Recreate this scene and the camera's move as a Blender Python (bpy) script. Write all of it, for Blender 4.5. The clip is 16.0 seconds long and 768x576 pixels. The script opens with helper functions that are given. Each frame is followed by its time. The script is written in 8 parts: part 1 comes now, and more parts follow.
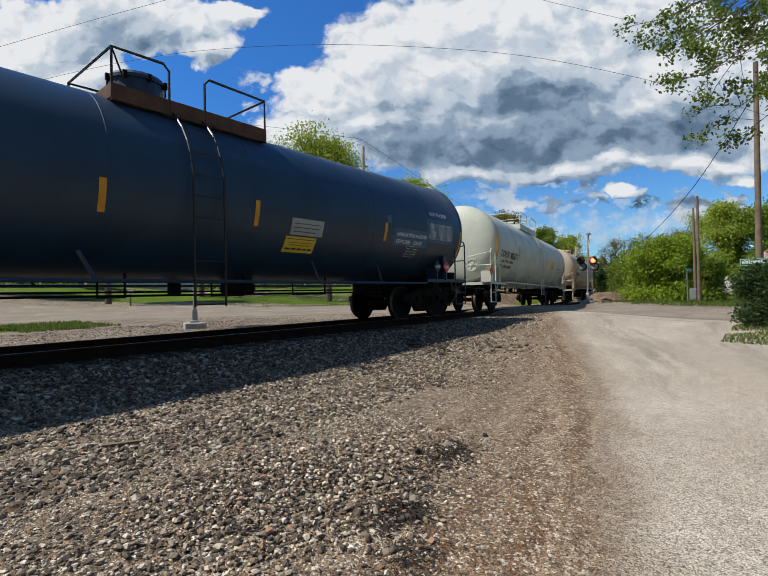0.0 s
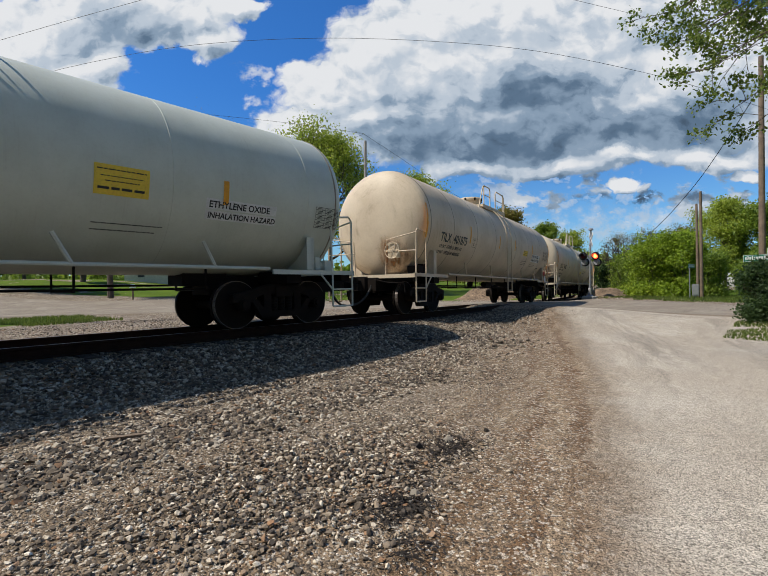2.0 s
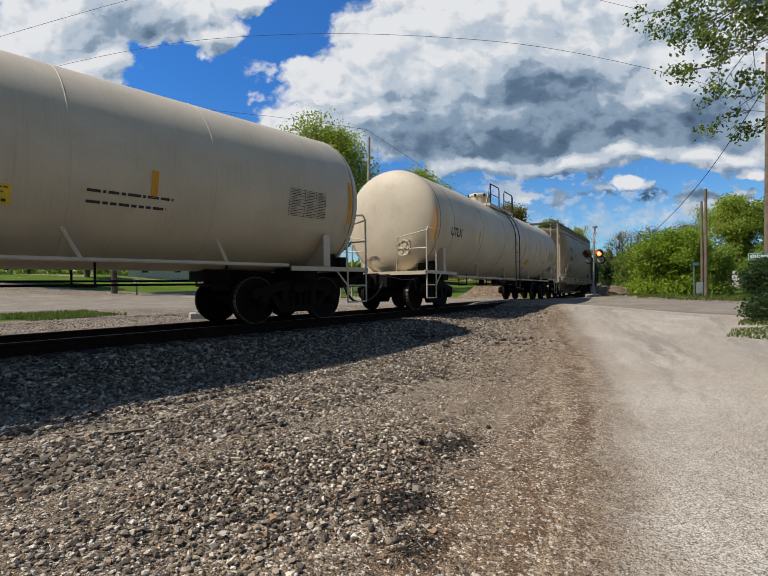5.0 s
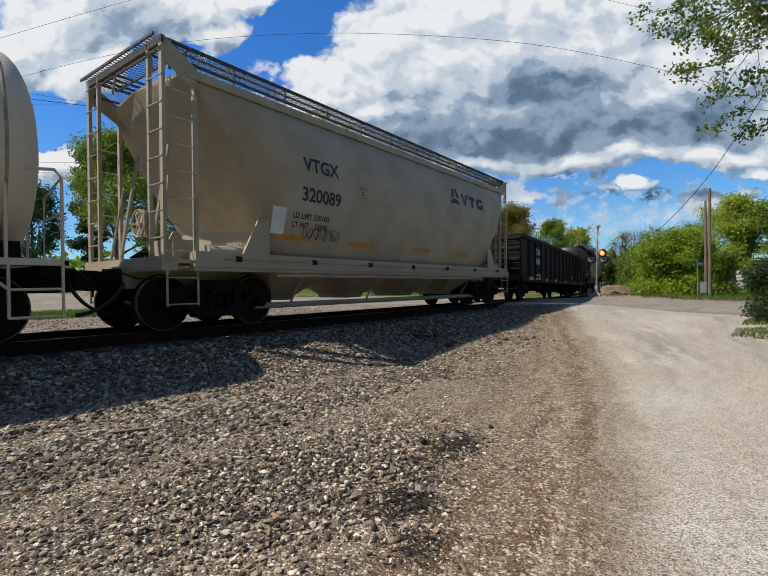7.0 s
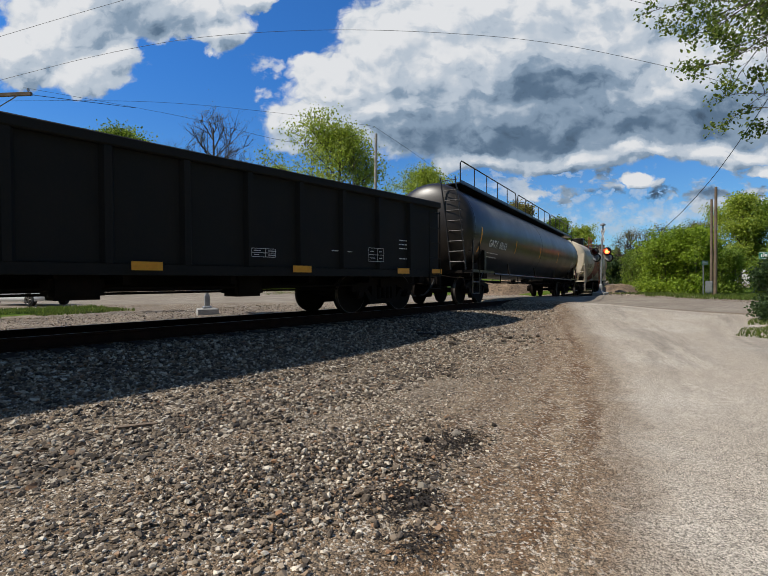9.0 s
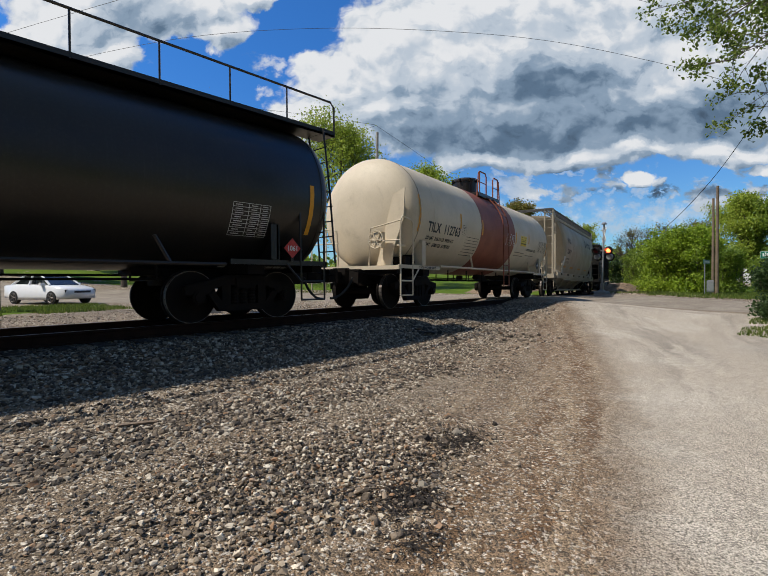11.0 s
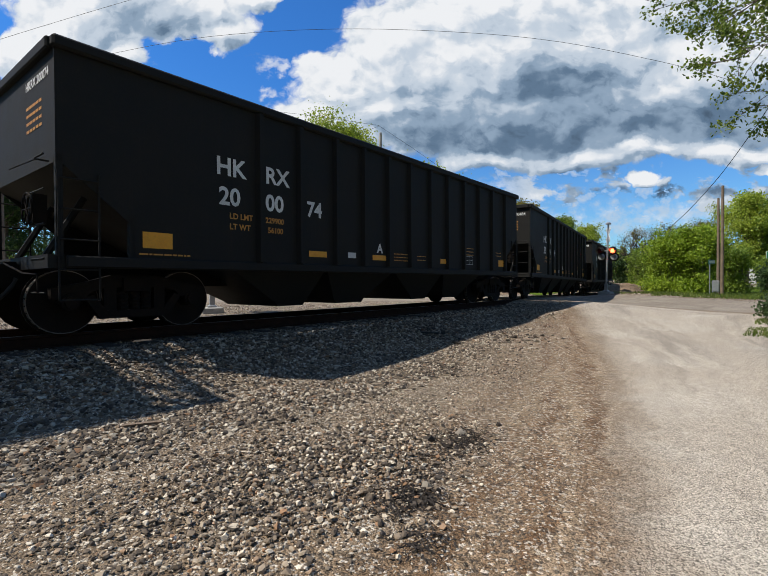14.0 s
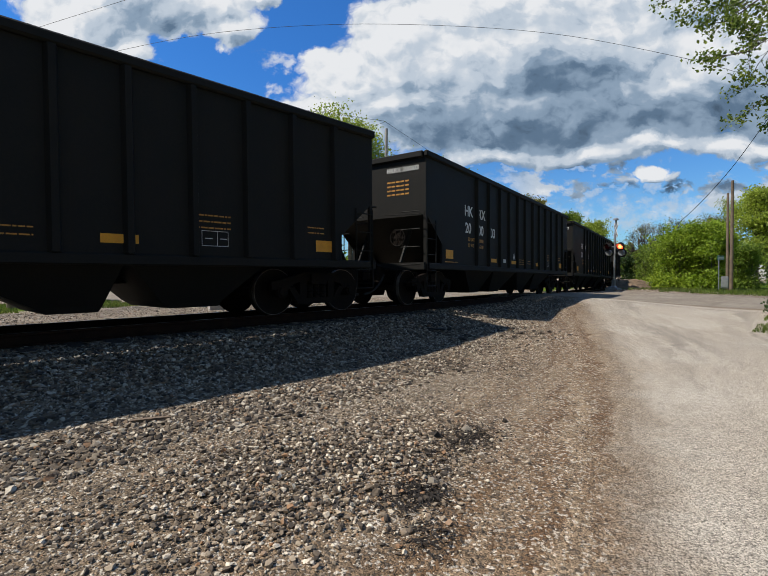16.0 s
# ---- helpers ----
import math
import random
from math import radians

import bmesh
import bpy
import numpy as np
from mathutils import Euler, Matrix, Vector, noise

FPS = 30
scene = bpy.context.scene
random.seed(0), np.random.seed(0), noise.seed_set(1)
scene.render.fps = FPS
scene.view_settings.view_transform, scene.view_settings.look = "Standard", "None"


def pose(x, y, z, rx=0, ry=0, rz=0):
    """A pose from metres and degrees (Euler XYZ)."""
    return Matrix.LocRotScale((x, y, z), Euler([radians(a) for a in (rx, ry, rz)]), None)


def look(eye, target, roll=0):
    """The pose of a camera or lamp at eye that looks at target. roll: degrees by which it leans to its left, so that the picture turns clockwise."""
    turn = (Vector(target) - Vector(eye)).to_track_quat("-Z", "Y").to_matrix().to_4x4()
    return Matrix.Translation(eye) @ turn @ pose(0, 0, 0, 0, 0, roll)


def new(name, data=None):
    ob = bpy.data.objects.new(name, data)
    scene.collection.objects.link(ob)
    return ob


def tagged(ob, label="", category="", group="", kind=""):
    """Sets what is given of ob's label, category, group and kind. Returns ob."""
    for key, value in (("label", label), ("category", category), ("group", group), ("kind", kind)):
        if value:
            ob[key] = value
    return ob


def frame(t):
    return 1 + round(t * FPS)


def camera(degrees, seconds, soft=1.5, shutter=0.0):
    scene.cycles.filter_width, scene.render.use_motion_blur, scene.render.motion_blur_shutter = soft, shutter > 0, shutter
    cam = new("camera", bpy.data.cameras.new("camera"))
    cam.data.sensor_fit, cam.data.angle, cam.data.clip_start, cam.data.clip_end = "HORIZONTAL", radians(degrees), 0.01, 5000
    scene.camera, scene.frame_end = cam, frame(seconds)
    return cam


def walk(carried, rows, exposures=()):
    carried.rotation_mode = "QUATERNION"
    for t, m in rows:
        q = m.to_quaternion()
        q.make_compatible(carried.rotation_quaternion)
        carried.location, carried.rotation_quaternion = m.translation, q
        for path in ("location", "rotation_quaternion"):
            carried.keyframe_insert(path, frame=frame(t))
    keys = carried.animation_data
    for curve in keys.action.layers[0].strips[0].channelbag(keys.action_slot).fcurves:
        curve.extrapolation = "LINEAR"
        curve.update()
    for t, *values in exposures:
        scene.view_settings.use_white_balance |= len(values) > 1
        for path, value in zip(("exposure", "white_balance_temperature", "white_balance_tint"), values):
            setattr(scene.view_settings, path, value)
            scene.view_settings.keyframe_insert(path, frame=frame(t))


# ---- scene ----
# ---- camera and its path ----
FOV = 2 * math.degrees(math.atan(784 / 960))
cam = camera(FOV, 16.0, soft=0.55)


def facing(yaw, pitch):
    a, b = radians(yaw), radians(pitch)
    return Vector((-math.sin(a) * math.cos(b), math.cos(a) * math.cos(b), math.sin(b)))


# seconds, eye x y z, yaw to the left of +y, pitch, roll
PATH = [
    (0.0, 0.0028, -0.0018, 0.7198, 41.042, 0.655, -1.269),
    (0.5, 0.0022, -0.0013, 0.7198, 41.039, 0.459, -1.246),
    (1.0, 0.0019, -0.0013, 0.7199, 41.153, 0.234, -1.117),
    (1.5, 0.0022, -0.0015, 0.7199, 41.118, 0.133, -1.037),
    (2.0, 0.002, -0.0013, 0.7196, 41.262, 0.049, -1.09),
    (2.5, 0.0013, -0.0009, 0.7195, 41.59, -0.094, -0.941),
    (3.0, 0.0006, -0.001, 0.72, 41.662, -0.39, -0.55),
    (3.5, 0.0008, -0.0004, 0.7195, 41.73, -0.216, -0.853),
    (4.0, 0.0008, -0.0002, 0.7197, 41.638, -0.329, -0.865),
    (6.5, 0.0004, -0.0001, 0.7195, 41.723, -0.405, -0.708),
    (7.0, 0.0007, -0.0003, 0.7196, 41.944, -0.414, -0.778),
    (7.5, 0.0001, -0.0001, 0.7198, 42.019, -0.644, -0.7),
    (8.0, -0.0001, 0.0, 0.7196, 42.118, -0.505, -0.781),
    (8.5, -0.0001, 0.0001, 0.7195, 42.252, -0.524, -0.749),
    (9.0, -0.0009, 0.0004, 0.7193, 42.395, -0.711, -0.501),
    (11.5, -0.0011, 0.0011, 0.7193, 42.508, -0.945, -0.425),
    (12.0, -0.0014, 0.0017, 0.7192, 42.174, -1.137, -0.729),
    (12.5, -0.0013, 0.0017, 0.7194, 42.213, -1.294, -0.73),
    (13.0, -0.0013, 0.0011, 0.7196, 42.229, -1.217, -0.571),
    (13.5, -0.0015, 0.001, 0.7198, 42.291, -1.137, -0.134),
    (14.0, -0.0004, 0.0005, 0.7195, 42.935, -0.809, -0.463),
    (14.5, -0.0017, 0.0004, 0.7196, 43.243, -1.06, -0.201),
    (15.0, -0.0022, 0.0007, 0.7196, 43.468, -1.11, -0.241),
    (15.5, -0.0021, 0.001, 0.7196, 43.529, -1.123, -0.534),
    (16.0, -0.0025, 0.0013, 0.7195, 43.667, -1.268, -0.499),
]
walk(cam, [(t, look((x, y, z), Vector((x, y, z)) + facing(a, b), c)) for t, x, y, z, a, b, c in PATH],
     exposures=[(0.0, 0.02), (4.0, -0.04), (6.5, 0.0), (7.5, 0.13), (8.0, 0.14), (9.0, -0.07), (11.5, 0.0), (12.5, 0.06), (13.0, 0.13), (13.5, 0.21), (14.0, 0.13), (14.5, 0.06), (16.0, 0.04)])

# ---- sky, sun and exposure ----
SUN_TO = Vector((-0.45, -0.6, 1.0)).normalized()
sun_data = bpy.data.lights.new("sun", "SUN")
sun_data.energy, sun_data.angle, sun_data.color = 4.8, radians(0.5), (1.0, 0.945, 0.86)
sun = new("sun", sun_data)
sun.matrix_world = look((0, 0, 60), Vector((0, 0, 60)) - SUN_TO)
scene.view_settings.exposure = 0.0


def node(tree, kind, **sockets):
    n = tree.nodes.new(kind)
    for key, value in sockets.items():
        k = key.replace("_", " ")
        if k in n.inputs:
            if hasattr(value, "is_linked"):
                tree.links.new(value, n.inputs[k])
            else:
                n.inputs[k].default_value = value
    return n


def calc(tree, op, a, b=None, c=None, clamp=False):
    n = tree.nodes.new("ShaderNodeMath")
    n.operation, n.use_clamp = op, clamp
    for i, v in enumerate((a, b, c)):
        if v is None:
            continue
        if hasattr(v, "is_linked"):
            tree.links.new(v, n.inputs[i])
        else:
            n.inputs[i].default_value = v
    return n.outputs[0]


def ramp(tree, fac, stops):
    n = tree.nodes.new("ShaderNodeValToRGB")
    n.color_ramp.interpolation = "EASE"
    while len(n.color_ramp.elements) < len(stops):
        n.color_ramp.elements.new(0.5)
    for el, (p, c) in zip(n.color_ramp.elements, stops):
        el.position = p
        el.color = (*c, 1) if len(c) == 3 else c
    tree.links.new(fac, n.inputs[0])
    return n.outputs[0]


def step(tree, v, lo, hi):
    n = tree.nodes.new("ShaderNodeMapRange")
    n.interpolation_type = "SMOOTHSTEP"
    tree.links.new(v, n.inputs[0])
    n.inputs[1].default_value, n.inputs[2].default_value = lo, hi
    return n.outputs[0]


def mixed(tree, fac, a, b):
    n = tree.nodes.new("ShaderNodeMix")
    n.data_type = "RGBA"
    for i, v in ((0, fac), (6, a), (7, b)):
        if hasattr(v, "is_linked"):
            tree.links.new(v, n.inputs[i])
        else:
            n.inputs[i].default_value = (*v, 1) if isinstance(v, tuple) and len(v) == 3 else v
    return n.outputs[2]


def make_sky():
    world = bpy.data.worlds.new("sky")
    scene.world = world
    world.use_nodes = True
    t = world.node_tree
    t.nodes.clear()
    sky = t.nodes.new("ShaderNodeTexSky")
    sky.sky_type, sky.sun_disc = "NISHITA", False
    sky.sun_elevation = math.asin(SUN_TO.z)
    sky.sun_rotation = math.atan2(SUN_TO.x, SUN_TO.y)
    sky.air_density, sky.dust_density, sky.ozone_density = 1.0, 0.3, 2.5
    coord = t.nodes.new("ShaderNodeTexCoord").outputs["Generated"]

    def dot(v):
        n = t.nodes.new("ShaderNodeVectorMath")
        n.operation = "DOT_PRODUCT"
        t.links.new(coord, n.inputs[0])
        n.inputs[1].default_value = v
        return n.outputs["Value"]

    # plan of the clouds on a sheet across the middle of the sky that the place faces
    a = radians(41.04)
    ahead, level = Vector((-math.sin(a), math.cos(a), 0)), Vector((math.cos(a), math.sin(a), 0))
    front = dot(ahead)
    depth = calc(t, "MAXIMUM", front, 0.12)
    u = calc(t, "DIVIDE", dot(level), depth)
    v = calc(t, "DIVIDE", dot(Vector((0, 0, 1))), depth)
    def blob(cx, cy, rx, ry, p, q):
        dx = calc(t, "DIVIDE", calc(t, "SUBTRACT", p, cx), rx)
        dy = calc(t, "DIVIDE", calc(t, "SUBTRACT", q, cy), ry)
        r = calc(t, "SQRT", calc(t, "ADD", calc(t, "MULTIPLY", dx, dx), calc(t, "MULTIPLY", dy, dy)))
        return calc(t, "SUBTRACT", 1.0, r)

    def union(blobs, p, q):
        out = None
        for b in blobs:
            s = blob(*b, p, q)
            out = s if out is None else calc(t, "SMOOTH_MAX", out, s, 0.12)
        return out

    def plan(p, q, stretch=1.2):
        comb = t.nodes.new("ShaderNodeCombineXYZ")
        t.links.new(p, comb.inputs[0])
        t.links.new(calc(t, "MULTIPLY", q, stretch), comb.inputs[1])
        return comb.outputs[0]

    def torn(p, q, wide, fine):
        """The plan pulled about, so that no outline stays round."""
        spot = plan(p, q)
        n1 = node(t, "ShaderNodeSeparateColor", Color=node(t, "ShaderNodeTexNoise", Vector=spot, Scale=6.0, Detail=3.0, Roughness=0.5).outputs["Color"])
        n2 = node(t, "ShaderNodeSeparateColor", Color=node(t, "ShaderNodeTexNoise", Vector=spot, Scale=24.0, Detail=5.0, Roughness=0.55).outputs["Color"])
        out = []
        for c, k in ((p, 0), (q, 1)):
            d = calc(t, "ADD", calc(t, "MULTIPLY_ADD", n1.outputs[k], wide, -wide / 2), calc(t, "MULTIPLY_ADD", n2.outputs[k], fine, -fine / 2))
            out.append(calc(t, "ADD", c, d))
        return out

    def heads(p, q, scale, detail):
        """Rounded heads of cumulus, small ones on large ones."""
        w, z = torn(p, q, 0.05, 0.03)
        n = node(t, "ShaderNodeTexVoronoi", Vector=plan(w, z, 1.25), Scale=scale, Detail=detail, Roughness=0.55, Lacunarity=2.2)
        n.normalize = True
        return calc(t, "SUBTRACT", 0.36, n.outputs["Distance"])

    def density(du, dv, detail):
        """Thickness of cloud at a place, or a little beside it."""
        p, q = calc(t, "ADD", u, du), calc(t, "ADD", v, dv)
        w, z = torn(p, q, 0.09, 0.035)
        return calc(t, "ADD", calc(t, "MINIMUM", union(CLOUDS, w, z), 0.75), calc(t, "MULTIPLY", heads(p, q, 11.0, detail), 1.25))

    here = density(0.0, 0.0, 4.0)
    cover = step(t, here, -0.02, 0.20)
    # a low row of small broken cumulus above the trees
    row = node(t, "ShaderNodeTexNoise", Vector=plan(*torn(u, v, 0.03, 0.02), 1.7), Scale=13.0, Detail=6.0, Roughness=0.55)
    off = calc(t, "ABSOLUTE", calc(t, "SUBTRACT", v, 0.18))
    low = calc(t, "ADD", calc(t, "MULTIPLY_ADD", row.outputs[0], 2.6, -1.17), calc(t, "MULTIPLY", off, -7.0))
    cover = calc(t, "MAXIMUM", cover, calc(t, "MULTIPLY", step(t, low, -0.06, 0.22), step(t, u, 0.12, 0.3)))
    ww, wz = torn(u, v, 0.08, 0.10)
    streaks = node(t, "ShaderNodeTexNoise", Vector=plan(u, v), Scale=26.0, Detail=8.0, Roughness=0.65)
    thin = calc(t, "ADD", union(WISPS, ww, wz), calc(t, "MULTIPLY_ADD", streaks.outputs[0], 3.0, -1.75))
    veil = calc(t, "MULTIPLY", step(t, thin, 0.0, 1.0), calc(t, "SUBTRACT", 1.0, cover))
    cover = calc(t, "MAXIMUM", cover, calc(t, "MULTIPLY", veil, 0.7))
    relief = calc(t, "SUBTRACT", density(0.0, 0.0, 2.0), density(-0.016, 0.022, 2.0))
    gw, gz = torn(u, v, 0.13, 0.05)
    soft = node(t, "ShaderNodeTexNoise", Vector=plan(u, v, 1.6), Scale=5.0, Detail=4.0, Roughness=0.5)
    under = step(t, calc(t, "ADD", union(CLOUD_BASES, gw, gz), calc(t, "MULTIPLY_ADD", soft.outputs[0], 0.6, -0.3)), -0.95, 0.85)
    lum = calc(t, "MULTIPLY_ADD", relief, 0.62, 0.93)
    lum = calc(t, "SUBTRACT", lum, calc(t, "MULTIPLY", under, 0.48))
    lum = calc(t, "SUBTRACT", lum, calc(t, "MULTIPLY", step(t, soft.outputs[0], 0.42, 0.72), 0.20))
    folds = node(t, "ShaderNodeTexNoise", Vector=plan(gw, gz, 1.5), Scale=15.0, Detail=6.0, Roughness=0.55)
    lum = calc(t, "SUBTRACT", lum, calc(t, "MULTIPLY", step(t, folds.outputs[0], 0.42, 0.74), 0.19))
    lum = calc(t, "MAXIMUM", lum, calc(t, "MULTIPLY", step(t, veil, 0.1, 0.4), 0.74))
    shades = [(0.0, (0.075, 0.12, 0.185)), (0.25, (0.135, 0.215, 0.325)), (0.5, (0.31, 0.42, 0.56)), (0.72, (0.62, 0.71, 0.82)), (1.0, (0.98, 1.0, 1.03))]
    # the rest of the sky, unseen: grey broken cloud added to dim light in shade
    back = node(t, "ShaderNodeTexNoise", Vector=coord, Scale=3.0, Detail=7.0, Roughness=0.6)
    other = step(t, back.outputs[0], 0.34, 0.50)
    ahead_mask = step(t, front, 0.12, 0.3)
    above = step(t, dot(Vector((0, 0, 1))), -0.02, 0.02)
    cover = calc(t, "MULTIPLY", mixed(t, ahead_mask, other, cover), above)
    lum = mixed(t, ahead_mask, calc(t, "MULTIPLY_ADD", back.outputs[0], -1.2, 0.86), lum)
    blue = node(t, "ShaderNodeBackground", Strength=0.115)
    paler = step(t, dot(Vector((0, 0, 1))), 0.03, 0.42)
    tint = mixed(t, 1.0, sky.outputs[0], mixed(t, paler, (0.52, 0.82, 1.05), (0.285, 0.765, 1.32)))
    tint.node.blend_type = "MULTIPLY"
    t.links.new(tint, blue.inputs[0])
    puff = node(t, "ShaderNodeBackground", Strength=0.80)
    t.links.new(ramp(t, lum, shades), puff.inputs[0])
    mix = t.nodes.new("ShaderNodeMixShader")
    t.links.new(cover, mix.inputs[0])
    t.links.new(blue.outputs[0], mix.inputs[1])
    t.links.new(puff.outputs[0], mix.inputs[2])
    out = t.nodes.new("ShaderNodeOutputWorld")
    t.links.new(mix.outputs[0], out.inputs[0])


# clouds: across, up, half width, half height
CLOUDS = [(-0.11, 0.43, 0.12, 0.075), (0.0, 0.468, 0.155, 0.11), (0.152, 0.515, 0.24, 0.146), (0.36, 0.50, 0.24, 0.18), (0.017, 0.353, 0.25, 0.09), (0.277, 0.332, 0.29, 0.10), (0.54, 0.364, 0.24, 0.115), (0.725, 0.43, 0.21, 0.16), (0.56, 0.56, 0.2, 0.09),
          (0.18, 0.258, 0.115, 0.03), (0.36, 0.255, 0.146, 0.03), (0.506, 0.268, 0.125, 0.022), (0.70, 0.27, 0.13, 0.032), (-0.17, 0.33, 0.11, 0.06),
          (0.50, 0.205, 0.04, 0.022), (0.767, 0.228, 0.03, 0.02),
          (-0.68, 0.565, 0.177, 0.09), (-0.47, 0.585, 0.167, 0.07), (-0.64, 0.478, 0.115, 0.073), (-0.80, 0.50, 0.094, 0.07), (-0.37, 0.53, 0.06, 0.04), (-0.31, 0.61, 0.07, 0.026), (-0.73, 0.26, 0.09, 0.045), (-0.86, 0.24, 0.12, 0.045)]
WISPS = [(-0.27, 0.475, 0.05, 0.025), (-0.235, 0.45, 0.04, 0.025), (-0.28, 0.41, 0.03, 0.02), (0.30, 0.225, 0.3, 0.02), (0.55, 0.125, 0.45, 0.06), (0.3, 0.13, 0.25, 0.05), (0.45, 0.17, 0.3, 0.03)]
CLOUD_BASES = [(0.2875, 0.335, 0.25, 0.075), (0.12, 0.315, 0.156, 0.055), (0.485, 0.33, 0.167, 0.055), (0.40, 0.40, 0.14, 0.06), (-0.556, 0.577, 0.10, 0.035), (0.66, 0.35, 0.12, 0.05), (0.58, 0.172, 0.2, 0.010)]
make_sky()


# ---- materials ----
def surface(name, a, b, rough=0.6, metal=0.0, scale=3.0, fine=40.0, bump=0.1, streak=0.0, grime=(0.05, 0.04, 0.03), amount=0.25, per=0.0, spec=0.5):
    m = bpy.data.materials.new(name)
    m.use_nodes = True
    t = m.node_tree
    p = t.nodes["Principled BSDF"]
    coord = t.nodes.new("ShaderNodeTexCoord").outputs["Object"]
    big = node(t, "ShaderNodeTexNoise", Vector=coord, Scale=scale, Detail=5.0, Roughness=0.6)
    small = node(t, "ShaderNodeTexNoise", Vector=coord, Scale=fine, Detail=4.0, Roughness=0.65)
    col = mixed(t, step(t, big.outputs[0], 0.32, 0.68), a, b)
    col = mixed(t, calc(t, "MULTIPLY", step(t, small.outputs[0], 0.45, 0.75), amount), col, grime)
    if streak:
        st = node(t, "ShaderNodeMapping", Vector=coord, Scale=(1.0, 13.0, 0.3))
        lines = node(t, "ShaderNodeTexNoise", Vector=st.outputs[0], Scale=2.2, Detail=6.0, Roughness=0.7)
        col = mixed(t, calc(t, "MULTIPLY", calc(t, "MULTIPLY", step(t, lines.outputs[0], 0.5, 0.78), step(t, big.outputs[0], 0.38, 0.6)), streak), col, grime)
    if per:
        info = t.nodes.new("ShaderNodeNewGeometry").outputs["Random Per Island"]
        hsv = node(t, "ShaderNodeHueSaturation", Color=col)
        t.links.new(calc(t, "MULTIPLY_ADD", info, 2 * per, 1 - per), hsv.inputs["Value"])
        col = hsv.outputs[0]
    t.links.new(col, p.inputs["Base Color"])
    t.links.new(calc(t, "MULTIPLY_ADD", big.outputs[0], 0.25, rough - 0.12), p.inputs["Roughness"])
    p.inputs["Metallic"].default_value = metal
    p.inputs["Specular IOR Level"].default_value = spec
    if bump:
        bn = node(t, "ShaderNodeBump", Strength=bump, Height=small.outputs[0])
        bn.inputs["Distance"].default_value = 0.02
        t.links.new(bn.outputs[0], p.inputs["Normal"])
    return m


def stained(name, a, b):
    """Rust that has run down: dense in its middle, thinned out and streaky towards its rim."""
    m = bpy.data.materials.new(name)
    m.use_nodes = True
    t = m.node_tree
    p = t.nodes["Principled BSDF"]
    coord = t.nodes.new("ShaderNodeTexCoord").outputs["Object"]
    runs = node(t, "ShaderNodeMapping", Vector=coord, Scale=(1.0, 1.0, 0.18))
    lines = node(t, "ShaderNodeTexNoise", Vector=runs.outputs[0], Scale=7.0, Detail=6.0, Roughness=0.65)
    big = node(t, "ShaderNodeTexNoise", Vector=coord, Scale=3.0, Detail=5.0, Roughness=0.6)
    t.links.new(mixed(t, step(t, big.outputs[0], 0.35, 0.65), a, b), p.inputs["Base Color"])
    p.inputs["Roughness"].default_value = 0.8
    thick = t.nodes.new("ShaderNodeAttribute")
    thick.attribute_name = "thick"
    t.links.new(calc(t, "MULTIPLY", step(t, thick.outputs["Fac"], 0.0, 0.8), step(t, lines.outputs[0], 0.30, 0.62)), p.inputs["Alpha"])
    return m


def glow(name, colour, strength):
    m = bpy.data.materials.new(name)
    m.use_nodes = True
    p = m.node_tree.nodes["Principled BSDF"]
    p.inputs["Base Color"].default_value = (*colour, 1)
    p.inputs["Emission Color"].default_value = (*colour, 1)
    p.inputs["Emission Strength"].default_value = strength
    return m


def leafy(name, a, b, c):
    m = bpy.data.materials.new(name)
    m.use_nodes = True
    t = m.node_tree
    p = t.nodes["Principled BSDF"]
    rnd = t.nodes.new("ShaderNodeNewGeometry").outputs["Random Per Island"]
    col = ramp(t, rnd, [(0.0, a), (0.5, b), (1.0, c)])
    t.links.new(col, p.inputs["Base Color"])
    p.inputs["Roughness"].default_value = 0.55
    tr = node(t, "ShaderNodeBsdfTranslucent", Color=col)
    mx = t.nodes.new("ShaderNodeMixShader")
    mx.inputs[0].default_value = 0.45
    t.links.new(p.outputs[0], mx.inputs[1])
    t.links.new(tr.outputs[0], mx.inputs[2])
    t.links.new(mx.outputs[0], t.nodes["Material Output"].inputs[0])
    return m


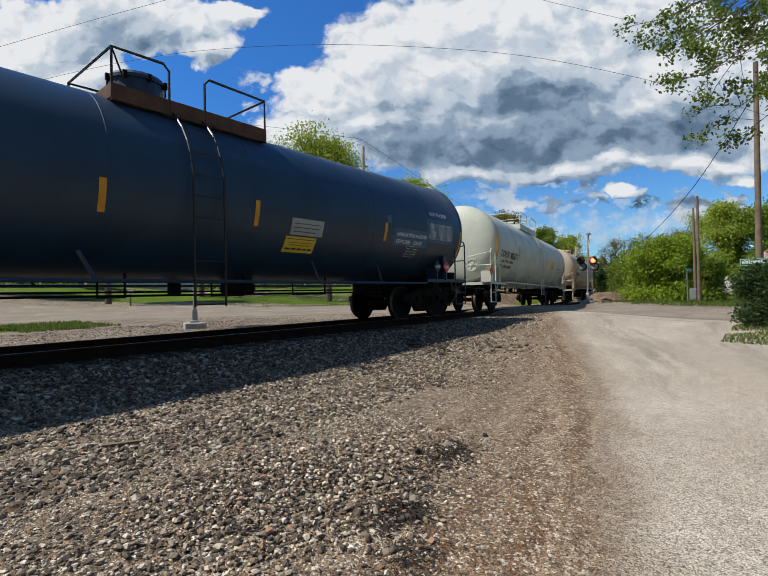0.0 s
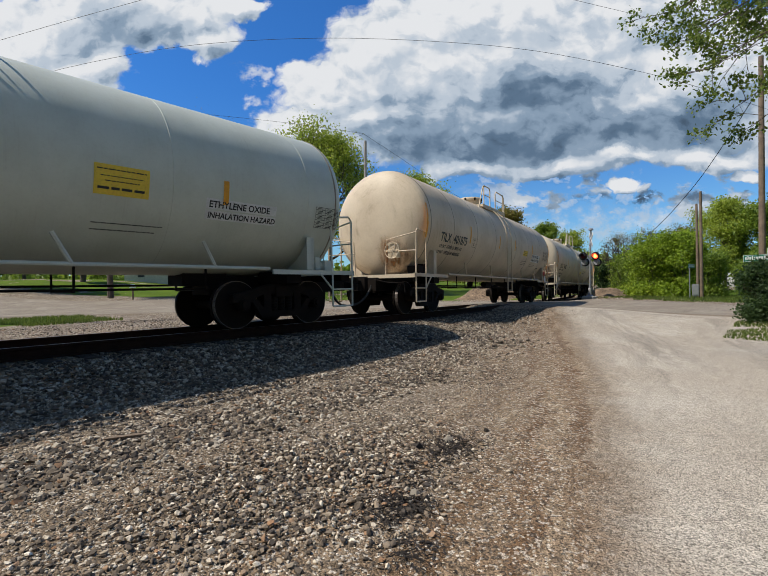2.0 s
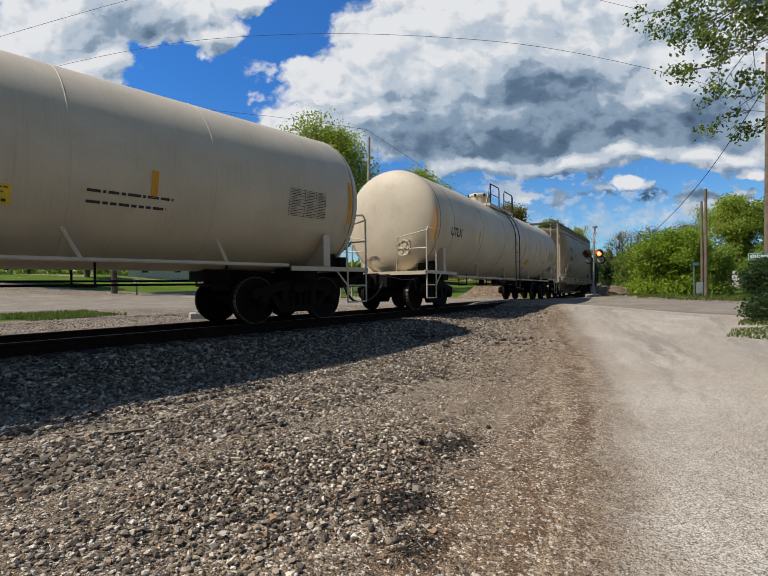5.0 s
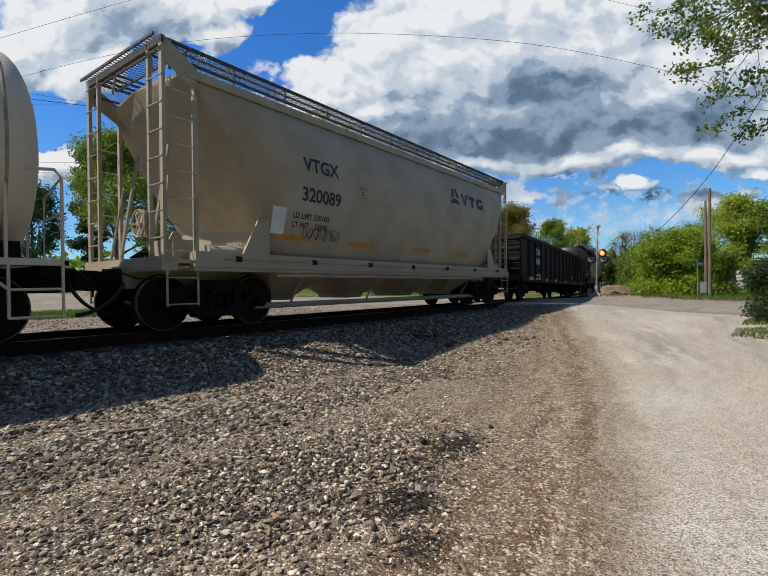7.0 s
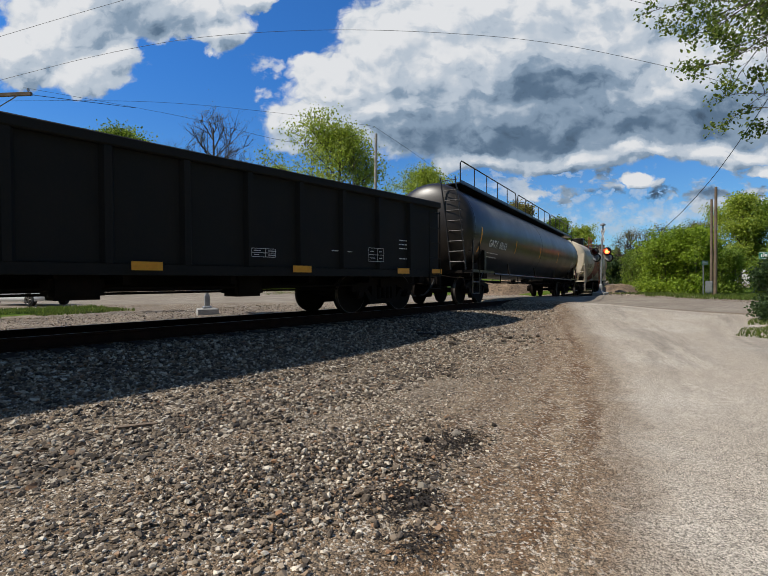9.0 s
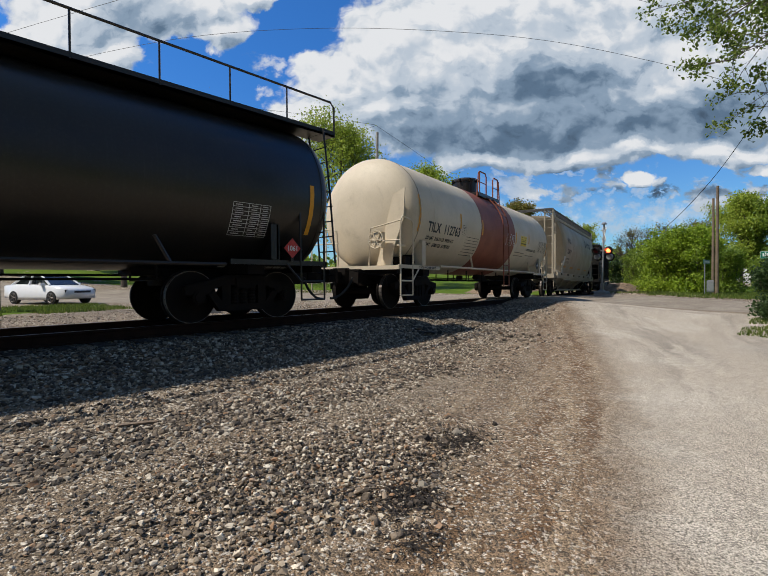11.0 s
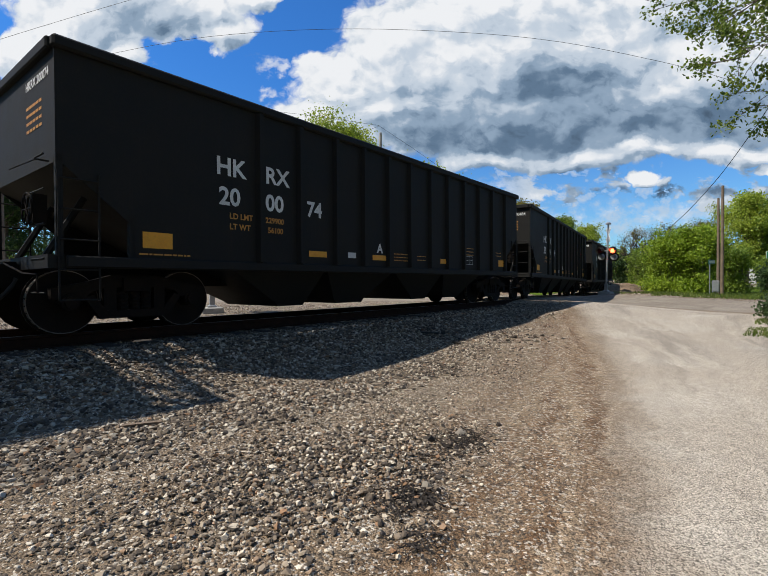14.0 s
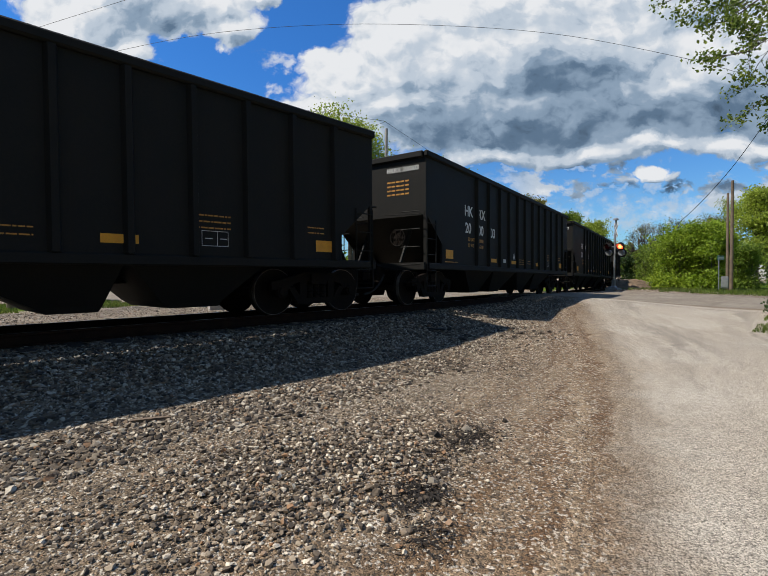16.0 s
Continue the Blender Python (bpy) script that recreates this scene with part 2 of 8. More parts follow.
def grit(name, base, scale, contrast, stain, light, bump, rim=None):
    """Loose or bound small stone: each grain has its own tone, with stains and lighter patches."""
    m = bpy.data.materials.new(name)
    m.use_nodes = True
    t = m.node_tree
    p = t.nodes["Principled BSDF"]
    coord = t.nodes.new("ShaderNodeTexCoord").outputs["Object"]
    cells = node(t, "ShaderNodeTexVoronoi", Vector=coord, Scale=scale)
    coarse = node(t, "ShaderNodeTexVoronoi", Vector=coord, Scale=scale * 0.42)
    sep = node(t, "ShaderNodeSeparateColor", Color=cells.outputs["Color"])
    sep2 = node(t, "ShaderNodeSeparateColor", Color=coarse.outputs["Color"])
    grain = calc(t, "ADD", calc(t, "MULTIPLY", sep.outputs[0], 0.65), calc(t, "MULTIPLY", sep2.outputs[0], 0.35))
    big = node(t, "ShaderNodeTexNoise", Vector=coord, Scale=0.55, Detail=7.0, Roughness=0.62)
    mid = node(t, "ShaderNodeTexNoise", Vector=coord, Scale=2.3, Detail=6.0, Roughness=0.62)
    stretched = node(t, "ShaderNodeMapping", Vector=coord, Scale=(1.6, 0.22, 1.0), Rotation=(0, 0, -0.32))
    ruts = node(t, "ShaderNodeTexNoise", Vector=stretched.outputs[0], Scale=1.1, Detail=5.0, Roughness=0.6)
    col = mixed(t, step(t, big.outputs[0], 0.42, 0.72), base, light)
    col = mixed(t, calc(t, "MULTIPLY", step(t, mid.outputs[0], 0.50, 0.74), 0.6), col, stain)
    col = mixed(t, calc(t, "MULTIPLY", step(t, ruts.outputs[0], 0.48, 0.72), 0.5), col, stain)
    if rim:
        worn = t.nodes.new("ShaderNodeAttribute")
        worn.attribute_name = "from_edge"
        k = calc(t, "ADD", worn.outputs["Fac"], calc(t, "MULTIPLY_ADD", mid.outputs[0], 0.9, -0.45))
        col = mixed(t, step(t, k, 0.05, 0.95), rim, col)
    hsv = node(t, "ShaderNodeHueSaturation", Color=col)
    t.links.new(calc(t, "MULTIPLY_ADD", grain, 2 * contrast, 1 - contrast), hsv.inputs["Value"])
    t.links.new(hsv.outputs[0], p.inputs["Base Color"])
    p.inputs["Roughness"].default_value = 0.95
    p.inputs["Specular IOR Level"].default_value = 0.25
    bn = node(t, "ShaderNodeBump", Strength=bump, Height=cells.outputs["Distance"])
    bn.invert = True
    bn.inputs["Distance"].default_value = 0.012
    t.links.new(bn.outputs[0], p.inputs["Normal"])
    return m


def land(name):
    """Dirt and gravel that runs over into pale chip seal, by the distance from the road's edge."""
    m = bpy.data.materials.new(name)
    m.use_nodes = True
    t = m.node_tree
    p = t.nodes["Principled BSDF"]
    coord = t.nodes.new("ShaderNodeTexCoord").outputs["Object"]

    def cloudy(scale, detail=6.0, rough=0.62, where=coord):
        return node(t, "ShaderNodeTexNoise", Vector=where, Scale=scale, Detail=detail, Roughness=rough).outputs[0]

    def cells(scale):
        n = node(t, "ShaderNodeTexVoronoi", Vector=coord, Scale=scale)
        return node(t, "ShaderNodeSeparateColor", Color=n.outputs["Color"]).outputs[0], n.outputs["Distance"]

    edge = t.nodes.new("ShaderNodeAttribute")
    edge.attribute_name = "from_edge"
    big, mid, grime = cloudy(0.6), cloudy(2.4), cloudy(11.0, 9.0, 0.78)
    along = node(t, "ShaderNodeMapping", Vector=coord, Scale=(1.7, 0.20, 1.0), Rotation=(0, 0, -0.36))
    ruts = cloudy(1.3, 5.0, 0.6, along.outputs[0])
    s = calc(t, "ADD", edge.outputs["Fac"], calc(t, "ADD", calc(t, "MULTIPLY_ADD", mid, 0.4, -0.2), calc(t, "MULTIPLY_ADD", big, 0.4, -0.2)))
    # streaks that run along the road's edge, as wheels leave them
    axes = node(t, "ShaderNodeSeparateXYZ", Vector=coord)
    lane = t.nodes.new("ShaderNodeCombineXYZ")
    t.links.new(calc(t, "MULTIPLY", calc(t, "ADD", s, calc(t, "MULTIPLY_ADD", mid, 0.16, -0.08)), 4.5), lane.inputs[0])
    t.links.new(calc(t, "MULTIPLY", axes.outputs[1], 0.32), lane.inputs[1])
    streak = cloudy(1.0, 5.0, 0.6, lane.outputs[0])

    def band(centre, half):
        d = calc(t, "ABSOLUTE", calc(t, "SUBTRACT", s, centre))
        return calc(t, "SUBTRACT", 1.0, step(t, d, half * 0.3, half))

    dirt = mixed(t, step(t, big, 0.35, 0.65), (0.172, 0.126, 0.083), (0.255, 0.198, 0.138))
    dirt = mixed(t, calc(t, "MULTIPLY", step(t, mid, 0.48, 0.70), 0.75), dirt, (0.085, 0.062, 0.042))
    tread = mixed(t, step(t, streak, 0.36, 0.62), (0.29, 0.213, 0.138), (0.15, 0.088, 0.046))
    seal = mixed(t, step(t, big, 0.40, 0.70), (0.395, 0.34, 0.27), (0.455, 0.404, 0.332))
    seal = mixed(t, calc(t, "MULTIPLY", step(t, streak, 0.46, 0.72), 0.5), seal, (0.29, 0.25, 0.198))
    far = step(t, axes.outputs[1], 6.0, 10.0)
    worn = calc(t, "MULTIPLY", calc(t, "MULTIPLY", band(1.9, 0.8), far), step(t, streak, 0.40, 0.58))
    seal = mixed(t, calc(t, "MULTIPLY", worn, 0.4), seal, (0.21, 0.185, 0.155))
    col = mixed(t, step(t, s, -1.2, -0.3), dirt, mixed(t, 0.45, dirt, tread))
    col = mixed(t, calc(t, "MULTIPLY", band(0.15, 0.75), 0.95), col, tread)
    col = mixed(t, calc(t, "MULTIPLY", band(-0.85, 0.35), 0.5), col, tread)
    col = mixed(t, step(t, s, 0.35, 1.25), col, seal)
    fine, fine_d = cells(150.0)
    coarse, coarse_d = cells(55.0)
    loose = calc(t, "SUBTRACT", 1.0, step(t, s, 0.1, 1.1))
    value = calc(t, "MULTIPLY_ADD", fine, 1.5, 0.23)
    rough_k = calc(t, "MULTIPLY_ADD", loose, 1.5, 0.6)
    value = calc(t, "MULTIPLY", value, calc(t, "MULTIPLY_ADD", calc(t, "SUBTRACT", grime, 0.5), rough_k, 1.0))
    bright = mixed(t, calc(t, "MULTIPLY", calc(t, "MULTIPLY", step(t, coarse, 0.80, 0.84), loose), 0.65), col, (0.55, 0.50, 0.42))
    bright = mixed(t, calc(t, "MULTIPLY", calc(t, "SUBTRACT", 1.0, step(t, coarse, 0.16, 0.2)), calc(t, "MULTIPLY", loose, 0.75)), bright, (0.07, 0.06, 0.05))
    hsv = node(t, "ShaderNodeHueSaturation", Color=bright)
    t.links.new(value, hsv.inputs["Value"])
    t.links.new(hsv.outputs[0], p.inputs["Base Color"])
    p.inputs["Roughness"].default_value = 0.95
    p.inputs["Specular IOR Level"].default_value = 0.15
    height = calc(t, "ADD", calc(t, "MULTIPLY", calc(t, "SUBTRACT", 1.0, coarse_d), loose), calc(t, "MULTIPLY", calc(t, "SUBTRACT", 1.0, fine_d), 0.28))
    bn = node(t, "ShaderNodeBump", Strength=0.75, Height=height)
    bn.inputs["Distance"].default_value = 0.014
    t.links.new(bn.outputs[0], p.inputs["Normal"])
    return m


def stones(name, tone=1.0):
    m = bpy.data.materials.new(name)
    m.use_nodes = True
    t = m.node_tree
    p = t.nodes["Principled BSDF"]
    rnd = t.nodes.new("ShaderNodeNewGeometry").outputs["Random Per Island"]
    coord = t.nodes.new("ShaderNodeTexCoord").outputs["Object"]
    speck = node(t, "ShaderNodeTexNoise", Vector=coord, Scale=70.0, Detail=4.0, Roughness=0.7)
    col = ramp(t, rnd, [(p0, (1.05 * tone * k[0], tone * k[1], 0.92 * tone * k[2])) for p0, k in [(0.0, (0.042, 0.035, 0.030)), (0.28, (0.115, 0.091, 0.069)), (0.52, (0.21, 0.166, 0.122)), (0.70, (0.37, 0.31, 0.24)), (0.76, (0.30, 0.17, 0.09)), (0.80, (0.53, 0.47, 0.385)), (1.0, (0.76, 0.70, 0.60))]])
    col = mixed(t, calc(t, "MULTIPLY", step(t, speck.outputs[0], 0.45, 0.7), 0.35), col, (0.15, 0.12, 0.095))
    t.links.new(col, p.inputs["Base Color"])
    p.inputs["Roughness"].default_value = 0.85
    bn = node(t, "ShaderNodeBump", Strength=0.25, Height=speck.outputs[0])
    bn.inputs["Distance"].default_value = 0.01
    t.links.new(bn.outputs[0], p.inputs["Normal"])
    return m


WHITE = surface("white_paint", (0.59, 0.615, 0.53), (0.52, 0.545, 0.465), 0.55, scale=1.3, fine=25, bump=0.02, streak=0.22, grime=(0.30, 0.28, 0.22), amount=0.12)
CREAM = surface("cream_paint", (0.64, 0.53, 0.385), (0.55, 0.445, 0.315), 0.62, scale=1.1, fine=25, bump=0.02, streak=0.55, grime=(0.22, 0.15, 0.09), amount=0.15)
PALE = surface("pale_paint", (0.66, 0.56, 0.415), (0.585, 0.495, 0.36), 0.6, scale=1.1, fine=25, bump=0.02, streak=0.3, grime=(0.25, 0.18, 0.11), amount=0.12)
BLUE = surface("blue_paint", (0.012, 0.042, 0.086), (0.009, 0.031, 0.064), 0.45, scale=1.2, fine=20, bump=0.02, streak=0.45, grime=(0.06, 0.035, 0.02), amount=0.2)
BLACK = surface("black_paint", (0.015, 0.0115, 0.009), (0.021, 0.016, 0.012), 0.36, scale=1.2, fine=20, bump=0.02, streak=0.3, grime=(0.06, 0.05, 0.04), amount=0.2)
COAL = surface("black_hopper_paint", (0.0105, 0.0108, 0.0098), (0.015, 0.0142, 0.0125), 0.7, scale=1.5, fine=30, bump=0.05, streak=0.35, grime=(0.03, 0.022, 0.015), amount=0.25, spec=0.2)
RUSTBAND = surface("red_brown_paint", (0.31, 0.085, 0.04), (0.24, 0.065, 0.032), 0.6, scale=1.4, fine=25, bump=0.02, streak=0.4, grime=(0.06, 0.03, 0.02), amount=0.2)
TAUPE = surface("hopper_paint", (0.405, 0.347, 0.258), (0.34, 0.288, 0.208), 0.62, scale=1.2, fine=25, bump=0.03, streak=0.35, grime=(0.28, 0.22, 0.15), amount=0.15)
IRON = surface("dark_iron", (0.008, 0.0065, 0.0055), (0.014, 0.010, 0.0075), 0.8, scale=5, fine=50, bump=0.2, grime=(0.03, 0.018, 0.011), amount=0.3, spec=0.12)
STEEL = surface("worn_steel", (0.26, 0.24, 0.225), (0.16, 0.14, 0.125), 0.45, 0.8, scale=4, fine=40, bump=0.05, grime=(0.1, 0.06, 0.04), amount=0.2)
TREADM = surface("worn_tread", (0.20, 0.17, 0.15), (0.10, 0.085, 0.075), 0.5, 0.6, scale=4, fine=40, bump=0.05)
RUST = surface("rusty_rail", (0.020, 0.0095, 0.006), (0.032, 0.015, 0.009), 0.85, scale=6, fine=60, bump=0.3, spec=0.1)
YELLOW = surface("yellow_strip", (0.76, 0.345, 0.012), (0.68, 0.29, 0.012), 0.5, scale=8, fine=30, bump=0.0, grime=(0.3, 0.2, 0.05))
YPANEL = surface("yellow_panel", (0.80, 0.58, 0.05), (0.75, 0.52, 0.05), 0.5, scale=8, fine=30, bump=0.0)
INK = surface("black_lettering", (0.02, 0.02, 0.02), (0.03, 0.03, 0.03), 0.6, bump=0)
CHALK = surface("white_lettering", (0.72, 0.72, 0.70), (0.6, 0.6, 0.58), 0.6, bump=0)
PAPER = surface("faded_notice", (0.42, 0.44, 0.42), (0.34, 0.36, 0.35), 0.6, scale=5, fine=40, bump=0)
OCHRE = surface("orange_lettering", (0.55, 0.26, 0.04), (0.45, 0.2, 0.03), 0.6, bump=0)
RED = surface("red_placard", (0.55, 0.04, 0.03), (0.5, 0.04, 0.03), 0.5, bump=0)
GRATING = surface("steel_grating", (0.10, 0.10, 0.10), (0.07, 0.07, 0.068), 0.7, 0.3, scale=6, fine=40, bump=0.05)
GREYM = surface("galvanised", (0.42, 0.43, 0.44), (0.34, 0.35, 0.36), 0.45, 0.6, scale=6, fine=40, bump=0.05)
LAND = land("dirt_and_chip_seal")
STREET = grit("street_asphalt", (0.235, 0.195, 0.15), 70, 0.4, (0.15, 0.122, 0.09), (0.31, 0.27, 0.215), 0.3, (0.20, 0.155, 0.11))
DIRT = grit("bank_dirt", (0.18, 0.125, 0.08), 14, 0.8, (0.10, 0.07, 0.045), (0.25, 0.18, 0.12), 0.8)
LAWN = surface("lawn", (0.07, 0.118, 0.009), (0.105, 0.155, 0.015), 0.9, scale=0.5, fine=30, bump=0.8, grime=(0.045, 0.075, 0.01), amount=0.5, spec=0.08)
STONE = stones("loose_stone", 1.02)
# darker copy of the stone: track shade put into its colour; also colours clods
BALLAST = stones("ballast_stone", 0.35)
SHOULDER = stones("shoulder_stone", 0.66)
SEAM = surface("seam_grime", (0.34, 0.30, 0.23), (0.22, 0.18, 0.13), 0.7, scale=5, fine=30, bump=0.1)
STAIN = stained("rust_stain", (0.36, 0.17, 0.06), (0.20, 0.09, 0.035))
CONCRETE = surface("concrete", (0.42, 0.40, 0.37), (0.34, 0.33, 0.30), 0.9, scale=4, fine=40, bump=0.3)
TIMBER = surface("weathered_timber", (0.22, 0.16, 0.11), (0.15, 0.11, 0.08), 0.9, scale=3, fine=25, bump=0.4, streak=0.4)
TIEWOOD = surface("tie_timber", (0.035, 0.026, 0.02), (0.022, 0.018, 0.015), 0.95, scale=6, fine=40, bump=0.5)
BARK = surface("bark", (0.12, 0.095, 0.075), (0.08, 0.065, 0.05), 0.95, scale=7, fine=30, bump=0.8)
LEAF_SPRING = leafy("spring_leaves", (0.24, 0.31, 0.03), (0.36, 0.44, 0.05), (0.46, 0.54, 0.08))
LEAF_BRIGHT = leafy("bright_shrub_leaves", (0.13, 0.21, 0.012), (0.26, 0.37, 0.022), (0.40, 0.52, 0.045))
LEAF_GREEN = leafy("green_leaves", (0.12, 0.19, 0.02), (0.20, 0.29, 0.03), (0.29, 0.38, 0.045))
GRASS = leafy("grass_blades", (0.07, 0.11, 0.015), (0.125, 0.175, 0.025), (0.19, 0.235, 0.04))
LEAF_DARK = leafy("dark_leaves", (0.022, 0.05, 0.012), (0.04, 0.08, 0.018), (0.06, 0.11, 0.022))
LEAF_BROWN = leafy("budding_twigs", (0.20, 0.15, 0.04), (0.27, 0.22, 0.05), (0.22, 0.25, 0.05))
LEAF_MAPLE = leafy("maple_leaves", (0.085, 0.14, 0.02), (0.15, 0.215, 0.03), (0.25, 0.31, 0.05))
GREYWOOD = surface("bleached_timber", (0.42, 0.40, 0.36), (0.32, 0.30, 0.27), 0.9, scale=3, fine=25, bump=0.4, streak=0.4)
RUSTDECK = surface("rusted_deck", (0.13, 0.06, 0.032), (0.08, 0.04, 0.025), 0.85, scale=4, fine=30, bump=0.2)
PATCHBLUE = surface("fresh_blue_patch", (0.05, 0.13, 0.22), (0.04, 0.11, 0.19), 0.55, scale=2, fine=25, bump=0.02)
CABLE = surface("cable", (0.015, 0.015, 0.016), (0.02, 0.02, 0.02), 0.6, bump=0)
RUBBER = surface("rubber", (0.02, 0.02, 0.02), (0.03, 0.03, 0.03), 0.8, bump=0.1)
CARWHITE = surface("car_white", (0.78, 0.78, 0.78), (0.74, 0.74, 0.74), 0.2, bump=0, amount=0.03)
GLASSDARK = surface("car_glass", (0.02, 0.025, 0.03), (0.03, 0.035, 0.04), 0.08, bump=0, amount=0)
LAMPRED = glow("lit_red_lens", (1.0, 0.05, 0.02), 9.0)
LAMPAMBER = glow("lit_lamp_core", (1.0, 0.45, 0.03), 14.0)
DARKRED = surface("unlit_red_lens", (0.10, 0.01, 0.012), (0.08, 0.01, 0.01), 0.25, bump=0, amount=0)
SIGNGREEN = surface("sign_green", (0.0, 0.16, 0.09), (0.0, 0.14, 0.08), 0.4, bump=0, amount=0.05)
SIGNRED = surface("sign_red", (0.45, 0.015, 0.02), (0.4, 0.012, 0.02), 0.4, bump=0, amount=0.05)


# ---- building helpers ----
def part(name, bm, material, parent=None, label="", smooth=False):
    me = bpy.data.meshes.new(name)
    bm.to_mesh(me)
    bm.free()
    me.materials.append(material)
    if smooth:
        for f in me.polygons:
            f.use_smooth = True
    ob = new(name, me)
    if parent:
        ob.parent = parent
    if label:
        ob["label"] = label
    return ob


def again(name, mesh, parent, m):
    """Another piece on the same mesh."""
    ob = new(name, mesh)
    ob.parent, ob.matrix_basis = parent, m
    return ob


def thing(name, m, label, category, group="", kind=""):
    ob = new(name)
    ob.matrix_basis = m
    return tagged(ob, label, category, group, kind)


def box(bm, x0, x1, y0, y1, z0, z1):
    v = [bm.verts.new((x, y, z)) for x in (x0, x1) for y in (y0, y1) for z in (z0, z1)]
    for f in ((0, 1, 3, 2), (4, 6, 7, 5), (0, 4, 5, 1), (2, 3, 7, 6), (0, 2, 6, 4), (1, 5, 7, 3)):
        bm.faces.new([v[i] for i in f])
    return v


def pipe(bm, pts, r, n=6, r2=None):
    pts = [Vector(p) for p in pts]
    rings = []
    for i, p in enumerate(pts):
        d = (pts[min(i + 1, len(pts) - 1)] - pts[max(i - 1, 0)]).normalized()
        a = d.cross(Vector((0, 0, 1)) if abs(d.z) < 0.9 else Vector((1, 0, 0))).normalized()
        b = d.cross(a)
        k = r if r2 is None else r + (r2 - r) * i / max(len(pts) - 1, 1)
        rings.append([bm.verts.new(p + a * k * math.cos(2 * math.pi * j / n) + b * k * math.sin(2 * math.pi * j / n)) for j in range(n)])
    for q, w in zip(rings, rings[1:]):
        for j in range(n):
            bm.faces.new((q[j], q[(j + 1) % n], w[(j + 1) % n], w[j]))
    bm.faces.new(rings[0][::-1])
    bm.faces.new(rings[-1])


def loft(bm, rings, closed=True, caps=True):
    rows = [[bm.verts.new(p) for p in ring] for ring in rings]
    for q, w in zip(rows, rows[1:]):
        for j in range(len(q) if closed else len(q) - 1):
            k = (j + 1) % len(q)
            bm.faces.new((q[j], q[k], w[k], w[j]))
    if caps and closed:
        bm.faces.new(rows[0][::-1])
        bm.faces.new(rows[-1])


def plate(bm, pts, axis, lo, hi):
    """A plate of an outline given in two coordinates, between lo and hi on the third axis."""
    def put(a, b, c):
        return {"x": (c, a, b), "y": (a, c, b), "z": (a, b, c)}[axis]
    q = [bm.verts.new(put(a, b, lo)) for a, b in pts]
    w = [bm.verts.new(put(a, b, hi)) for a, b in pts]
    bm.faces.new(q[::-1])
    bm.faces.new(w)
    for i in range(len(pts)):
        k = (i + 1) % len(pts)
        bm.faces.new((q[i], q[k], w[k], w[i]))


def wheel_shape(bm, x0, x1, r, cy, cz, n=20, rim=0.0):
    """A disc across x with a raised rim."""
    prof = [(x0, r * 0.2), (x0, r * 0.75), (x0 - rim, r * 0.82), (x0 - rim, r), (x1, r), (x1, 0.04)]
    rings = [[(x, cy + q * math.cos(2 * math.pi * j / n), cz + q * math.sin(2 * math.pi * j / n)) for j in range(n)] for x, q in prof]
    loft(bm, rings)


def words_of(bm, size):
    """The letters of a line, parted where a gap is as wide as a space."""
    left, letters = set(bm.verts), []
    while left:
        stack, got = [left.pop()], []
        while stack:
            v = stack.pop()
            got.append(v)
            for e in v.link_edges:
                w = e.other_vert(v)
                if w in left:
                    left.remove(w)
                    stack.append(w)
        letters.append((min(v.co.x for v in got), max(v.co.x for v in got), got))
    letters.sort(key=lambda k: k[0])
    groups, reach = [], None
    for lo, hi, got in letters:
        if reach is None or lo - reach > size * 0.2:
            groups.append([])
            reach = hi
        groups[-1] += got
        reach = max(reach, hi)
    out = []
    for got in groups:
        word, new_of = bmesh.new(), {}
        for v in got:
            new_of[v] = word.verts.new(v.co)
        for f in {f for v in got for f in v.link_faces}:
            word.faces.new([new_of[v] for v in f.verts])
        out.append(word)
    bm.free()
    return out


def lettering(name, text, size, material, parent, place, anchor="LEFT", label="", squeeze=1.0):
    """Flat lettering turned into a mesh; place maps along, up to a point of the surface."""
    c = bpy.data.curves.new(name, "FONT")
    c.body, c.size, c.align_x, c.resolution_u = text, size, anchor, 3
    c.offset = size * 0.026
    tmp = bpy.data.objects.new(name, c)
    me = bpy.data.meshes.new_from_object(tmp)
    bpy.data.objects.remove(tmp)
    bpy.data.curves.remove(c)
    bm = bmesh.new()
    bm.from_mesh(me)
    bpy.data.meshes.remove(me)
    for word in words_of(bm, size):
        for v in word.verts:
            v.co = place(v.co.x * squeeze, v.co.y)
        part(name, word, material, parent, label)


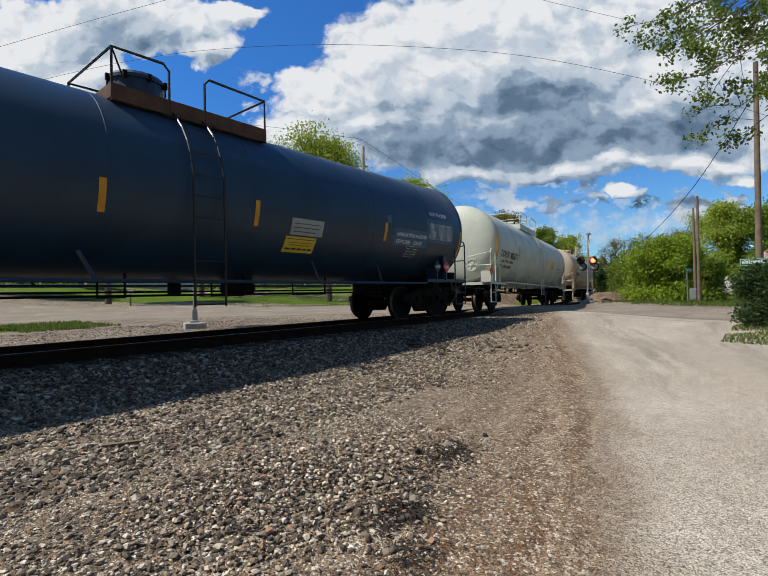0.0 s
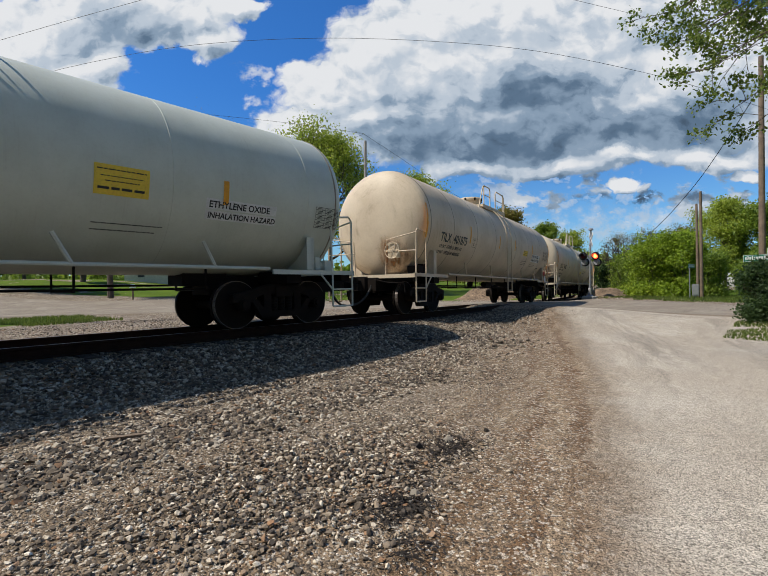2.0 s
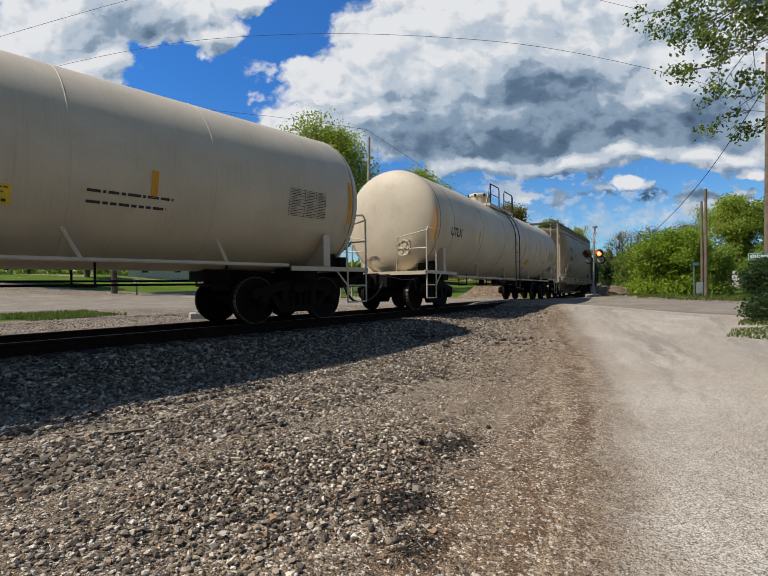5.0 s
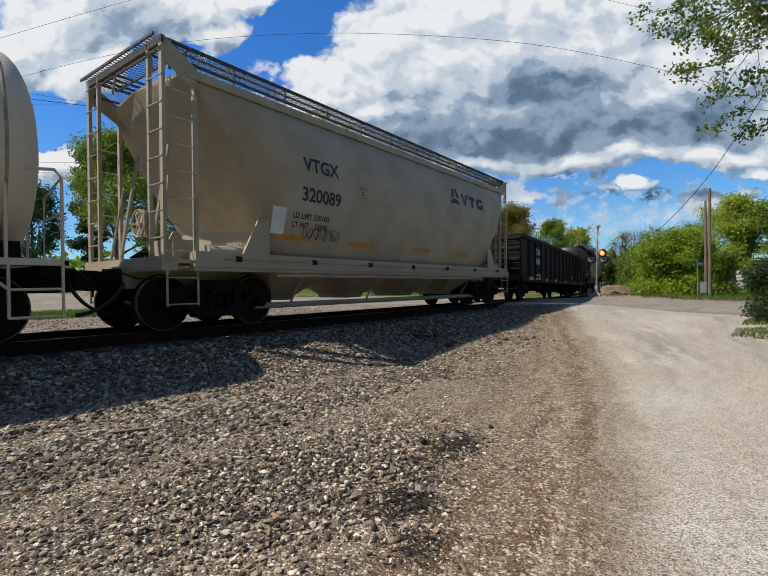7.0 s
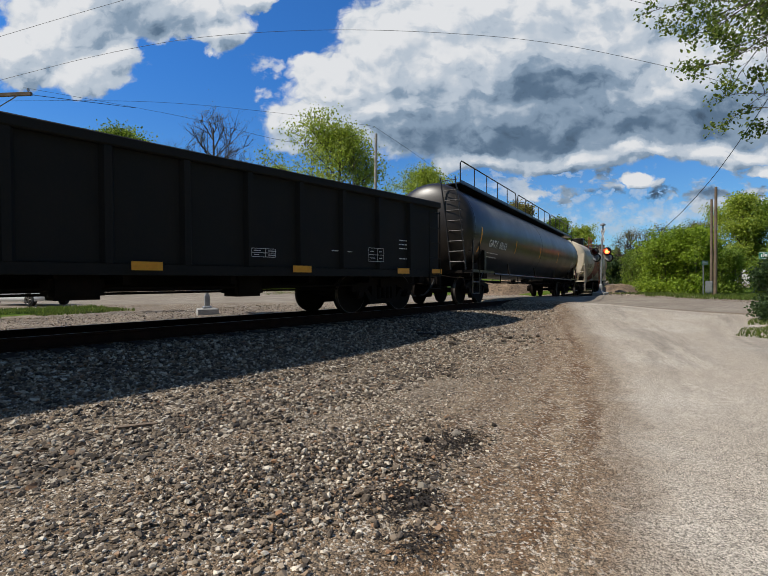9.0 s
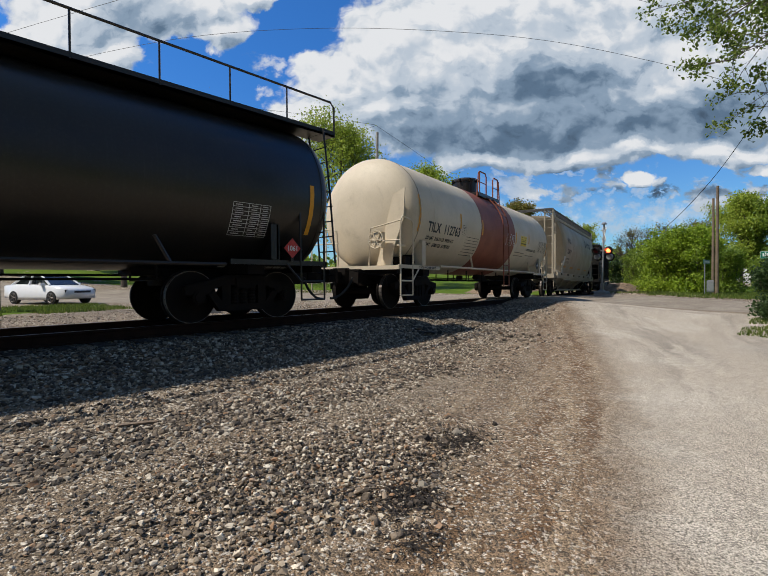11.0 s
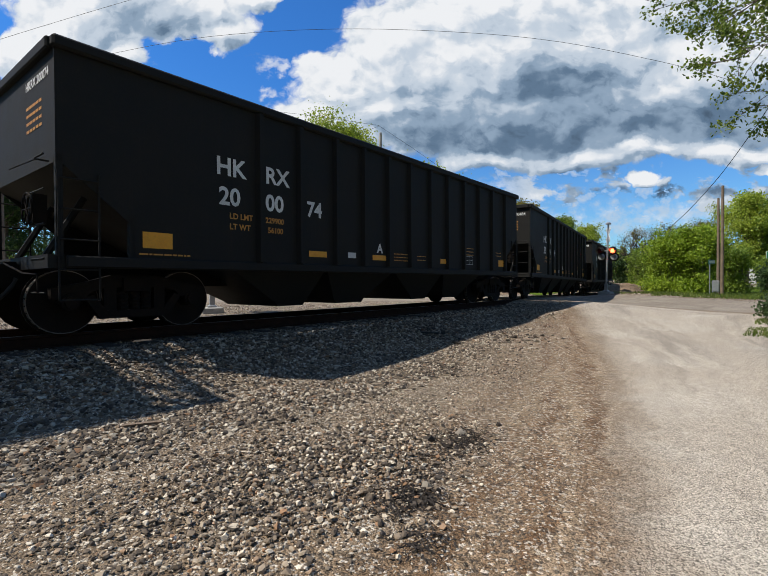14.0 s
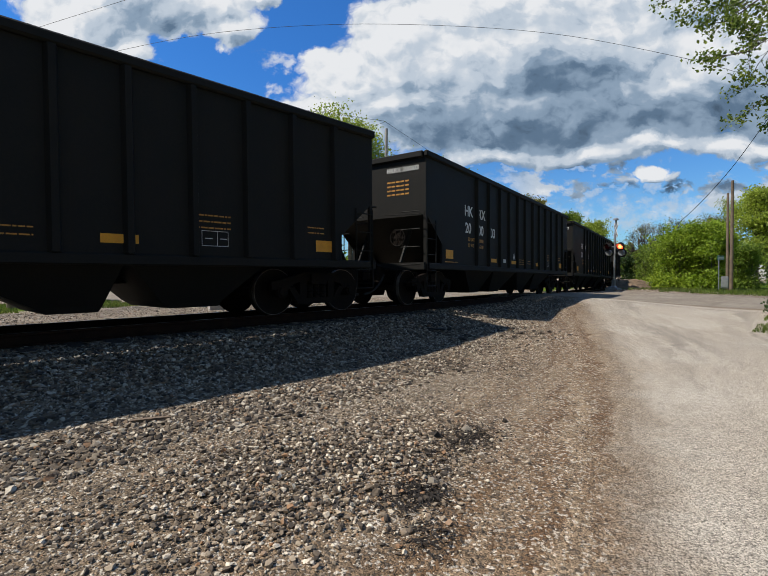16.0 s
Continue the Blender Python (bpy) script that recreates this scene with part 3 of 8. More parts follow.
def spray(name, c, place, y0, z0, w, h, material, seed, wide=0.022):
    """A sprayed tag as looping strokes."""
    rnd = random.Random(seed)
    for k in range(5):
        bm = bmesh.new()
        cy, pts = y0 + w * (k + 0.5) / 5, []
        f, g, q = rnd.uniform(0.8, 1.5), rnd.uniform(1.2, 2.4), rnd.uniform(0, 6.28)
        for i in range(26):
            a = i / 25 * 2 * math.pi
            pts.append((cy + w * 0.13 * math.cos(f * a + q), z0 + h * (0.5 + 0.5 * math.sin(g * a + q * 0.7))))
        rows = []
        for i, (y, z) in enumerate(pts):
            (ya, za), (yb, zb) = pts[max(i - 1, 0)], pts[min(i + 1, 25)]
            l = max(math.hypot(yb - ya, zb - za), 1e-6)
            ny, nz = -(zb - za) / l * wide / 2, (yb - ya) / l * wide / 2
            rows.append((bm.verts.new(place(y + ny, z + nz)), bm.verts.new(place(y - ny, z - nz))))
        for p, r in zip(rows, rows[1:]):
            bm.faces.new((p[0], p[1], r[1], r[0]))
        part(name, bm, material, c, "looping spray stroke")


def sheet(bm, place, x0, x1, y0, y1, n=4):
    """A thin panel that follows a surface."""
    rows = [[bm.verts.new(place(x0 + (x1 - x0) * i / 1, y0 + (y1 - y0) * j / n)) for j in range(n + 1)] for i in range(2)]
    for j in range(n):
        bm.faces.new((rows[0][j], rows[1][j], rows[1][j + 1], rows[0][j + 1]))


# ---- the lie of the land ----
KM = 0.95
X0, C2, C3, GR = -8.8312, -9.8438e-3, 15.4878e-5, -0.4253e-3


def track_x(y):
    q = max(y / KM - 5.0, 0.0)
    if q <= 31.0:
        return X0 + KM * (C2 * q * q + C3 * q ** 3)
    e = min(y, 60.0) - 36.0 * KM
    x = X0 + KM * (C2 * 961.0 + C3 * 29791.0) - 0.16 * e - 0.004 * e * e
    return x - 0.37 * max(y - 60.0, 0.0)


def track_z(y):
    q = max(y / KM - 5.0, 0.0)
    return KM * GR * min(q, 31.0) ** 2


SPOTS = [(0, 0, -0.75), (-3, 5, -0.72), (0, 12, -0.62), (-4, 12, -0.52), (-1.5, 22, -0.46), (-9.6, 30.5, -0.16), (-5.5, 45, -0.34), (3, 20, -0.52),
         (10, 30, -0.45), (-6, 24, -0.34), (0, -10, -0.75), (20, 0, -0.75), (0, 60, -0.3), (30, 60, -0.4), (-6, -30, -0.7), (-5.5, 2, -0.68),
         (-6.9, 14, -0.24), (-7.6, 17.5, -0.14), (-16, 8, -0.42), (-16, 0, -0.42), (-20, 10, -0.36), (-30, 8, -0.34), (-18, 30, -0.36), (-30, 30, -0.28), (-42, 22, 0.35), (-60, 60, 2.4), (-80, 20, 2.9), (-54, 34, 1.7), (-58, 8, 1.6), (-16, -30, -0.5)]


def base_z(x, y):
    a = b = 0.0
    for px, py, pz in SPOTS:
        w = 1.0 / (((x - px) ** 2 + (y - py) ** 2) ** 1.5 + 0.5)
        a, b = a + w * pz, b + w
    return a / b


def soft_step(v, lo, hi):
    k = min(max((v - lo) / (hi - lo), 0.0), 1.0)
    return k * k * (3 - 2 * k)


def ground_z(x, y):
    lat = abs(x - track_x(y))
    k = soft_step(lat, 1.5, 3.7)
    bed = track_z(y) - 0.2 + 0.175 * soft_step(y, 16.5, 19.0) * (1 - soft_step(y, 29.5, 32.0))
    return bed * (1 - k) + base_z(x, y) * k


# plan lines of the road's two sides
ROAD_L = [(-1.0, -14), (-1.2, -5), (-1.28, 2.1), (-1.5, 2.8), (-2.0, 4.3), (-2.9, 7.1), (-3.9, 9.5), (-5.5, 13.0), (-7.1, 16.5), (-8.2, 19.6)]
ROAD_R = [(6.0, -14), (5.0, -5), (3.6, 2.1), (3.2, 4.0), (2.6, 6.5), (1.8, 9.0), (1.0, 11.5), (0.2, 14.5), (-0.2, 17.5), (0.6, 19.6)]


def side_of(line, x, y):
    """Distance to the right of a plan line."""
    best = None
    for (ax, ay), (bx, by) in zip(line, line[1:]):
        dx, dy = bx - ax, by - ay
        k = min(max(((x - ax) * dx + (y - ay) * dy) / (dx * dx + dy * dy), 0.0), 1.0)
        d = math.hypot(x - ax - k * dx, y - ay - k * dy)
        if best is None or d < abs(best):
            best = d if (x - ax) * dy - (y - ay) * dx > 0 else -d
    return best


def roadness(x, y):
    if y > 24.0 or y < -20.0 or abs(x) > 30.0:
        return -2.0
    return max(min(side_of(ROAD_L, x, y), -side_of(ROAD_R, x, y) + 0.4, 19.8 - y, 3.0), -3.0)


def lay(name, left, right, n, across, material, lift, label="", wobble=0.0, kind="structure"):
    """A strip of paving between two plan lines that follows the ground."""
    def along(line, t):
        t *= len(line) - 1
        i = min(int(t), len(line) - 2)
        return Vector(line[i]).lerp(Vector(line[i + 1]), t - i)
    bm = bmesh.new()
    grid = []
    for i in range(n + 1):
        a, b = along(left, i / n), along(right, i / n)
        row = []
        for j in range(across + 1):
            p = a.lerp(b, j / across)
            if wobble and j in (0, across):
                p = p + Vector((noise.noise((p.x * 0.9, p.y * 0.9, j)), noise.noise((p.y * 0.9, p.x * 0.9, 7 + j)))) * wobble
            edge = 0.0 if j in (0, across) or i in (0, n) else lift
            row.append(bm.verts.new((p.x, p.y, ground_z(p.x, p.y) + edge - (0.03 if edge == 0.0 else 0.0))))
        grid.append(row)
    for q, w in zip(grid, grid[1:]):
        for j in range(across):
            f = bm.faces.new((q[j], q[j + 1], w[j + 1], w[j]))
            f.smooth = True
            if f.normal.z < 0:
                f.normal_flip()
    bm.normal_update()
    for f in bm.faces:
        if f.normal.z < 0:
            f.normal_flip()
    grid_at = [[tuple(v.co) for v in row] for row in grid]
    ob = part(name, bm, material)
    band = ob.data.attributes.new("from_edge", "FLOAT", "POINT")
    values = []
    for i in range(n + 1):
        for j in range(across + 1):
            a, b = along(left, i / n), along(right, i / n)
            w = (a - b).length / across
            q = grid_at[i][j]
            values.append(roadness(q[0], q[1]) if material is LAND else min(min(j, across - j) * w / 0.9, 1.0))
    band.data.foreach_set("value", values)
    return tagged(ob, label, "road", kind=kind)


def make_ground():
    xs = sorted({-400, -250, -150, -100, *range(-80, -24, 4), *[-24 + 0.5 * i for i in range(57)], *range(5, 40, 4), 60, 100, 180, 400})
    ys = sorted({-400, -250, -150, -100, -60, -40, -30, *[-24 + 1.0 * i for i in range(24)], *[0.5 * i for i in range(90)], *range(45, 80, 3), 100, 140, 220, 400, 900})
    bm = bmesh.new()
    grid = [[bm.verts.new((x, y, ground_z(x, y))) for x in xs] for y in ys]
    for q, w in zip(grid, grid[1:]):
        for j in range(len(xs) - 1):
            bm.faces.new((q[j], q[j + 1], w[j + 1], w[j]))
    near = [roadness(v.co.x, v.co.y) for row in grid for v in row]
    ob = part("ground", bm, LAND, smooth=True)
    ob.data.attributes.new("from_edge", "FLOAT", "POINT").data.foreach_set("value", near)
    return tagged(ob, "brown gravelly dirt ground beside the track", "ground", kind="structure")


make_ground()


# ---- railway track ----
def make_track():
    track = thing("railway_track", pose(0, 0, 0), "single railway track with rusty rails on dark ties", "railway track", kind="structure")
    prof = [(-0.075, -0.18), (0.075, -0.18), (0.075, -0.165), (0.012, -0.15), (0.012, -0.045), (0.036, -0.035), (0.036, -0.004), (0.028, 0.0), (-0.028, 0.0), (-0.036, -0.004), (-0.036, -0.035), (-0.012, -0.045), (-0.012, -0.15), (-0.075, -0.165)]
    ys = [-220, -100, -40, 0, *range(2, 62), 80, 120, 180, 300]
    for side in (0.7535, -0.7535):
        bm = bmesh.new()
        loft(bm, [[(track_x(y) + side + a, y, track_z(y) + b) for a, b in prof] for y in ys])
        rail = part("rail", bm, RUST, track, "rusty steel rail with a polished top")
        bm = bmesh.new()
        loft(bm, [[(track_x(y) + side + a, y, track_z(y) + b) for a, b in ((-0.027, 0.0005), (0.027, 0.0005), (0.024, 0.003), (-0.024, 0.003))] for y in ys])
        part("running_surface", bm, STEEL, rail, "bright worn rail head")
    bm = bmesh.new()
    box(bm, -1.3, 1.3, -0.115, 0.115, -0.175, 0.0)
    bmesh.ops.bevel(bm, geom=bm.edges[:], offset=0.012, segments=1, affect="EDGES")
    first = part("tie", bm, TIEWOOD, track)
    first.matrix_basis = pose(track_x(-12), -12, -0.185)
    y = -12.0
    rnd = random.Random(4)
    while y < 46:
        y += 0.53
        turn = math.degrees(math.atan2(track_x(y + 0.5) - track_x(y - 0.5), 1.0))
        again("tie", first.data, track, pose(track_x(y) + rnd.uniform(-0.04, 0.04), y, track_z(y) - 0.183 + rnd.uniform(-0.006, 0.004), 0, 0, -turn + rnd.uniform(-1, 1)))


make_track()


# ---- train ----
MARKS = [(0.0, 0.0), (4.2, 50.65), (6.3, 76.4), (9.2, 112.53), (11.3, 138.72), (16.0, 197.4)]


def run(t):
    for (a, p), (b, q) in zip(MARKS, MARKS[1:]):
        if t <= b:
            return p + (q - p) * (t - a) / (b - a)
    return MARKS[-1][1]


def car_pose(middle, reach, t):
    y = middle - run(t)
    a, b = y - reach, y + reach
    p, q = Vector((track_x(a), a, track_z(a))), Vector((track_x(b), b, track_z(b)))
    d = (q - p).normalized()
    turn = Matrix((Vector((d.y, -d.x, 0)).normalized(), d, Vector((d.y, -d.x, 0)).normalized().cross(d))).transposed().to_4x4()
    return Matrix.Translation((p + q) / 2) @ turn


TRAIN = []


def car(name, left, right, label, category, reach):
    c = thing(name, car_pose((left + right) / 2, reach, 0.0), label, category, "cars of the freight train")
    TRAIN.append((c, (left + right) / 2, reach))
    return c


def make_truck_meshes():
    """The shared meshes of one two-axle truck: frame, wheel, axle, springs."""
    wheel = bmesh.new()
    wheel_shape(wheel, 0.0, -0.13, 0.457, 0, 0, 28, 0.0)
    wheel_shape(wheel, -0.10, -0.135, 0.485, 0, 0, 28)
    cap = bmesh.new()
    pipe(cap, [(0.04, 0, 0), (0.30, 0, 0)], 0.12, 12)
    pipe(cap, [(0.30, 0, 0), (0.335, 0, 0)], 0.085, 12)
    frame_bm = bmesh.new()
    x0, x1 = 0.93, 1.07
    plate(frame_bm, [(-1.12, 0.50), (-1.12, 0.66), (-0.70, 0.74), (-0.35, 0.84), (0.35, 0.84), (0.70, 0.74), (1.12, 0.66), (1.12, 0.50), (0.72, 0.50), (0.62, 0.60), (0.42, 0.66), (-0.42, 0.66), (-0.62, 0.60), (-0.72, 0.50)], "x", x0, x1)
    plate(frame_bm, [(-0.72, 0.52), (-0.50, 0.20), (0.50, 0.20), (0.72, 0.52), (0.60, 0.56), (0.42, 0.32), (-0.42, 0.32), (-0.60, 0.56)], "x", x0, x1)
    box(frame_bm, x0 + 0.01, x1 - 0.01, -0.45, -0.28, 0.28, 0.70)
    box(frame_bm, x0 + 0.01, x1 - 0.01, 0.28, 0.45, 0.28, 0.70)
    spring = bmesh.new()
    loft(spring, [[(1.0 + q * math.cos(2 * math.pi * j / 10), q * math.sin(2 * math.pi * j / 10), 0.32 + 0.028 * k) for j in range(10)] for k, q in enumerate((0.07, 0.083, 0.07, 0.083, 0.07, 0.083, 0.07, 0.083, 0.07, 0.083, 0.07))])
    bolster = bmesh.new()
    box(bolster, -1.12, 1.12, -0.2, 0.2, 0.60, 0.80)
    brake = bmesh.new()
    box(brake, -0.85, 0.85, -0.05, 0.05, 0.38, 0.46)
    made = []
    for n, bm, m in (("wheel", wheel, IRON), ("bearing_cap", cap, IRON), ("side_frame", frame_bm, IRON), ("spring", spring, IRON), ("bolster", bolster, IRON), ("brake_beam", brake, IRON)):
        me = bpy.data.meshes.new(n)
        bm.to_mesh(me)
        bm.free()
        me.materials.append(m)
        made.append(me)
    axle = bmesh.new()
    pipe(axle, [(-0.9, 0, 0), (0.9, 0, 0)], 0.08, 10)
    me = bpy.data.meshes.new("axle")
    axle.to_mesh(me)
    axle.free()
    me.materials.append(IRON)
    tread = bmesh.new()
    rings = [[(x, q * math.cos(2 * math.pi * j / 28), q * math.sin(2 * math.pi * j / 28)) for j in range(28)] for x, q in ((0.002, 0.447), (0.003, 0.458), (-0.085, 0.4595), (-0.085, 0.45))]
    loft(tread, rings, caps=False)
    tm = bpy.data.meshes.new("tread")
    tread.to_mesh(tm)
    tread.free()
    tm.materials.append(TREADM)
    return (*made, me, tm)


WHEEL, CAP, FRAME, SPRING, BOLSTER, BRAKE, AXLE, TREAD = make_truck_meshes()
WHEELS = []


def truck(parent, y):
    """A truck under a car, on its two wheelsets."""
    t = again("truck", BOLSTER, parent, pose(0, y, 0))
    for s in (0, 180):
        again("side_frame", FRAME, t, pose(0, 0, 0, 0, 0, s))
        for dy in (-0.17, 0.0, 0.17):
            again("spring", SPRING, t, pose(0, dy, 0, 0, 0, s))
    for dy in (-0.42, 0.42):
        again("brake_beam", BRAKE, t, pose(0, dy, 0))
    for dy in (-0.89, 0.89):
        again("axle", AXLE, t, pose(0, dy, 0.457))
        for s in (0, 180):
            wheel = again("wheel", WHEEL, t, pose(0.80 if s == 0 else -0.80, dy, 0.457, 0, 0, s))
            WHEELS.append((wheel, 0.80 if s == 0 else -0.80, dy, s))
            again("bearing_cap", CAP, t, pose(0.80 if s == 0 else -0.80, dy, 0.457, 0, 0, s))
        again("wheel_tread", TREAD, t, pose(0.80, dy, 0.457))


def coupler(parent, y, way):
    bm = bmesh.new()
    box(bm, -0.075, 0.075, *sorted((y + way * 0.2, y + way * 0.75)), 0.76, 0.94)
    plate(bm, [(-0.15, y - way * 0.06), (-0.19, y + way * 0.1), (-0.09, y + way * 0.32), (0.11, y + way * 0.32), (0.19, y + way * 0.14), (0.15, y - way * 0.02), (0.04, y + way * 0.06)], "z", 0.68, 1.0)
    box(bm, -0.2, 0.2, *sorted((y + way * 0.5, y + way * 0.66)), 0.66, 1.04)
    part("coupler", bm, IRON, parent, "heavy cast coupler")
    bm = bmesh.new()
    pts = [(0.34 - 0.16 * k / 9, y + way * (0.62 - 0.66 * (k / 9) ** 1.25), 0.80 - 0.50 * math.sin(math.pi * 0.5 * k / 9) ** 0.9) for k in range(10)]
    pipe(bm, pts, 0.03, 8)
    part("brake_hose", bm, RUBBER, parent, "hanging black brake hose")
    bm = bmesh.new()
    pipe(bm, [(0.2, y + way * 0.5, 1.02), (0.95, y + way * 0.55, 0.86), (1.35, y + way * 0.6, 0.84), (1.38, y + way * 0.6, 0.6)], 0.015, 6)
    part("uncoupling_lever", bm, IRON, parent)


def ring_wall(r, zc, y0, y1, head, n=48):
    """Rings of a tank with domed ends."""
    rings = []
    ks = [0.02, 0.18, 0.36, 0.54, 0.7, 0.83, 0.92, 0.975, 1.0]
    def ring(y, k):
        return [(r * k * math.sin(2 * math.pi * j / n), y, zc + r * k * math.cos(2 * math.pi * j / n)) for j in range(n)]
    for k in ks[:-1]:
        rings.append(ring(y0 + head * (1 - max(1 - k ** 2.5, 0.0) ** 0.5), k))
    for i in range(9):
        rings.append(ring(y0 + head + (y1 - y0 - 2 * head) * i / 8, 1.0))
    for k in ks[-2::-1]:
        rings.append(ring(y1 - head * (1 - max(1 - k ** 2.5, 0.0) ** 0.5), k))
    return rings


def on_tank(r, zc, off=0.006, side=1):
    """Maps along, height to the near side of a tank: heights count along its skin from its middle."""
    def place(y, z):
        k = max(min((z - zc) / r, 0.999), -0.999)
        a = math.asin(k)
        return Vector((side * (r + off) * math.cos(a), y, zc + (r + off) * math.sin(a)))
    return place


def rail_frame(bm, pts, r=0.022):
    pipe(bm, pts, r, 6)


def end_platform(c, y, way, paint, r, zc, reach=1.45, cylinder=False):
    """Walkway over the truck at one end of a tank car, with its rails, ladder and hand brake."""
    bm = bmesh.new()
    box(bm, -reach, reach, *sorted((y + way * 0.75, y + way * 0.80)), 1.0, 1.10)
    for s in (1, -1):
        box(bm, *sorted((s * (reach - 0.04), s * reach)), *sorted((y + way * 0.75, y + way * 2.9)), 1.03, 1.12)
        box(bm, *sorted((s * 0.35, s * (reach - 0.045))), *sorted((y + way * 0.805, y + way * 1.3)), 1.06, 1.09)
    deck = part("end_platform", bm, paint, c)
    bm = bmesh.new()
    box(bm, -0.32, 0.32, *sorted((y + way * 0.6, y + way * 3.6)), 0.66, 1.02)
    box(bm, -reach + 0.1, reach - 0.1, *sorted((y + way * 0.81, y + way * 1.05)), 0.90, 1.04)
    for s in (1, -1):
        box(bm, *sorted((s * 0.33, s * (reach - 0.12))), *sorted((y + way * 2.15, y + way * 2.5)), 0.86, 1.10)
    part("draft_sill", bm, IRON, c, "dark steel end sill and draft gear")
    for s in (1, -1):
        bm = bmesh.new()
        x = s * reach
        for yy in (0.82, 1.40):
            pipe(bm, [(x, y + way * yy, 1.1), (x, y + way * yy, 0.36)], 0.02, 6)
        for z in (0.36, 0.72):
            pipe(bm, [(x, y + way * 0.82, z), (x, y + way * 1.40, z)], 0.02, 6)
        pipe(bm, [(x, y + way * 1.40, 0.72), (x, y + way * 1.75, 1.06)], 0.02, 6)
        part("step_ladder", bm, paint, deck)
        bm = bmesh.new()
        pipe(bm, [(x, y + way * 1.42, 1.1), (x, y + way * 1.42, 2.15), (x, y + way * 1.34, 2.25), (x, y + way * 0.9, 2.3), (x, y + way * 0.82, 2.2), (x, y + way * 0.82, 1.1)], 0.022, 7)
        pipe(bm, [(x, y + way * 0.82, 1.72), (s * 0.5, y + way * 0.82, 1.72)], 0.018, 6)
        pipe(bm, [(x, y + way * 0.82, 2.2), (s * 0.55, y + way * 0.82, 2.05), (s * 0.5, y + way * 0.82, 1.1)], 0.018, 6)
        part("grab_rail", bm, paint, deck)
        bm = bmesh.new()
        box(bm, *sorted((x, x - s * 0.03)), *sorted((y + way * 1.90, y + way * 2.08)), 1.13, 1.78)
        plate(bm, [(x, 1.78), (x - s * 0.55, 1.9), (x - s * 0.85, 1.12), (x, 1.12)], "y", *sorted((y + way * 1.92, y + way * 1.96)))
        part("saddle_post", bm, paint, c)
    if cylinder:
        bm = bmesh.new()
        pipe(bm, [(1.2, y + way * 2.15, 1.32), (1.2, y + way * 3.1, 1.32)], 0.19, 14)
        part("air_reservoir", bm, paint, c)
    bm = bmesh.new()
    box(bm, 0.95, 1.32, *sorted((y + way * 1.25, y + way * 1.5)), 1.12, 1.34)
    pipe(bm, [(1.15, y + way * 1.5, 1.22), (1.15, y + way * 1.85, 1.22)], 0.1, 10)
    box(bm, 1.0, 1.28, *sorted((y + way * 1.6, y + way * 1.72)), 1.14, 1.40)
    part("brake_valve", bm, paint if paint is WHITE else IRON, c)


def hand_brake(c, y, paint):
    bm = bmesh.new()
    for k in range(16):
        a, b = 2 * math.pi * k / 16, 2 * math.pi * (k + 1) / 16
        pipe(bm, [(0.75 + 0.22 * math.cos(a), y, 1.75 + 0.22 * math.sin(a)), (0.75 + 0.22 * math.cos(b), y, 1.75 + 0.22 * math.sin(b))], 0.014, 5)
    for k in range(3):
        a = math.pi * k / 3
        pipe(bm, [(0.75 + 0.22 * math.cos(a), y, 1.75 + 0.22 * math.sin(a)), (0.75 - 0.22 * math.cos(a), y, 1.75 - 0.22 * math.sin(a))], 0.012, 5)
    box(bm, 0.6, 0.9, y + 0.03, y + 0.2, 1.55, 1.95)
    part("hand_brake", bm, paint, c, "hand brake wheel and gear box")


def placard(c, place, y, z, colour, ink, text=""):
    bm = bmesh.new()
    h = 0.19
    pts = [place(y, z - h), place(y + h, z), place(y, z + h), place(y - h, z)]
    q = [bm.verts.new(p) for p in pts]
    w = [bm.verts.new(p + Vector((0.012, 0, 0))) for p in pts]
    bm.faces.new(w)
    for i in range(4):
        bm.faces.new((q[i], q[(i + 1) % 4], w[(i + 1) % 4], w[i]))
    bm.normal_update()
    b = part("placard", bm, colour, c, "diamond hazard placard")
    if text:
        lettering("placard_number", text, 0.13, ink, b, lambda u, v: place(y + u, z - 0.045 + v) + Vector((0.016, 0, 0)), "CENTER")


def data_table(c, place, y0, y1, z0, z1, ink, rows=8, cols=3):
    bm = bmesh.new()
    for i in range(rows + 1):
        z = z0 + (z1 - z0) * i / rows
        sheet(bm, place, y0, y1, z - 0.004, z + 0.004, 1)
    for j in range(cols + 1):
        y = y0 + (y1 - y0) * (j / cols) ** 0.8
        sheet(bm, place, y - 0.004, y + 0.004, z0, z1, 6)
    rnd = random.Random(int(y0 * 100))
    if rows == cols == 1:
        w = y1 - y0
        for text, size, up in (("PLATE", 0.25 * w, 0.68), ("C", 0.5 * w, 0.17)):
            lettering("stencil", text, size, ink, c, lambda u, v, up=up: place((y0 + y1) / 2 + u, z0 + (z1 - z0) * up + v), "CENTER")
    for i in range(rows if rows * cols > 1 else 0):
        for j in range(cols):
            a = y0 + (y1 - y0) * (j / cols) ** 0.8 + 0.05
            z = z0 + (z1 - z0) * (i + 0.5) / rows
            sheet(bm, place, a, a + (y1 - y0) / cols * rnd.uniform(0.4, 0.75), z - 0.007, z + 0.007, 1)
    return part("data_table", bm, ink, c, "stencilled inspection table")


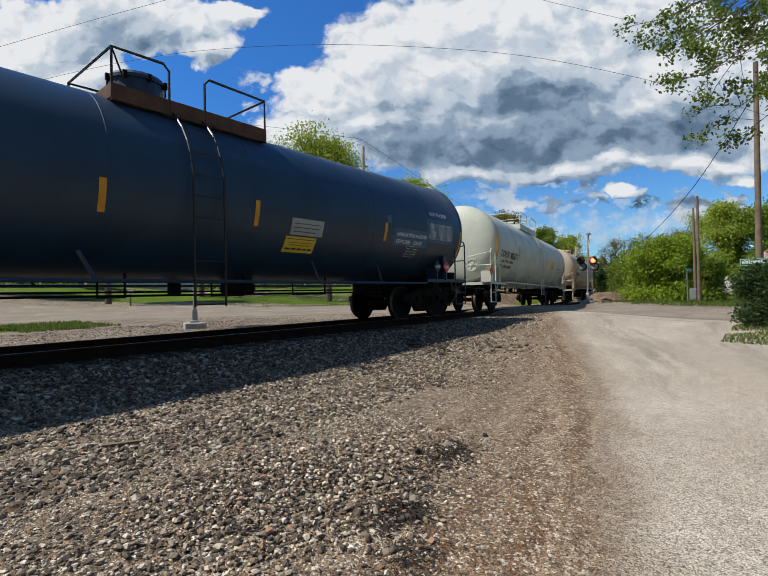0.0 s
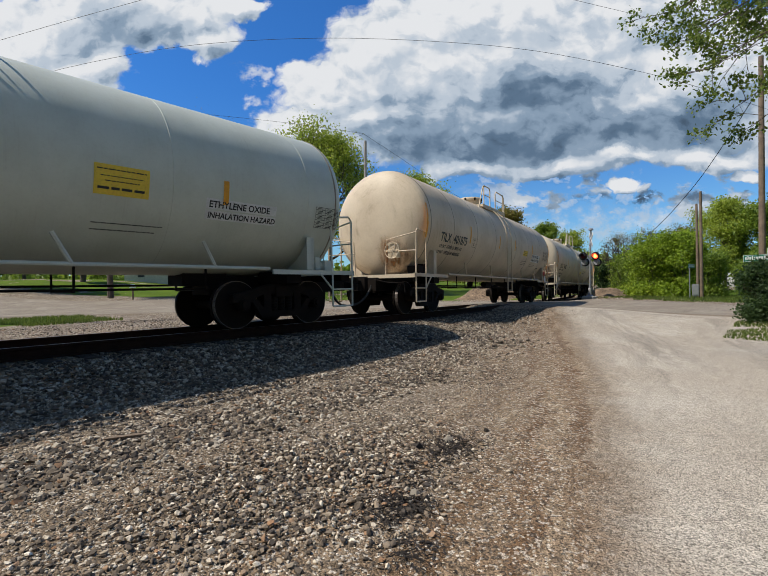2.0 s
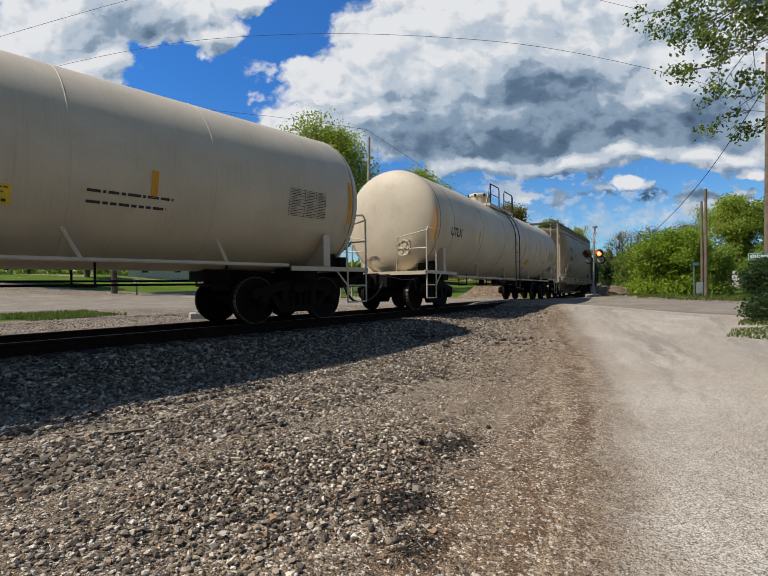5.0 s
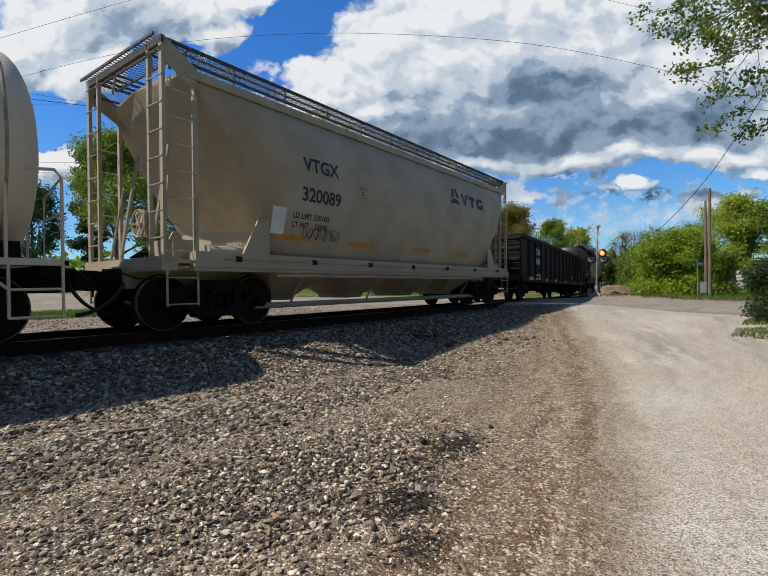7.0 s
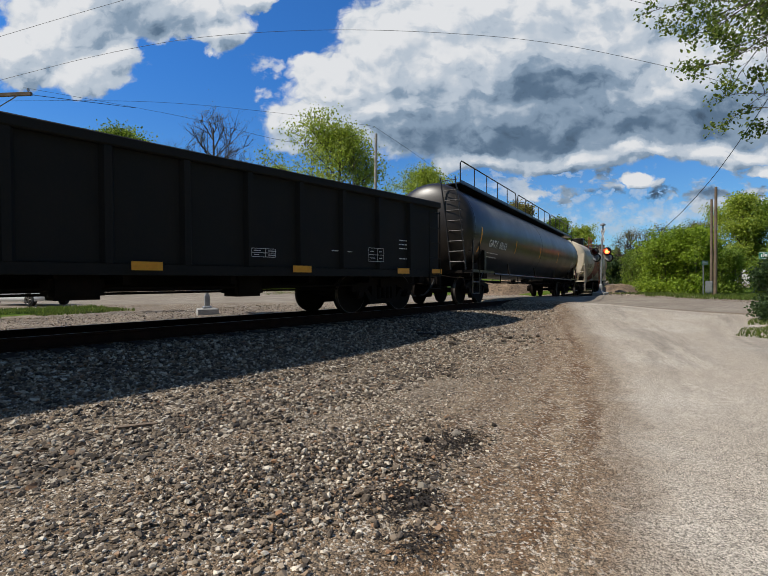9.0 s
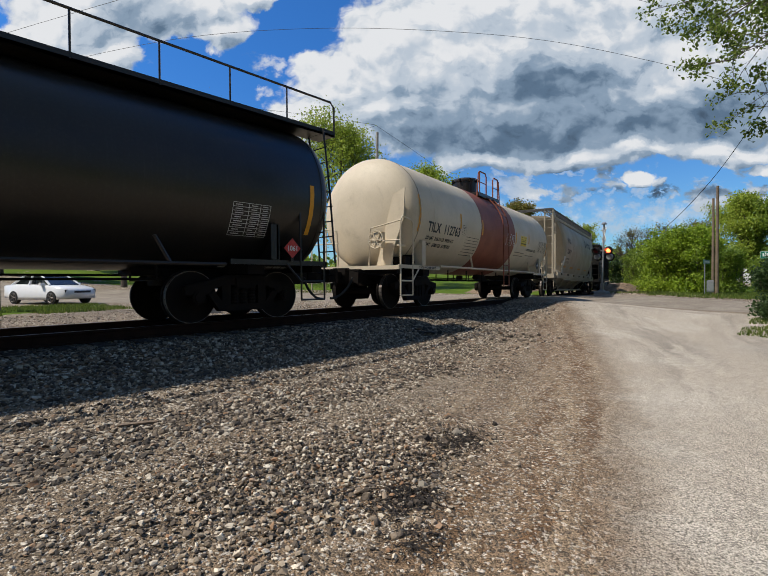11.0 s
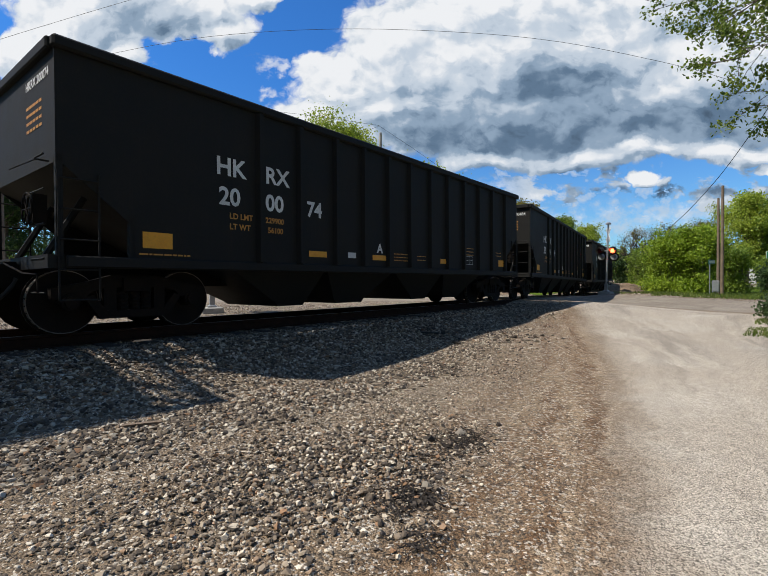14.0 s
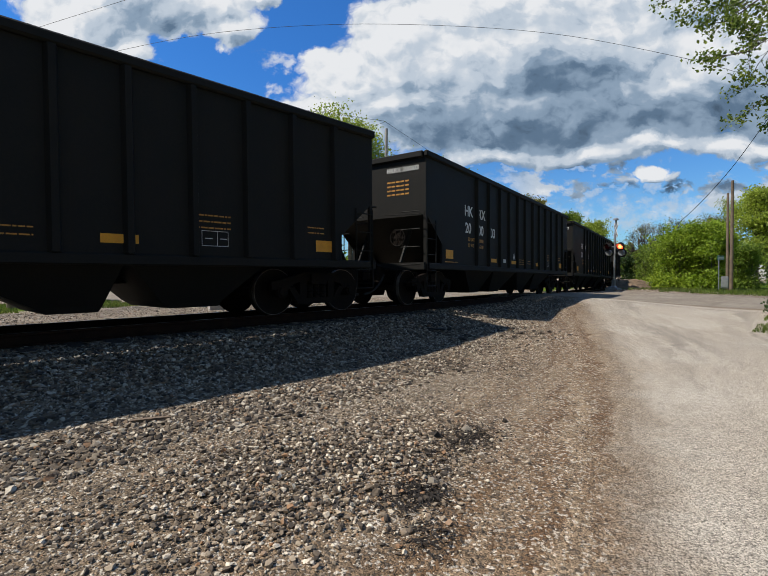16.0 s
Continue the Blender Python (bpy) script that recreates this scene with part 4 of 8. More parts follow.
def bars(c, place, rows, ink, name="small_lettering"):
    """Unreadable writing as short bars: start, length, height of the line, thickness."""
    rnd = random.Random(len(rows) * 7 + 1)
    for y, length, z, thick in rows:
        bm = bmesh.new()
        at = y
        while at < y + length:
            w = min(rnd.uniform(0.6, 3.0) * min(thick, 0.06), y + length - at)
            sheet(bm, place, at, at + w, z - thick * 0.24, z + thick * 0.24, 1)
            at += w + thick * 0.38
        part(name, bm, ink, c)


def emergency_panel(c, place, y, z, w, h):
    bm = bmesh.new()
    sheet(bm, place, y, y + w, z - h, z, 4)
    p = part("emergency_panel", bm, YPANEL, c, "yellow emergency notice panel")
    up = lambda a, b: place(a, b) + Vector((0.004, 0, 0))
    bars(p, up, [(y + 0.04, w - 0.08, z - h * 0.16, 0.035), (y + 0.08, w - 0.16, z - h * 0.38, 0.025), (y + 0.14, w - 0.28, z - h * 0.54, 0.03), (y + 0.05, w - 0.1, z - h * 0.78, 0.075)], INK)


def strips(c, place, spots):
    for y, z0, z1 in spots:
        bm = bmesh.new()
        sheet(bm, place, y - 0.05, y + 0.05, z0, z1, 5)
        part("reflective_strip", bm, YELLOW, c)


def top_platform(c, y0, y1, rtop, paint, ladder_y, deck_mat, dome_mat, tall=0.9, dome_z=0.28, sloped=False, mid_rail=True, dome_shift=0.0, slope=0.5):
    """Manway housing in a railed platform on top of a tank."""
    zt = rtop
    foot0, foot1 = y0, y1
    toe = 0.02
    if sloped:
        y0, y1, toe = y0 + slope, y1 - 0.12, 0.15
    bm = bmesh.new()
    box(bm, 0.42, 1.0, y0, y1, zt - 0.28, zt - 0.23)
    deck = part("top_platform", bm, deck_mat, c, "raised walkway round the manway")
    bm = bmesh.new()
    box(bm, -1.0, -0.42, y0, y1, zt - 0.28, zt - 0.23)
    part("deck_plate", bm, deck_mat, deck)
    for s in (1, -1):
        bm = bmesh.new()
        box(bm, *sorted((s * 0.96, s * 1.0)), y0 + 0.02, y1 - 0.02, zt - 0.228, zt - toe)
        part("toe_board", bm, deck_mat, deck)
    for y in (y0, y1):
        bm = bmesh.new()
        box(bm, -1.0, 1.0, y - 0.02, y + 0.02, zt - 0.24, zt - toe)
        part("toe_board", bm, deck_mat, deck)
    mid = ladder_y
    gap = 0.33
    for s in (1, -1):
        for a, b in ((y0, mid - gap), (mid + gap, y1)):
            bm = bmesh.new()
            inner = b if a == y0 else a
            outer = a if a == y0 else b
            d = 0.09 if inner > outer else -0.09
            x = s * 0.98
            foot = (foot0 if a == y0 else foot1) if sloped else outer
            bend = [(x, foot, zt - 0.42), (x, outer, zt + tall - 0.36), (x, outer + d, zt + tall - 0.29)] if sloped else [(x, outer, zt - 0.3), (x, outer, zt + tall - 0.3)]
            if sloped:
                pipe(bm, [(x, outer + 1.2 * d, zt - 0.25), (x, outer + 1.2 * d, zt + tall - 0.29)], 0.02, 6)
            rail_frame(bm, bend + [(x, inner - d, zt + tall - 0.28), (x, inner, zt + tall - 0.38), (x, inner, zt - 0.25)], 0.024)
            if mid_rail:
                pipe(bm, [(x, outer, zt + 0.22), (x, inner, zt + 0.22)], 0.016, 6)
            else:
                pipe(bm, [(x, b if b == y1 else a, zt + tall - 0.3), (x, (b - 0.75) if b == y1 else a + 0.2, zt + 0.05)], 0.016, 6)
            part("guard_rail", bm, paint, deck)
    for y in (() if sloped else (y0, y1)):
        bm = bmesh.new()
        pipe(bm, [(0.98, y, zt + tall - 0.3), (-0.98, y, zt + tall - 0.3)], 0.022, 6)
        if mid_rail:
            pipe(bm, [(0.98, y, zt + 0.22), (-0.98, y, zt + 0.22)], 0.016, 6)
        part("guard_rail", bm, paint, deck)
    mid += dome_shift
    bm = bmesh.new()
    n = 24
    loft(bm, [[(q * math.cos(2 * math.pi * j / n), mid + q * math.sin(2 * math.pi * j / n), z) for j in range(n)] for q, z in ((0.46, zt - 0.15), (0.46, zt + dome_z), (0.49, zt + dome_z), (0.49, zt + dome_z + 0.06), (0.44, zt + dome_z + 0.12), (0.1, zt + dome_z + 0.15))])
    dm = part("manway_dome", bm, dome_mat, c, "round valve housing with a hinged lid")
    for k in range(8):
        bm = bmesh.new()
        a = 2 * math.pi * k / 8
        box(bm, 0.5 * math.cos(a) - 0.03, 0.5 * math.cos(a) + 0.03, mid + 0.5 * math.sin(a) - 0.03, mid + 0.5 * math.sin(a) + 0.03, zt + dome_z - 0.04, zt + dome_z + 0.08)
        part("bolt", bm, IRON, dm)


def side_ladder(c, place, y, z_top, r, zc, paint, low=0.6, stand=0.09):
    """Ladder that follows the tank down and hangs straight below its middle."""
    bm = bmesh.new()
    def spot(yy, z):
        if z >= zc:
            p = place(yy, z)
            n = Vector((p.x, 0, p.z - zc)).normalized()
            return p + n * stand
        return Vector((r + stand, yy, z))
    zs = [z_top - (z_top - low) * k / 14 for k in range(15)]
    for d in (-0.28, 0.28):
        pipe(bm, [spot(y + d, z) for z in zs], 0.022, 6)
    part("ladder", bm, paint, c)
    z = low + 0.04
    while z < z_top:
        bm = bmesh.new()
        pipe(bm, [spot(y - 0.28, z), spot(y + 0.28, z)], 0.014, 5)
        part("rung", bm, paint, c)
        z += 0.36


def tank_car(name, left, right, label, paint, r, zc, tank0, tank1, head, deck_mat, spec, reach=1.45):
    left, right, tank0, tank1 = left + 0.2, right + 0.2, tank0 + 0.3, tank1 + 0.12
    head *= 0.66
    c = car("tank_car", left, right, label, "tank car", (right - left) / 2 - 2.6)
    mid = (left + right) / 2
    half = (right - left) / 2
    a, b = tank0 - mid, tank1 - mid
    bm = bmesh.new()
    loft(bm, ring_wall(r, zc, a, b, head))
    body = part("tank", bm, paint, c, spec.get("tank_label", ""), smooth=True)
    for band in spec.get("bands", ()):
        bm = bmesh.new()
        n = 48
        y0, y1, m = band
        loft(bm, [[((r + 0.004) * math.sin(2 * math.pi * j / n), y - mid, zc + (r + 0.004) * math.cos(2 * math.pi * j / n)) for j in range(n)] for y in (y0, (y0 + y1) / 2, y1)], caps=False)
        part("painted_band", bm, m, c, "", smooth=True)
    for y in (a + head + mid + 0.03, b - head + mid - 0.03):
        bm = bmesh.new()
        n = 48
        loft(bm, [[((r + o) * math.sin(2 * math.pi * j / n), y - mid + w, zc + (r + o) * math.cos(2 * math.pi * j / n)) for j in range(n)] for w, o in ((-0.02, 0.0), (-0.012, 0.009), (0.012, 0.009), (0.02, 0.0))], caps=False)
        part("head_seam", bm, paint if paint in (BLACK, BLUE) else SEAM, body, "raised weld round the domed end", smooth=True)
    for y in spec.get("seams", ()):
        bm = bmesh.new()
        n = 48
        loft(bm, [[((r + o) * math.sin(2 * math.pi * j / n), y - mid + w, zc + (r + o) * math.cos(2 * math.pi * j / n)) for j in range(n)] for w, o in ((-0.009, 0.0), (-0.004, 0.005), (0.004, 0.005), (0.009, 0.0))], caps=False)
        part("weld_seam", bm, spec.get("seam_mat", paint), body, smooth=True)
    for cx, cz, sx, sz, seed in spec.get("end_stains", ()):
        bm = bmesh.new()
        thick = []
        rows = []
        for i in range(9):
            row = []
            for j in range(24):
                q = 2 * math.pi * j / 24
                w = i / 8 * (0.8 + 0.45 * noise.noise((math.cos(q) * 1.7, math.sin(q) * 1.7, seed)))
                x, z = cx + sx * w * math.cos(q), cz + sz * w * math.sin(q)
                k = min(math.hypot(x, z - zc) / r, 0.99)
                row.append(bm.verts.new((x, a + head * (1 - max(1 - k ** 2.5, 0.0) ** 0.5) - 0.012, z)))
                thick.append(1.0 - i / 8)
            rows.append(row)
        for p, q in zip(rows, rows[1:]):
            for j in range(24):
                bm.faces.new((p[j], p[(j + 1) % 24], q[(j + 1) % 24], q[j]))
        stain = part("rust_stain", bm, STAIN, body, "brown rust stain on the domed end", smooth=True)
        stain.data.attributes.new("thick", "FLOAT", "POINT").data.foreach_set("value", thick)
    ez = spec.get("rail_z", 1.13)
    for s in (1, -1):
        bm = bmesh.new()
        pipe(bm, [(s * (reach + 0.02), -half + 3.2, ez), (s * (reach + 0.02), half - 3.2, ez)], 0.032, 8)
        part("side_rail", bm, paint, c, "long handrail along the bottom of the tank")
    for y in spec.get("brackets", ()):
        for s in (1, -1):
            bm = bmesh.new()
            pipe(bm, [(s * (reach + 0.02), y - mid + 0.12, ez), (s * (r * 0.97), y - mid - 0.12, ez + 0.42)], 0.03, 6)
            part("rail_bracket", bm, paint, c)
    end_platform(c, -half + 0.32, 1, paint, r, zc, reach, spec.get("reservoir", False))
    end_platform(c, half - 0.2, -1, paint, r, zc, reach)
    hand_brake(c, -half + 1.08, paint)
    # brake gear and shadowed gear under the tank
    for way in (1, -1):
        bm = bmesh.new()
        box(bm, -0.3, 0.3, *sorted((way * (half - 4.3), way * (half - 3.4))), 0.84, zc - r + 0.1)
        part("stub_sill", bm, IRON, c)
    for z, x in ((0.78, 0.55), (0.86, -0.6)):
        bm = bmesh.new()
        pipe(bm, [(x, -half + 2.5, z), (x, half - 2.5, z)], 0.022, 6)
        part("brake_rod", bm, IRON, c)
    for k in range(6):
        bm = bmesh.new()
        y = -half + 4.0 + (2 * half - 8.0) * k / 5
        for s in (1, -1):
            box(bm, *sorted((s * 0.585, s * 0.615)), y - 0.015, y + 0.015, 0.74, zc - r + 0.25)
        box(bm, -0.6, 0.6, y - 0.012, y + 0.012, 0.74, 0.77)
        part("hanger", bm, IRON, c)
    bm = bmesh.new()
    pipe(bm, [(0.25, 0.9, 0.90), (0.25, 1.6, 0.90)], 0.12, 12)
    part("brake_cylinder", bm, IRON, c)
    bm = bmesh.new()
    pipe(bm, [(0, 0, zc - r - 0.02), (0, 0, 0.80)], 0.12, 12)
    part("bottom_outlet", bm, IRON, c)
    for y in (-half + 2.6, half - 2.6):
        truck(c, y)
    coupler(c, -half + 0.05, 1)
    coupler(c, half - 0.05, -1)
    at = on_tank(r, zc)
    place = lambda y, z: at(y - mid, z)
    if "platform" in spec:
        y0, y1, ly = spec["platform"]
        top_platform(c, y0 - mid, y1 - mid, zc + r, spec.get("rail_mat", paint), ly - mid, deck_mat, spec.get("dome_mat", deck_mat), spec.get("tall", 0.86), spec.get("dome_z", 0.22), spec.get("sloped", False), spec.get("mid_rail", True), spec.get("dome_shift", 0.0), spec.get("slope", 0.5))
        side_ladder(c, at, ly - mid, zc + r * 0.93, r, zc, spec.get("rail_mat", paint), spec.get("ladder_low", 0.6))
    strips(c, place, spec.get("strips", ()))
    if "panel" in spec:
        emergency_panel(c, place, *spec["panel"])
    for y0, y1, z0, z1 in spec.get("backings", ()):
        bm = bmesh.new()
        sheet(bm, on_tank(r, zc, 0.003), y0 - mid, y1 - mid, z0, z1, 3)
        part("word_backing", bm, spec.get("backing_mat", CHALK), c, "painted rectangle behind the lettering")
    for y0, y1, z0, z1, m in spec.get("cards", ()):
        bm = bmesh.new()
        sheet(bm, on_tank(r, zc, 0.003), y0 - mid, y1 - mid, z0, z1, 3)
        part("notice_card", bm, m, c, "faded white notice panel")
    for text, y, z, size, m in spec.get("texts", ()):
        lettering("lettering", text, size, m, c, lambda u, v, y=y, z=z: place(y + u, z + v))
    if "sill_text" in spec:
        y, text = spec["sill_text"]
        lettering("stencil", text, 0.085, INK, c, lambda u, v: Vector((reach + 0.004, -half + y + u, 1.045 + v)))
    for tab in spec.get("tables", ()):
        data_table(c, place, *tab)
    if "scrawl" in spec:
        y0, z0, w, h = spec["scrawl"]
        spray("graffiti_stroke", c, lambda y, z: place(y, z) + Vector((0.006, 0, 0)), y0, z0, w, h, CHALK, 17, 0.014)
    for rows, m in spec.get("bars", ()):
        bars(c, place, rows, m)
    for y, z, col, ink, text in spec.get("placards", ()):
        bm = bmesh.new()
        box(bm, 1.12, 1.5, y - mid - 0.03, y - mid + 0.03, 1.1, z)
        part("placard_holder", bm, paint, c)
        placard(c, lambda u, v: Vector((1.5, u - mid, v)), y, z, col, ink, text)
    return c


def make_tanks():
    s = {"backing_mat": PATCHBLUE, "backings": ((9.2, 10.75, 1.98, 2.42), (10.65, 12.05, 2.15, 2.8), (8.9, 9.05, 2.5, 2.7)), "mid_rail": False, "dome_z": 0.46, "dome_mat": BLUE, "dome_shift": -0.45, "cards": ((5.88, 6.75, 1.97, 2.3, PAPER),), "platform": (2.75, 5.65, 4.0), "seams": (-1.5, 2.5, 5.0, 8.4, 10.75), "rail_z": 1.0, "ladder_low": 0.57, "brackets": (0, 2.2, 6.5, 8.6), "rail_mat": BLACK,
         "strips": ((2.4, 2.0, 2.48), (5.04, 2.05, 2.52), (8.85, 2.05, 2.5), (12.45, 1.7, 2.57), (-2.0, 2.0, 2.48)),
         "panel": (5.80, 1.94, 0.82, 0.31), "texts": (("INHALATION HAZARD", 9.31, 2.22, 0.13, CHALK), ("ETHYLENE    OXIDE", 9.31, 2.04, 0.13, CHALK), ("DOT-F-12858", 10.8, 2.9, 0.15, CHALK)),
         "tables": ((10.76, 11.95, 2.25, 2.68, CHALK), (9.83, 10.3, 1.72, 1.99, CHALK, 2, 2)), "bars": (([(5.95, 0.7, 2.2, 0.035), (5.95, 0.7, 2.12, 0.035), (5.95, 0.6, 2.04, 0.035)], INK),),
         "placards": ((11.2, 1.48, INK, CHALK, "1040"), (11.68, 1.48, RED, CHALK, "1040"))}
    tank_car("tank_car", -5.7, 13.68, "dark blue tank car with rust-stained top platform", BLUE, 1.56, 2.6, -4.6, 12.85, 0.7, RUSTDECK, s)
    s = {"platform": (21.5, 25.0, 23.25), "seams": (16.1, 18.3, 21.2, 24.4, 27.5, 30.2), "brackets": (18.4, 20.8, 26.0, 28.1), "ladder_low": 0.63,
         "strips": ((15.66, 2.1, 3.0), (18.95, 2.3, 2.75), (21.78, 2.25, 2.7), (24.97, 2.1, 2.55), (28.4, 2.2, 2.6)),
         "backings": ((28.05, 29.45, 2.11, 2.28), (28.05, 29.45, 1.94, 2.09)), "panel": (26.38, 2.55, 0.75, 0.42), "texts": (("DOWX  88263", 16.2, 2.12, 0.36, INK), ("LD LMT  174700 LB  79300 KG", 16.45, 1.93, 0.14, INK), ("LT WT   111300 LB  50500 KG", 16.45, 1.74, 0.14, INK), ("ETHYLENE OXIDE", 28.1, 2.14, 0.15, INK), ("INHALATION HAZARD", 28.1, 1.97, 0.13, INK)),
         "tables": ((18.55, 18.83, 2.14, 2.4, INK, 1, 1), (30.4, 31.0, 2.0, 2.4, INK)), "bars": (([(26.4, 1.0, 1.75, 0.03), (26.4, 0.9, 1.66, 0.03)], INK),), "reservoir": False,
         "placards": ((14.9, 1.5, RED, CHALK, ""),)}
    tank_car("tank_car", 13.68, 32.3, "clean white tank car with black lettering", WHITE, 1.56, 2.6, 15.0, 31.3, 0.7, WHITE, s)
    s = {"end_stains": ((0.55, 1.65, 0.85, 0.75, 5.0),), "sloped": True, "platform": (39.7, 42.9, 41.35), "seam_mat": SEAM, "seams": (36.0, 38.0, 40.0, 42.7, 44.6, 46.9), "brackets": (37.0, 39.5, 43.6, 45.8),
         "strips": ((34.15, 2.1, 3.05), (37.38, 2.2, 2.75), (40.45, 2.25, 2.72), (42.5, 2.3, 2.74), (45.35, 2.25, 2.75), (48.72, 2.1, 3.03)),
         "backings": ((45.38, 46.85, 2.16, 2.33), (45.38, 46.85, 1.98, 2.14)), "panel": (43.85, 2.42, 0.68, 0.24), "texts": (("TILX  401875", 35.1, 2.1, 0.36, INK), ("LD LMT  157800 LB  80650 KG", 35.15, 1.92, 0.13, INK), ("LT WT   105200 LB  49050 KG", 35.15, 1.75, 0.13, INK), ("ETHYLENE OXIDE", 45.43, 2.19, 0.155, INK), ("INHALATION HAZARD", 45.43, 2.02, 0.135, INK)),
         "tables": ((37.6, 37.9, 2.1, 2.4, INK, 1, 1), (47.5, 48.5, 2.15, 2.6, INK)), "bars": (([(43.85, 0.75, 1.95, 0.035), (43.85, 0.75, 1.88, 0.035), (43.85, 0.75, 1.81, 0.035), (45.45, 0.9, 1.86, 0.03), (45.45, 0.9, 1.79, 0.03)], INK), ([(46.9, 0.3, 1.73, 0.14)], INK)),
         "placards": ((47.85, 1.5, RED, CHALK, ""), (47.98, 1.2, CHALK, INK, ""))}
    tank_car("tank_car", 32.3, 49.75, "cream tank car streaked with brown dirt", CREAM, 1.56, 2.6, 33.55, 49.05, 0.75, CREAM, s)
    s = {"end_stains": ((0.75, 1.85, 0.75, 0.75, 1.0), (0.6, 1.75, 0.4, 0.6, 2.0)), "sloped": True, "platform": (57.8, 61.1, 59.4), "seams": (53.3, 55.3, 57.2, 60.5, 62.4, 64.5), "brackets": (54.4, 57.2, 62.4, 64.6), "reservoir": True, "sill_text": (2.0, "2 INCH TREAD COMP SHOES"),
         "strips": ((51.8, 2.05, 3.0), (55.36, 2.25, 2.7), (58.13, 2.2, 2.54), (60.7, 2.1, 2.5), (63.5, 2.1, 2.5), (67.6, 2.05, 2.95)),
         "panel": (60.98, 2.05, 0.8, 0.25), "texts": (("UTLX  930781", 52.75, 2.05, 0.36, INK), ("THE TANK CAR PEOPLE", 52.75, 1.9, 0.13, INK), ("LD LMT  179300 LB  81 300 KG", 52.75, 1.68, 0.13, INK), ("LT WT  105 700 LB  48 000 KG", 52.75, 1.53, 0.13, INK)),
         "tables": ((55.85, 56.15, 1.95, 2.25, INK, 1, 1), (66.0, 66.9, 2.1, 2.6, INK)), "bars": (([(62.6, 1.2, 2.1, 0.08), (62.6, 1.1, 1.95, 0.08)], INK),)}
    tank_car("tank_car", 49.75, 69.0, "cream tank car with a rust-stained end and white reservoir", PALE, 1.56, 2.6, 51.05, 68.1, 0.75, PALE, s)
    s = {"sloped": True, "platform": (76.4, 80.1, 78.4), "seam_mat": SEAM, "seams": (72.0, 74.5, 77.0, 79.9, 81.9, 84.0), "brackets": (74.0, 77.0, 80.6, 83.0), "rail_z": 0.98, "rail_mat": BLACK, "tall": 0.9, "dome_z": 0.4,
         "strips": ((70.8, 2.0, 2.9), (74.2, 2.1, 2.56), (80.0, 2.1, 2.56), (82.65, 2.1, 2.56), (85.93, 1.87, 2.78)),
         "panel": (80.42, 1.94, 0.66, 0.27), "texts": (("UTLX", 71.8, 2.2, 0.34, INK),),
         "tables": ((84.5, 85.65, 2.05, 2.5, INK),), "bars": (([(80.42, 0.5, 1.58, 0.04), (80.42, 0.6, 1.51, 0.04), (83.6, 0.4, 2.0, 0.03), (83.6, 0.4, 1.93, 0.03), (83.6, 0.4, 1.86, 0.03)], INK),),
         "placards": ((85.2, 1.5, CHALK, INK, "1983"),)}
    tank_car("tank_car", 69.0, 87.75, "off-white tank car with dark top railings", PALE, 1.56, 2.58, 70.2, 86.75, 0.75, PALE, s)
    s = {"seams": (131.3,), "brackets": (126, 130, 134, 138), "rail_z": 1.02, "rail_mat": BLACK,
         "strips": ((123.0, 1.7, 2.5), (127, 1.9, 2.4), (131, 1.9, 2.4), (135, 1.9, 2.4), (140.88, 1.65, 2.6)),
         "texts": (("GATX  68163", 123.85, 1.95, 0.34, CHALK),), "tables": ((139.2, 139.95, 1.55, 2.1, CHALK),), "bars": (([(123.9, 1.2, 1.75, 0.06), (123.9, 1.2, 1.62, 0.06), (139.4, 2.0, 1.02, 0.07)], CHALK),),
         "placards": ((140.4, 1.35, RED, CHALK, "1061"),)}
    long_car = tank_car("tank_car", 121.0, 142.05, "glossy black tank car with a full-length top walkway", BLACK, 1.52, 2.45, 121.6, 141.5, 0.7, BLACK, s)
    mid = (121.0 + 142.05) / 2
    bm = bmesh.new()
    box(bm, 0.45, 0.98, 122.3 - mid, 141.75 - mid, 3.9, 3.94)
    box(bm, 0.95, 0.98, 122.3 - mid, 141.75 - mid, 3.9, 4.02)
    deck = part("top_walkway", bm, BLACK, long_car, "long railed walkway")
    for a, b in ((122.3, 128.6), (128.9, 135.2), (135.5, 141.75)):
        bm = bmesh.new()
        a, b = a - mid, b - mid
        pipe(bm, [(0.97, a, 3.9), (0.97, a, 4.55), (0.97, a + 0.1, 4.64), (0.97, b - 0.1, 4.64), (0.97, b, 4.55), (0.97, b, 3.9)], 0.022, 6)
        for k in range(1, 5):
            y = a + (b - a) * k / 5
            pipe(bm, [(0.97, y, 3.92), (0.97, y, 4.64)], 0.018, 5)
        part("guard_rail", bm, BLACK, deck)
    for yy in (121.75, 141.4):
        bm = bmesh.new()
        y = yy - mid
        for dx in (0.62, 1.12):
            pipe(bm, [(dx + 0.25, y, 1.1), (dx + 0.1, y, 2.6), (dx - 0.1, y, 4.0)], 0.022, 6)
        for k in range(9):
            z = 1.35 + 0.32 * k
            dx = 0.25 - 0.1 * min((z - 1.1) / 1.5, 1) - (0.2 * max(z - 2.6, 0) / 1.4)
            pipe(bm, [(0.62 + dx, y, z), (1.12 + dx, y, z)], 0.014, 5)
        part("end_ladder", bm, BLACK, long_car)
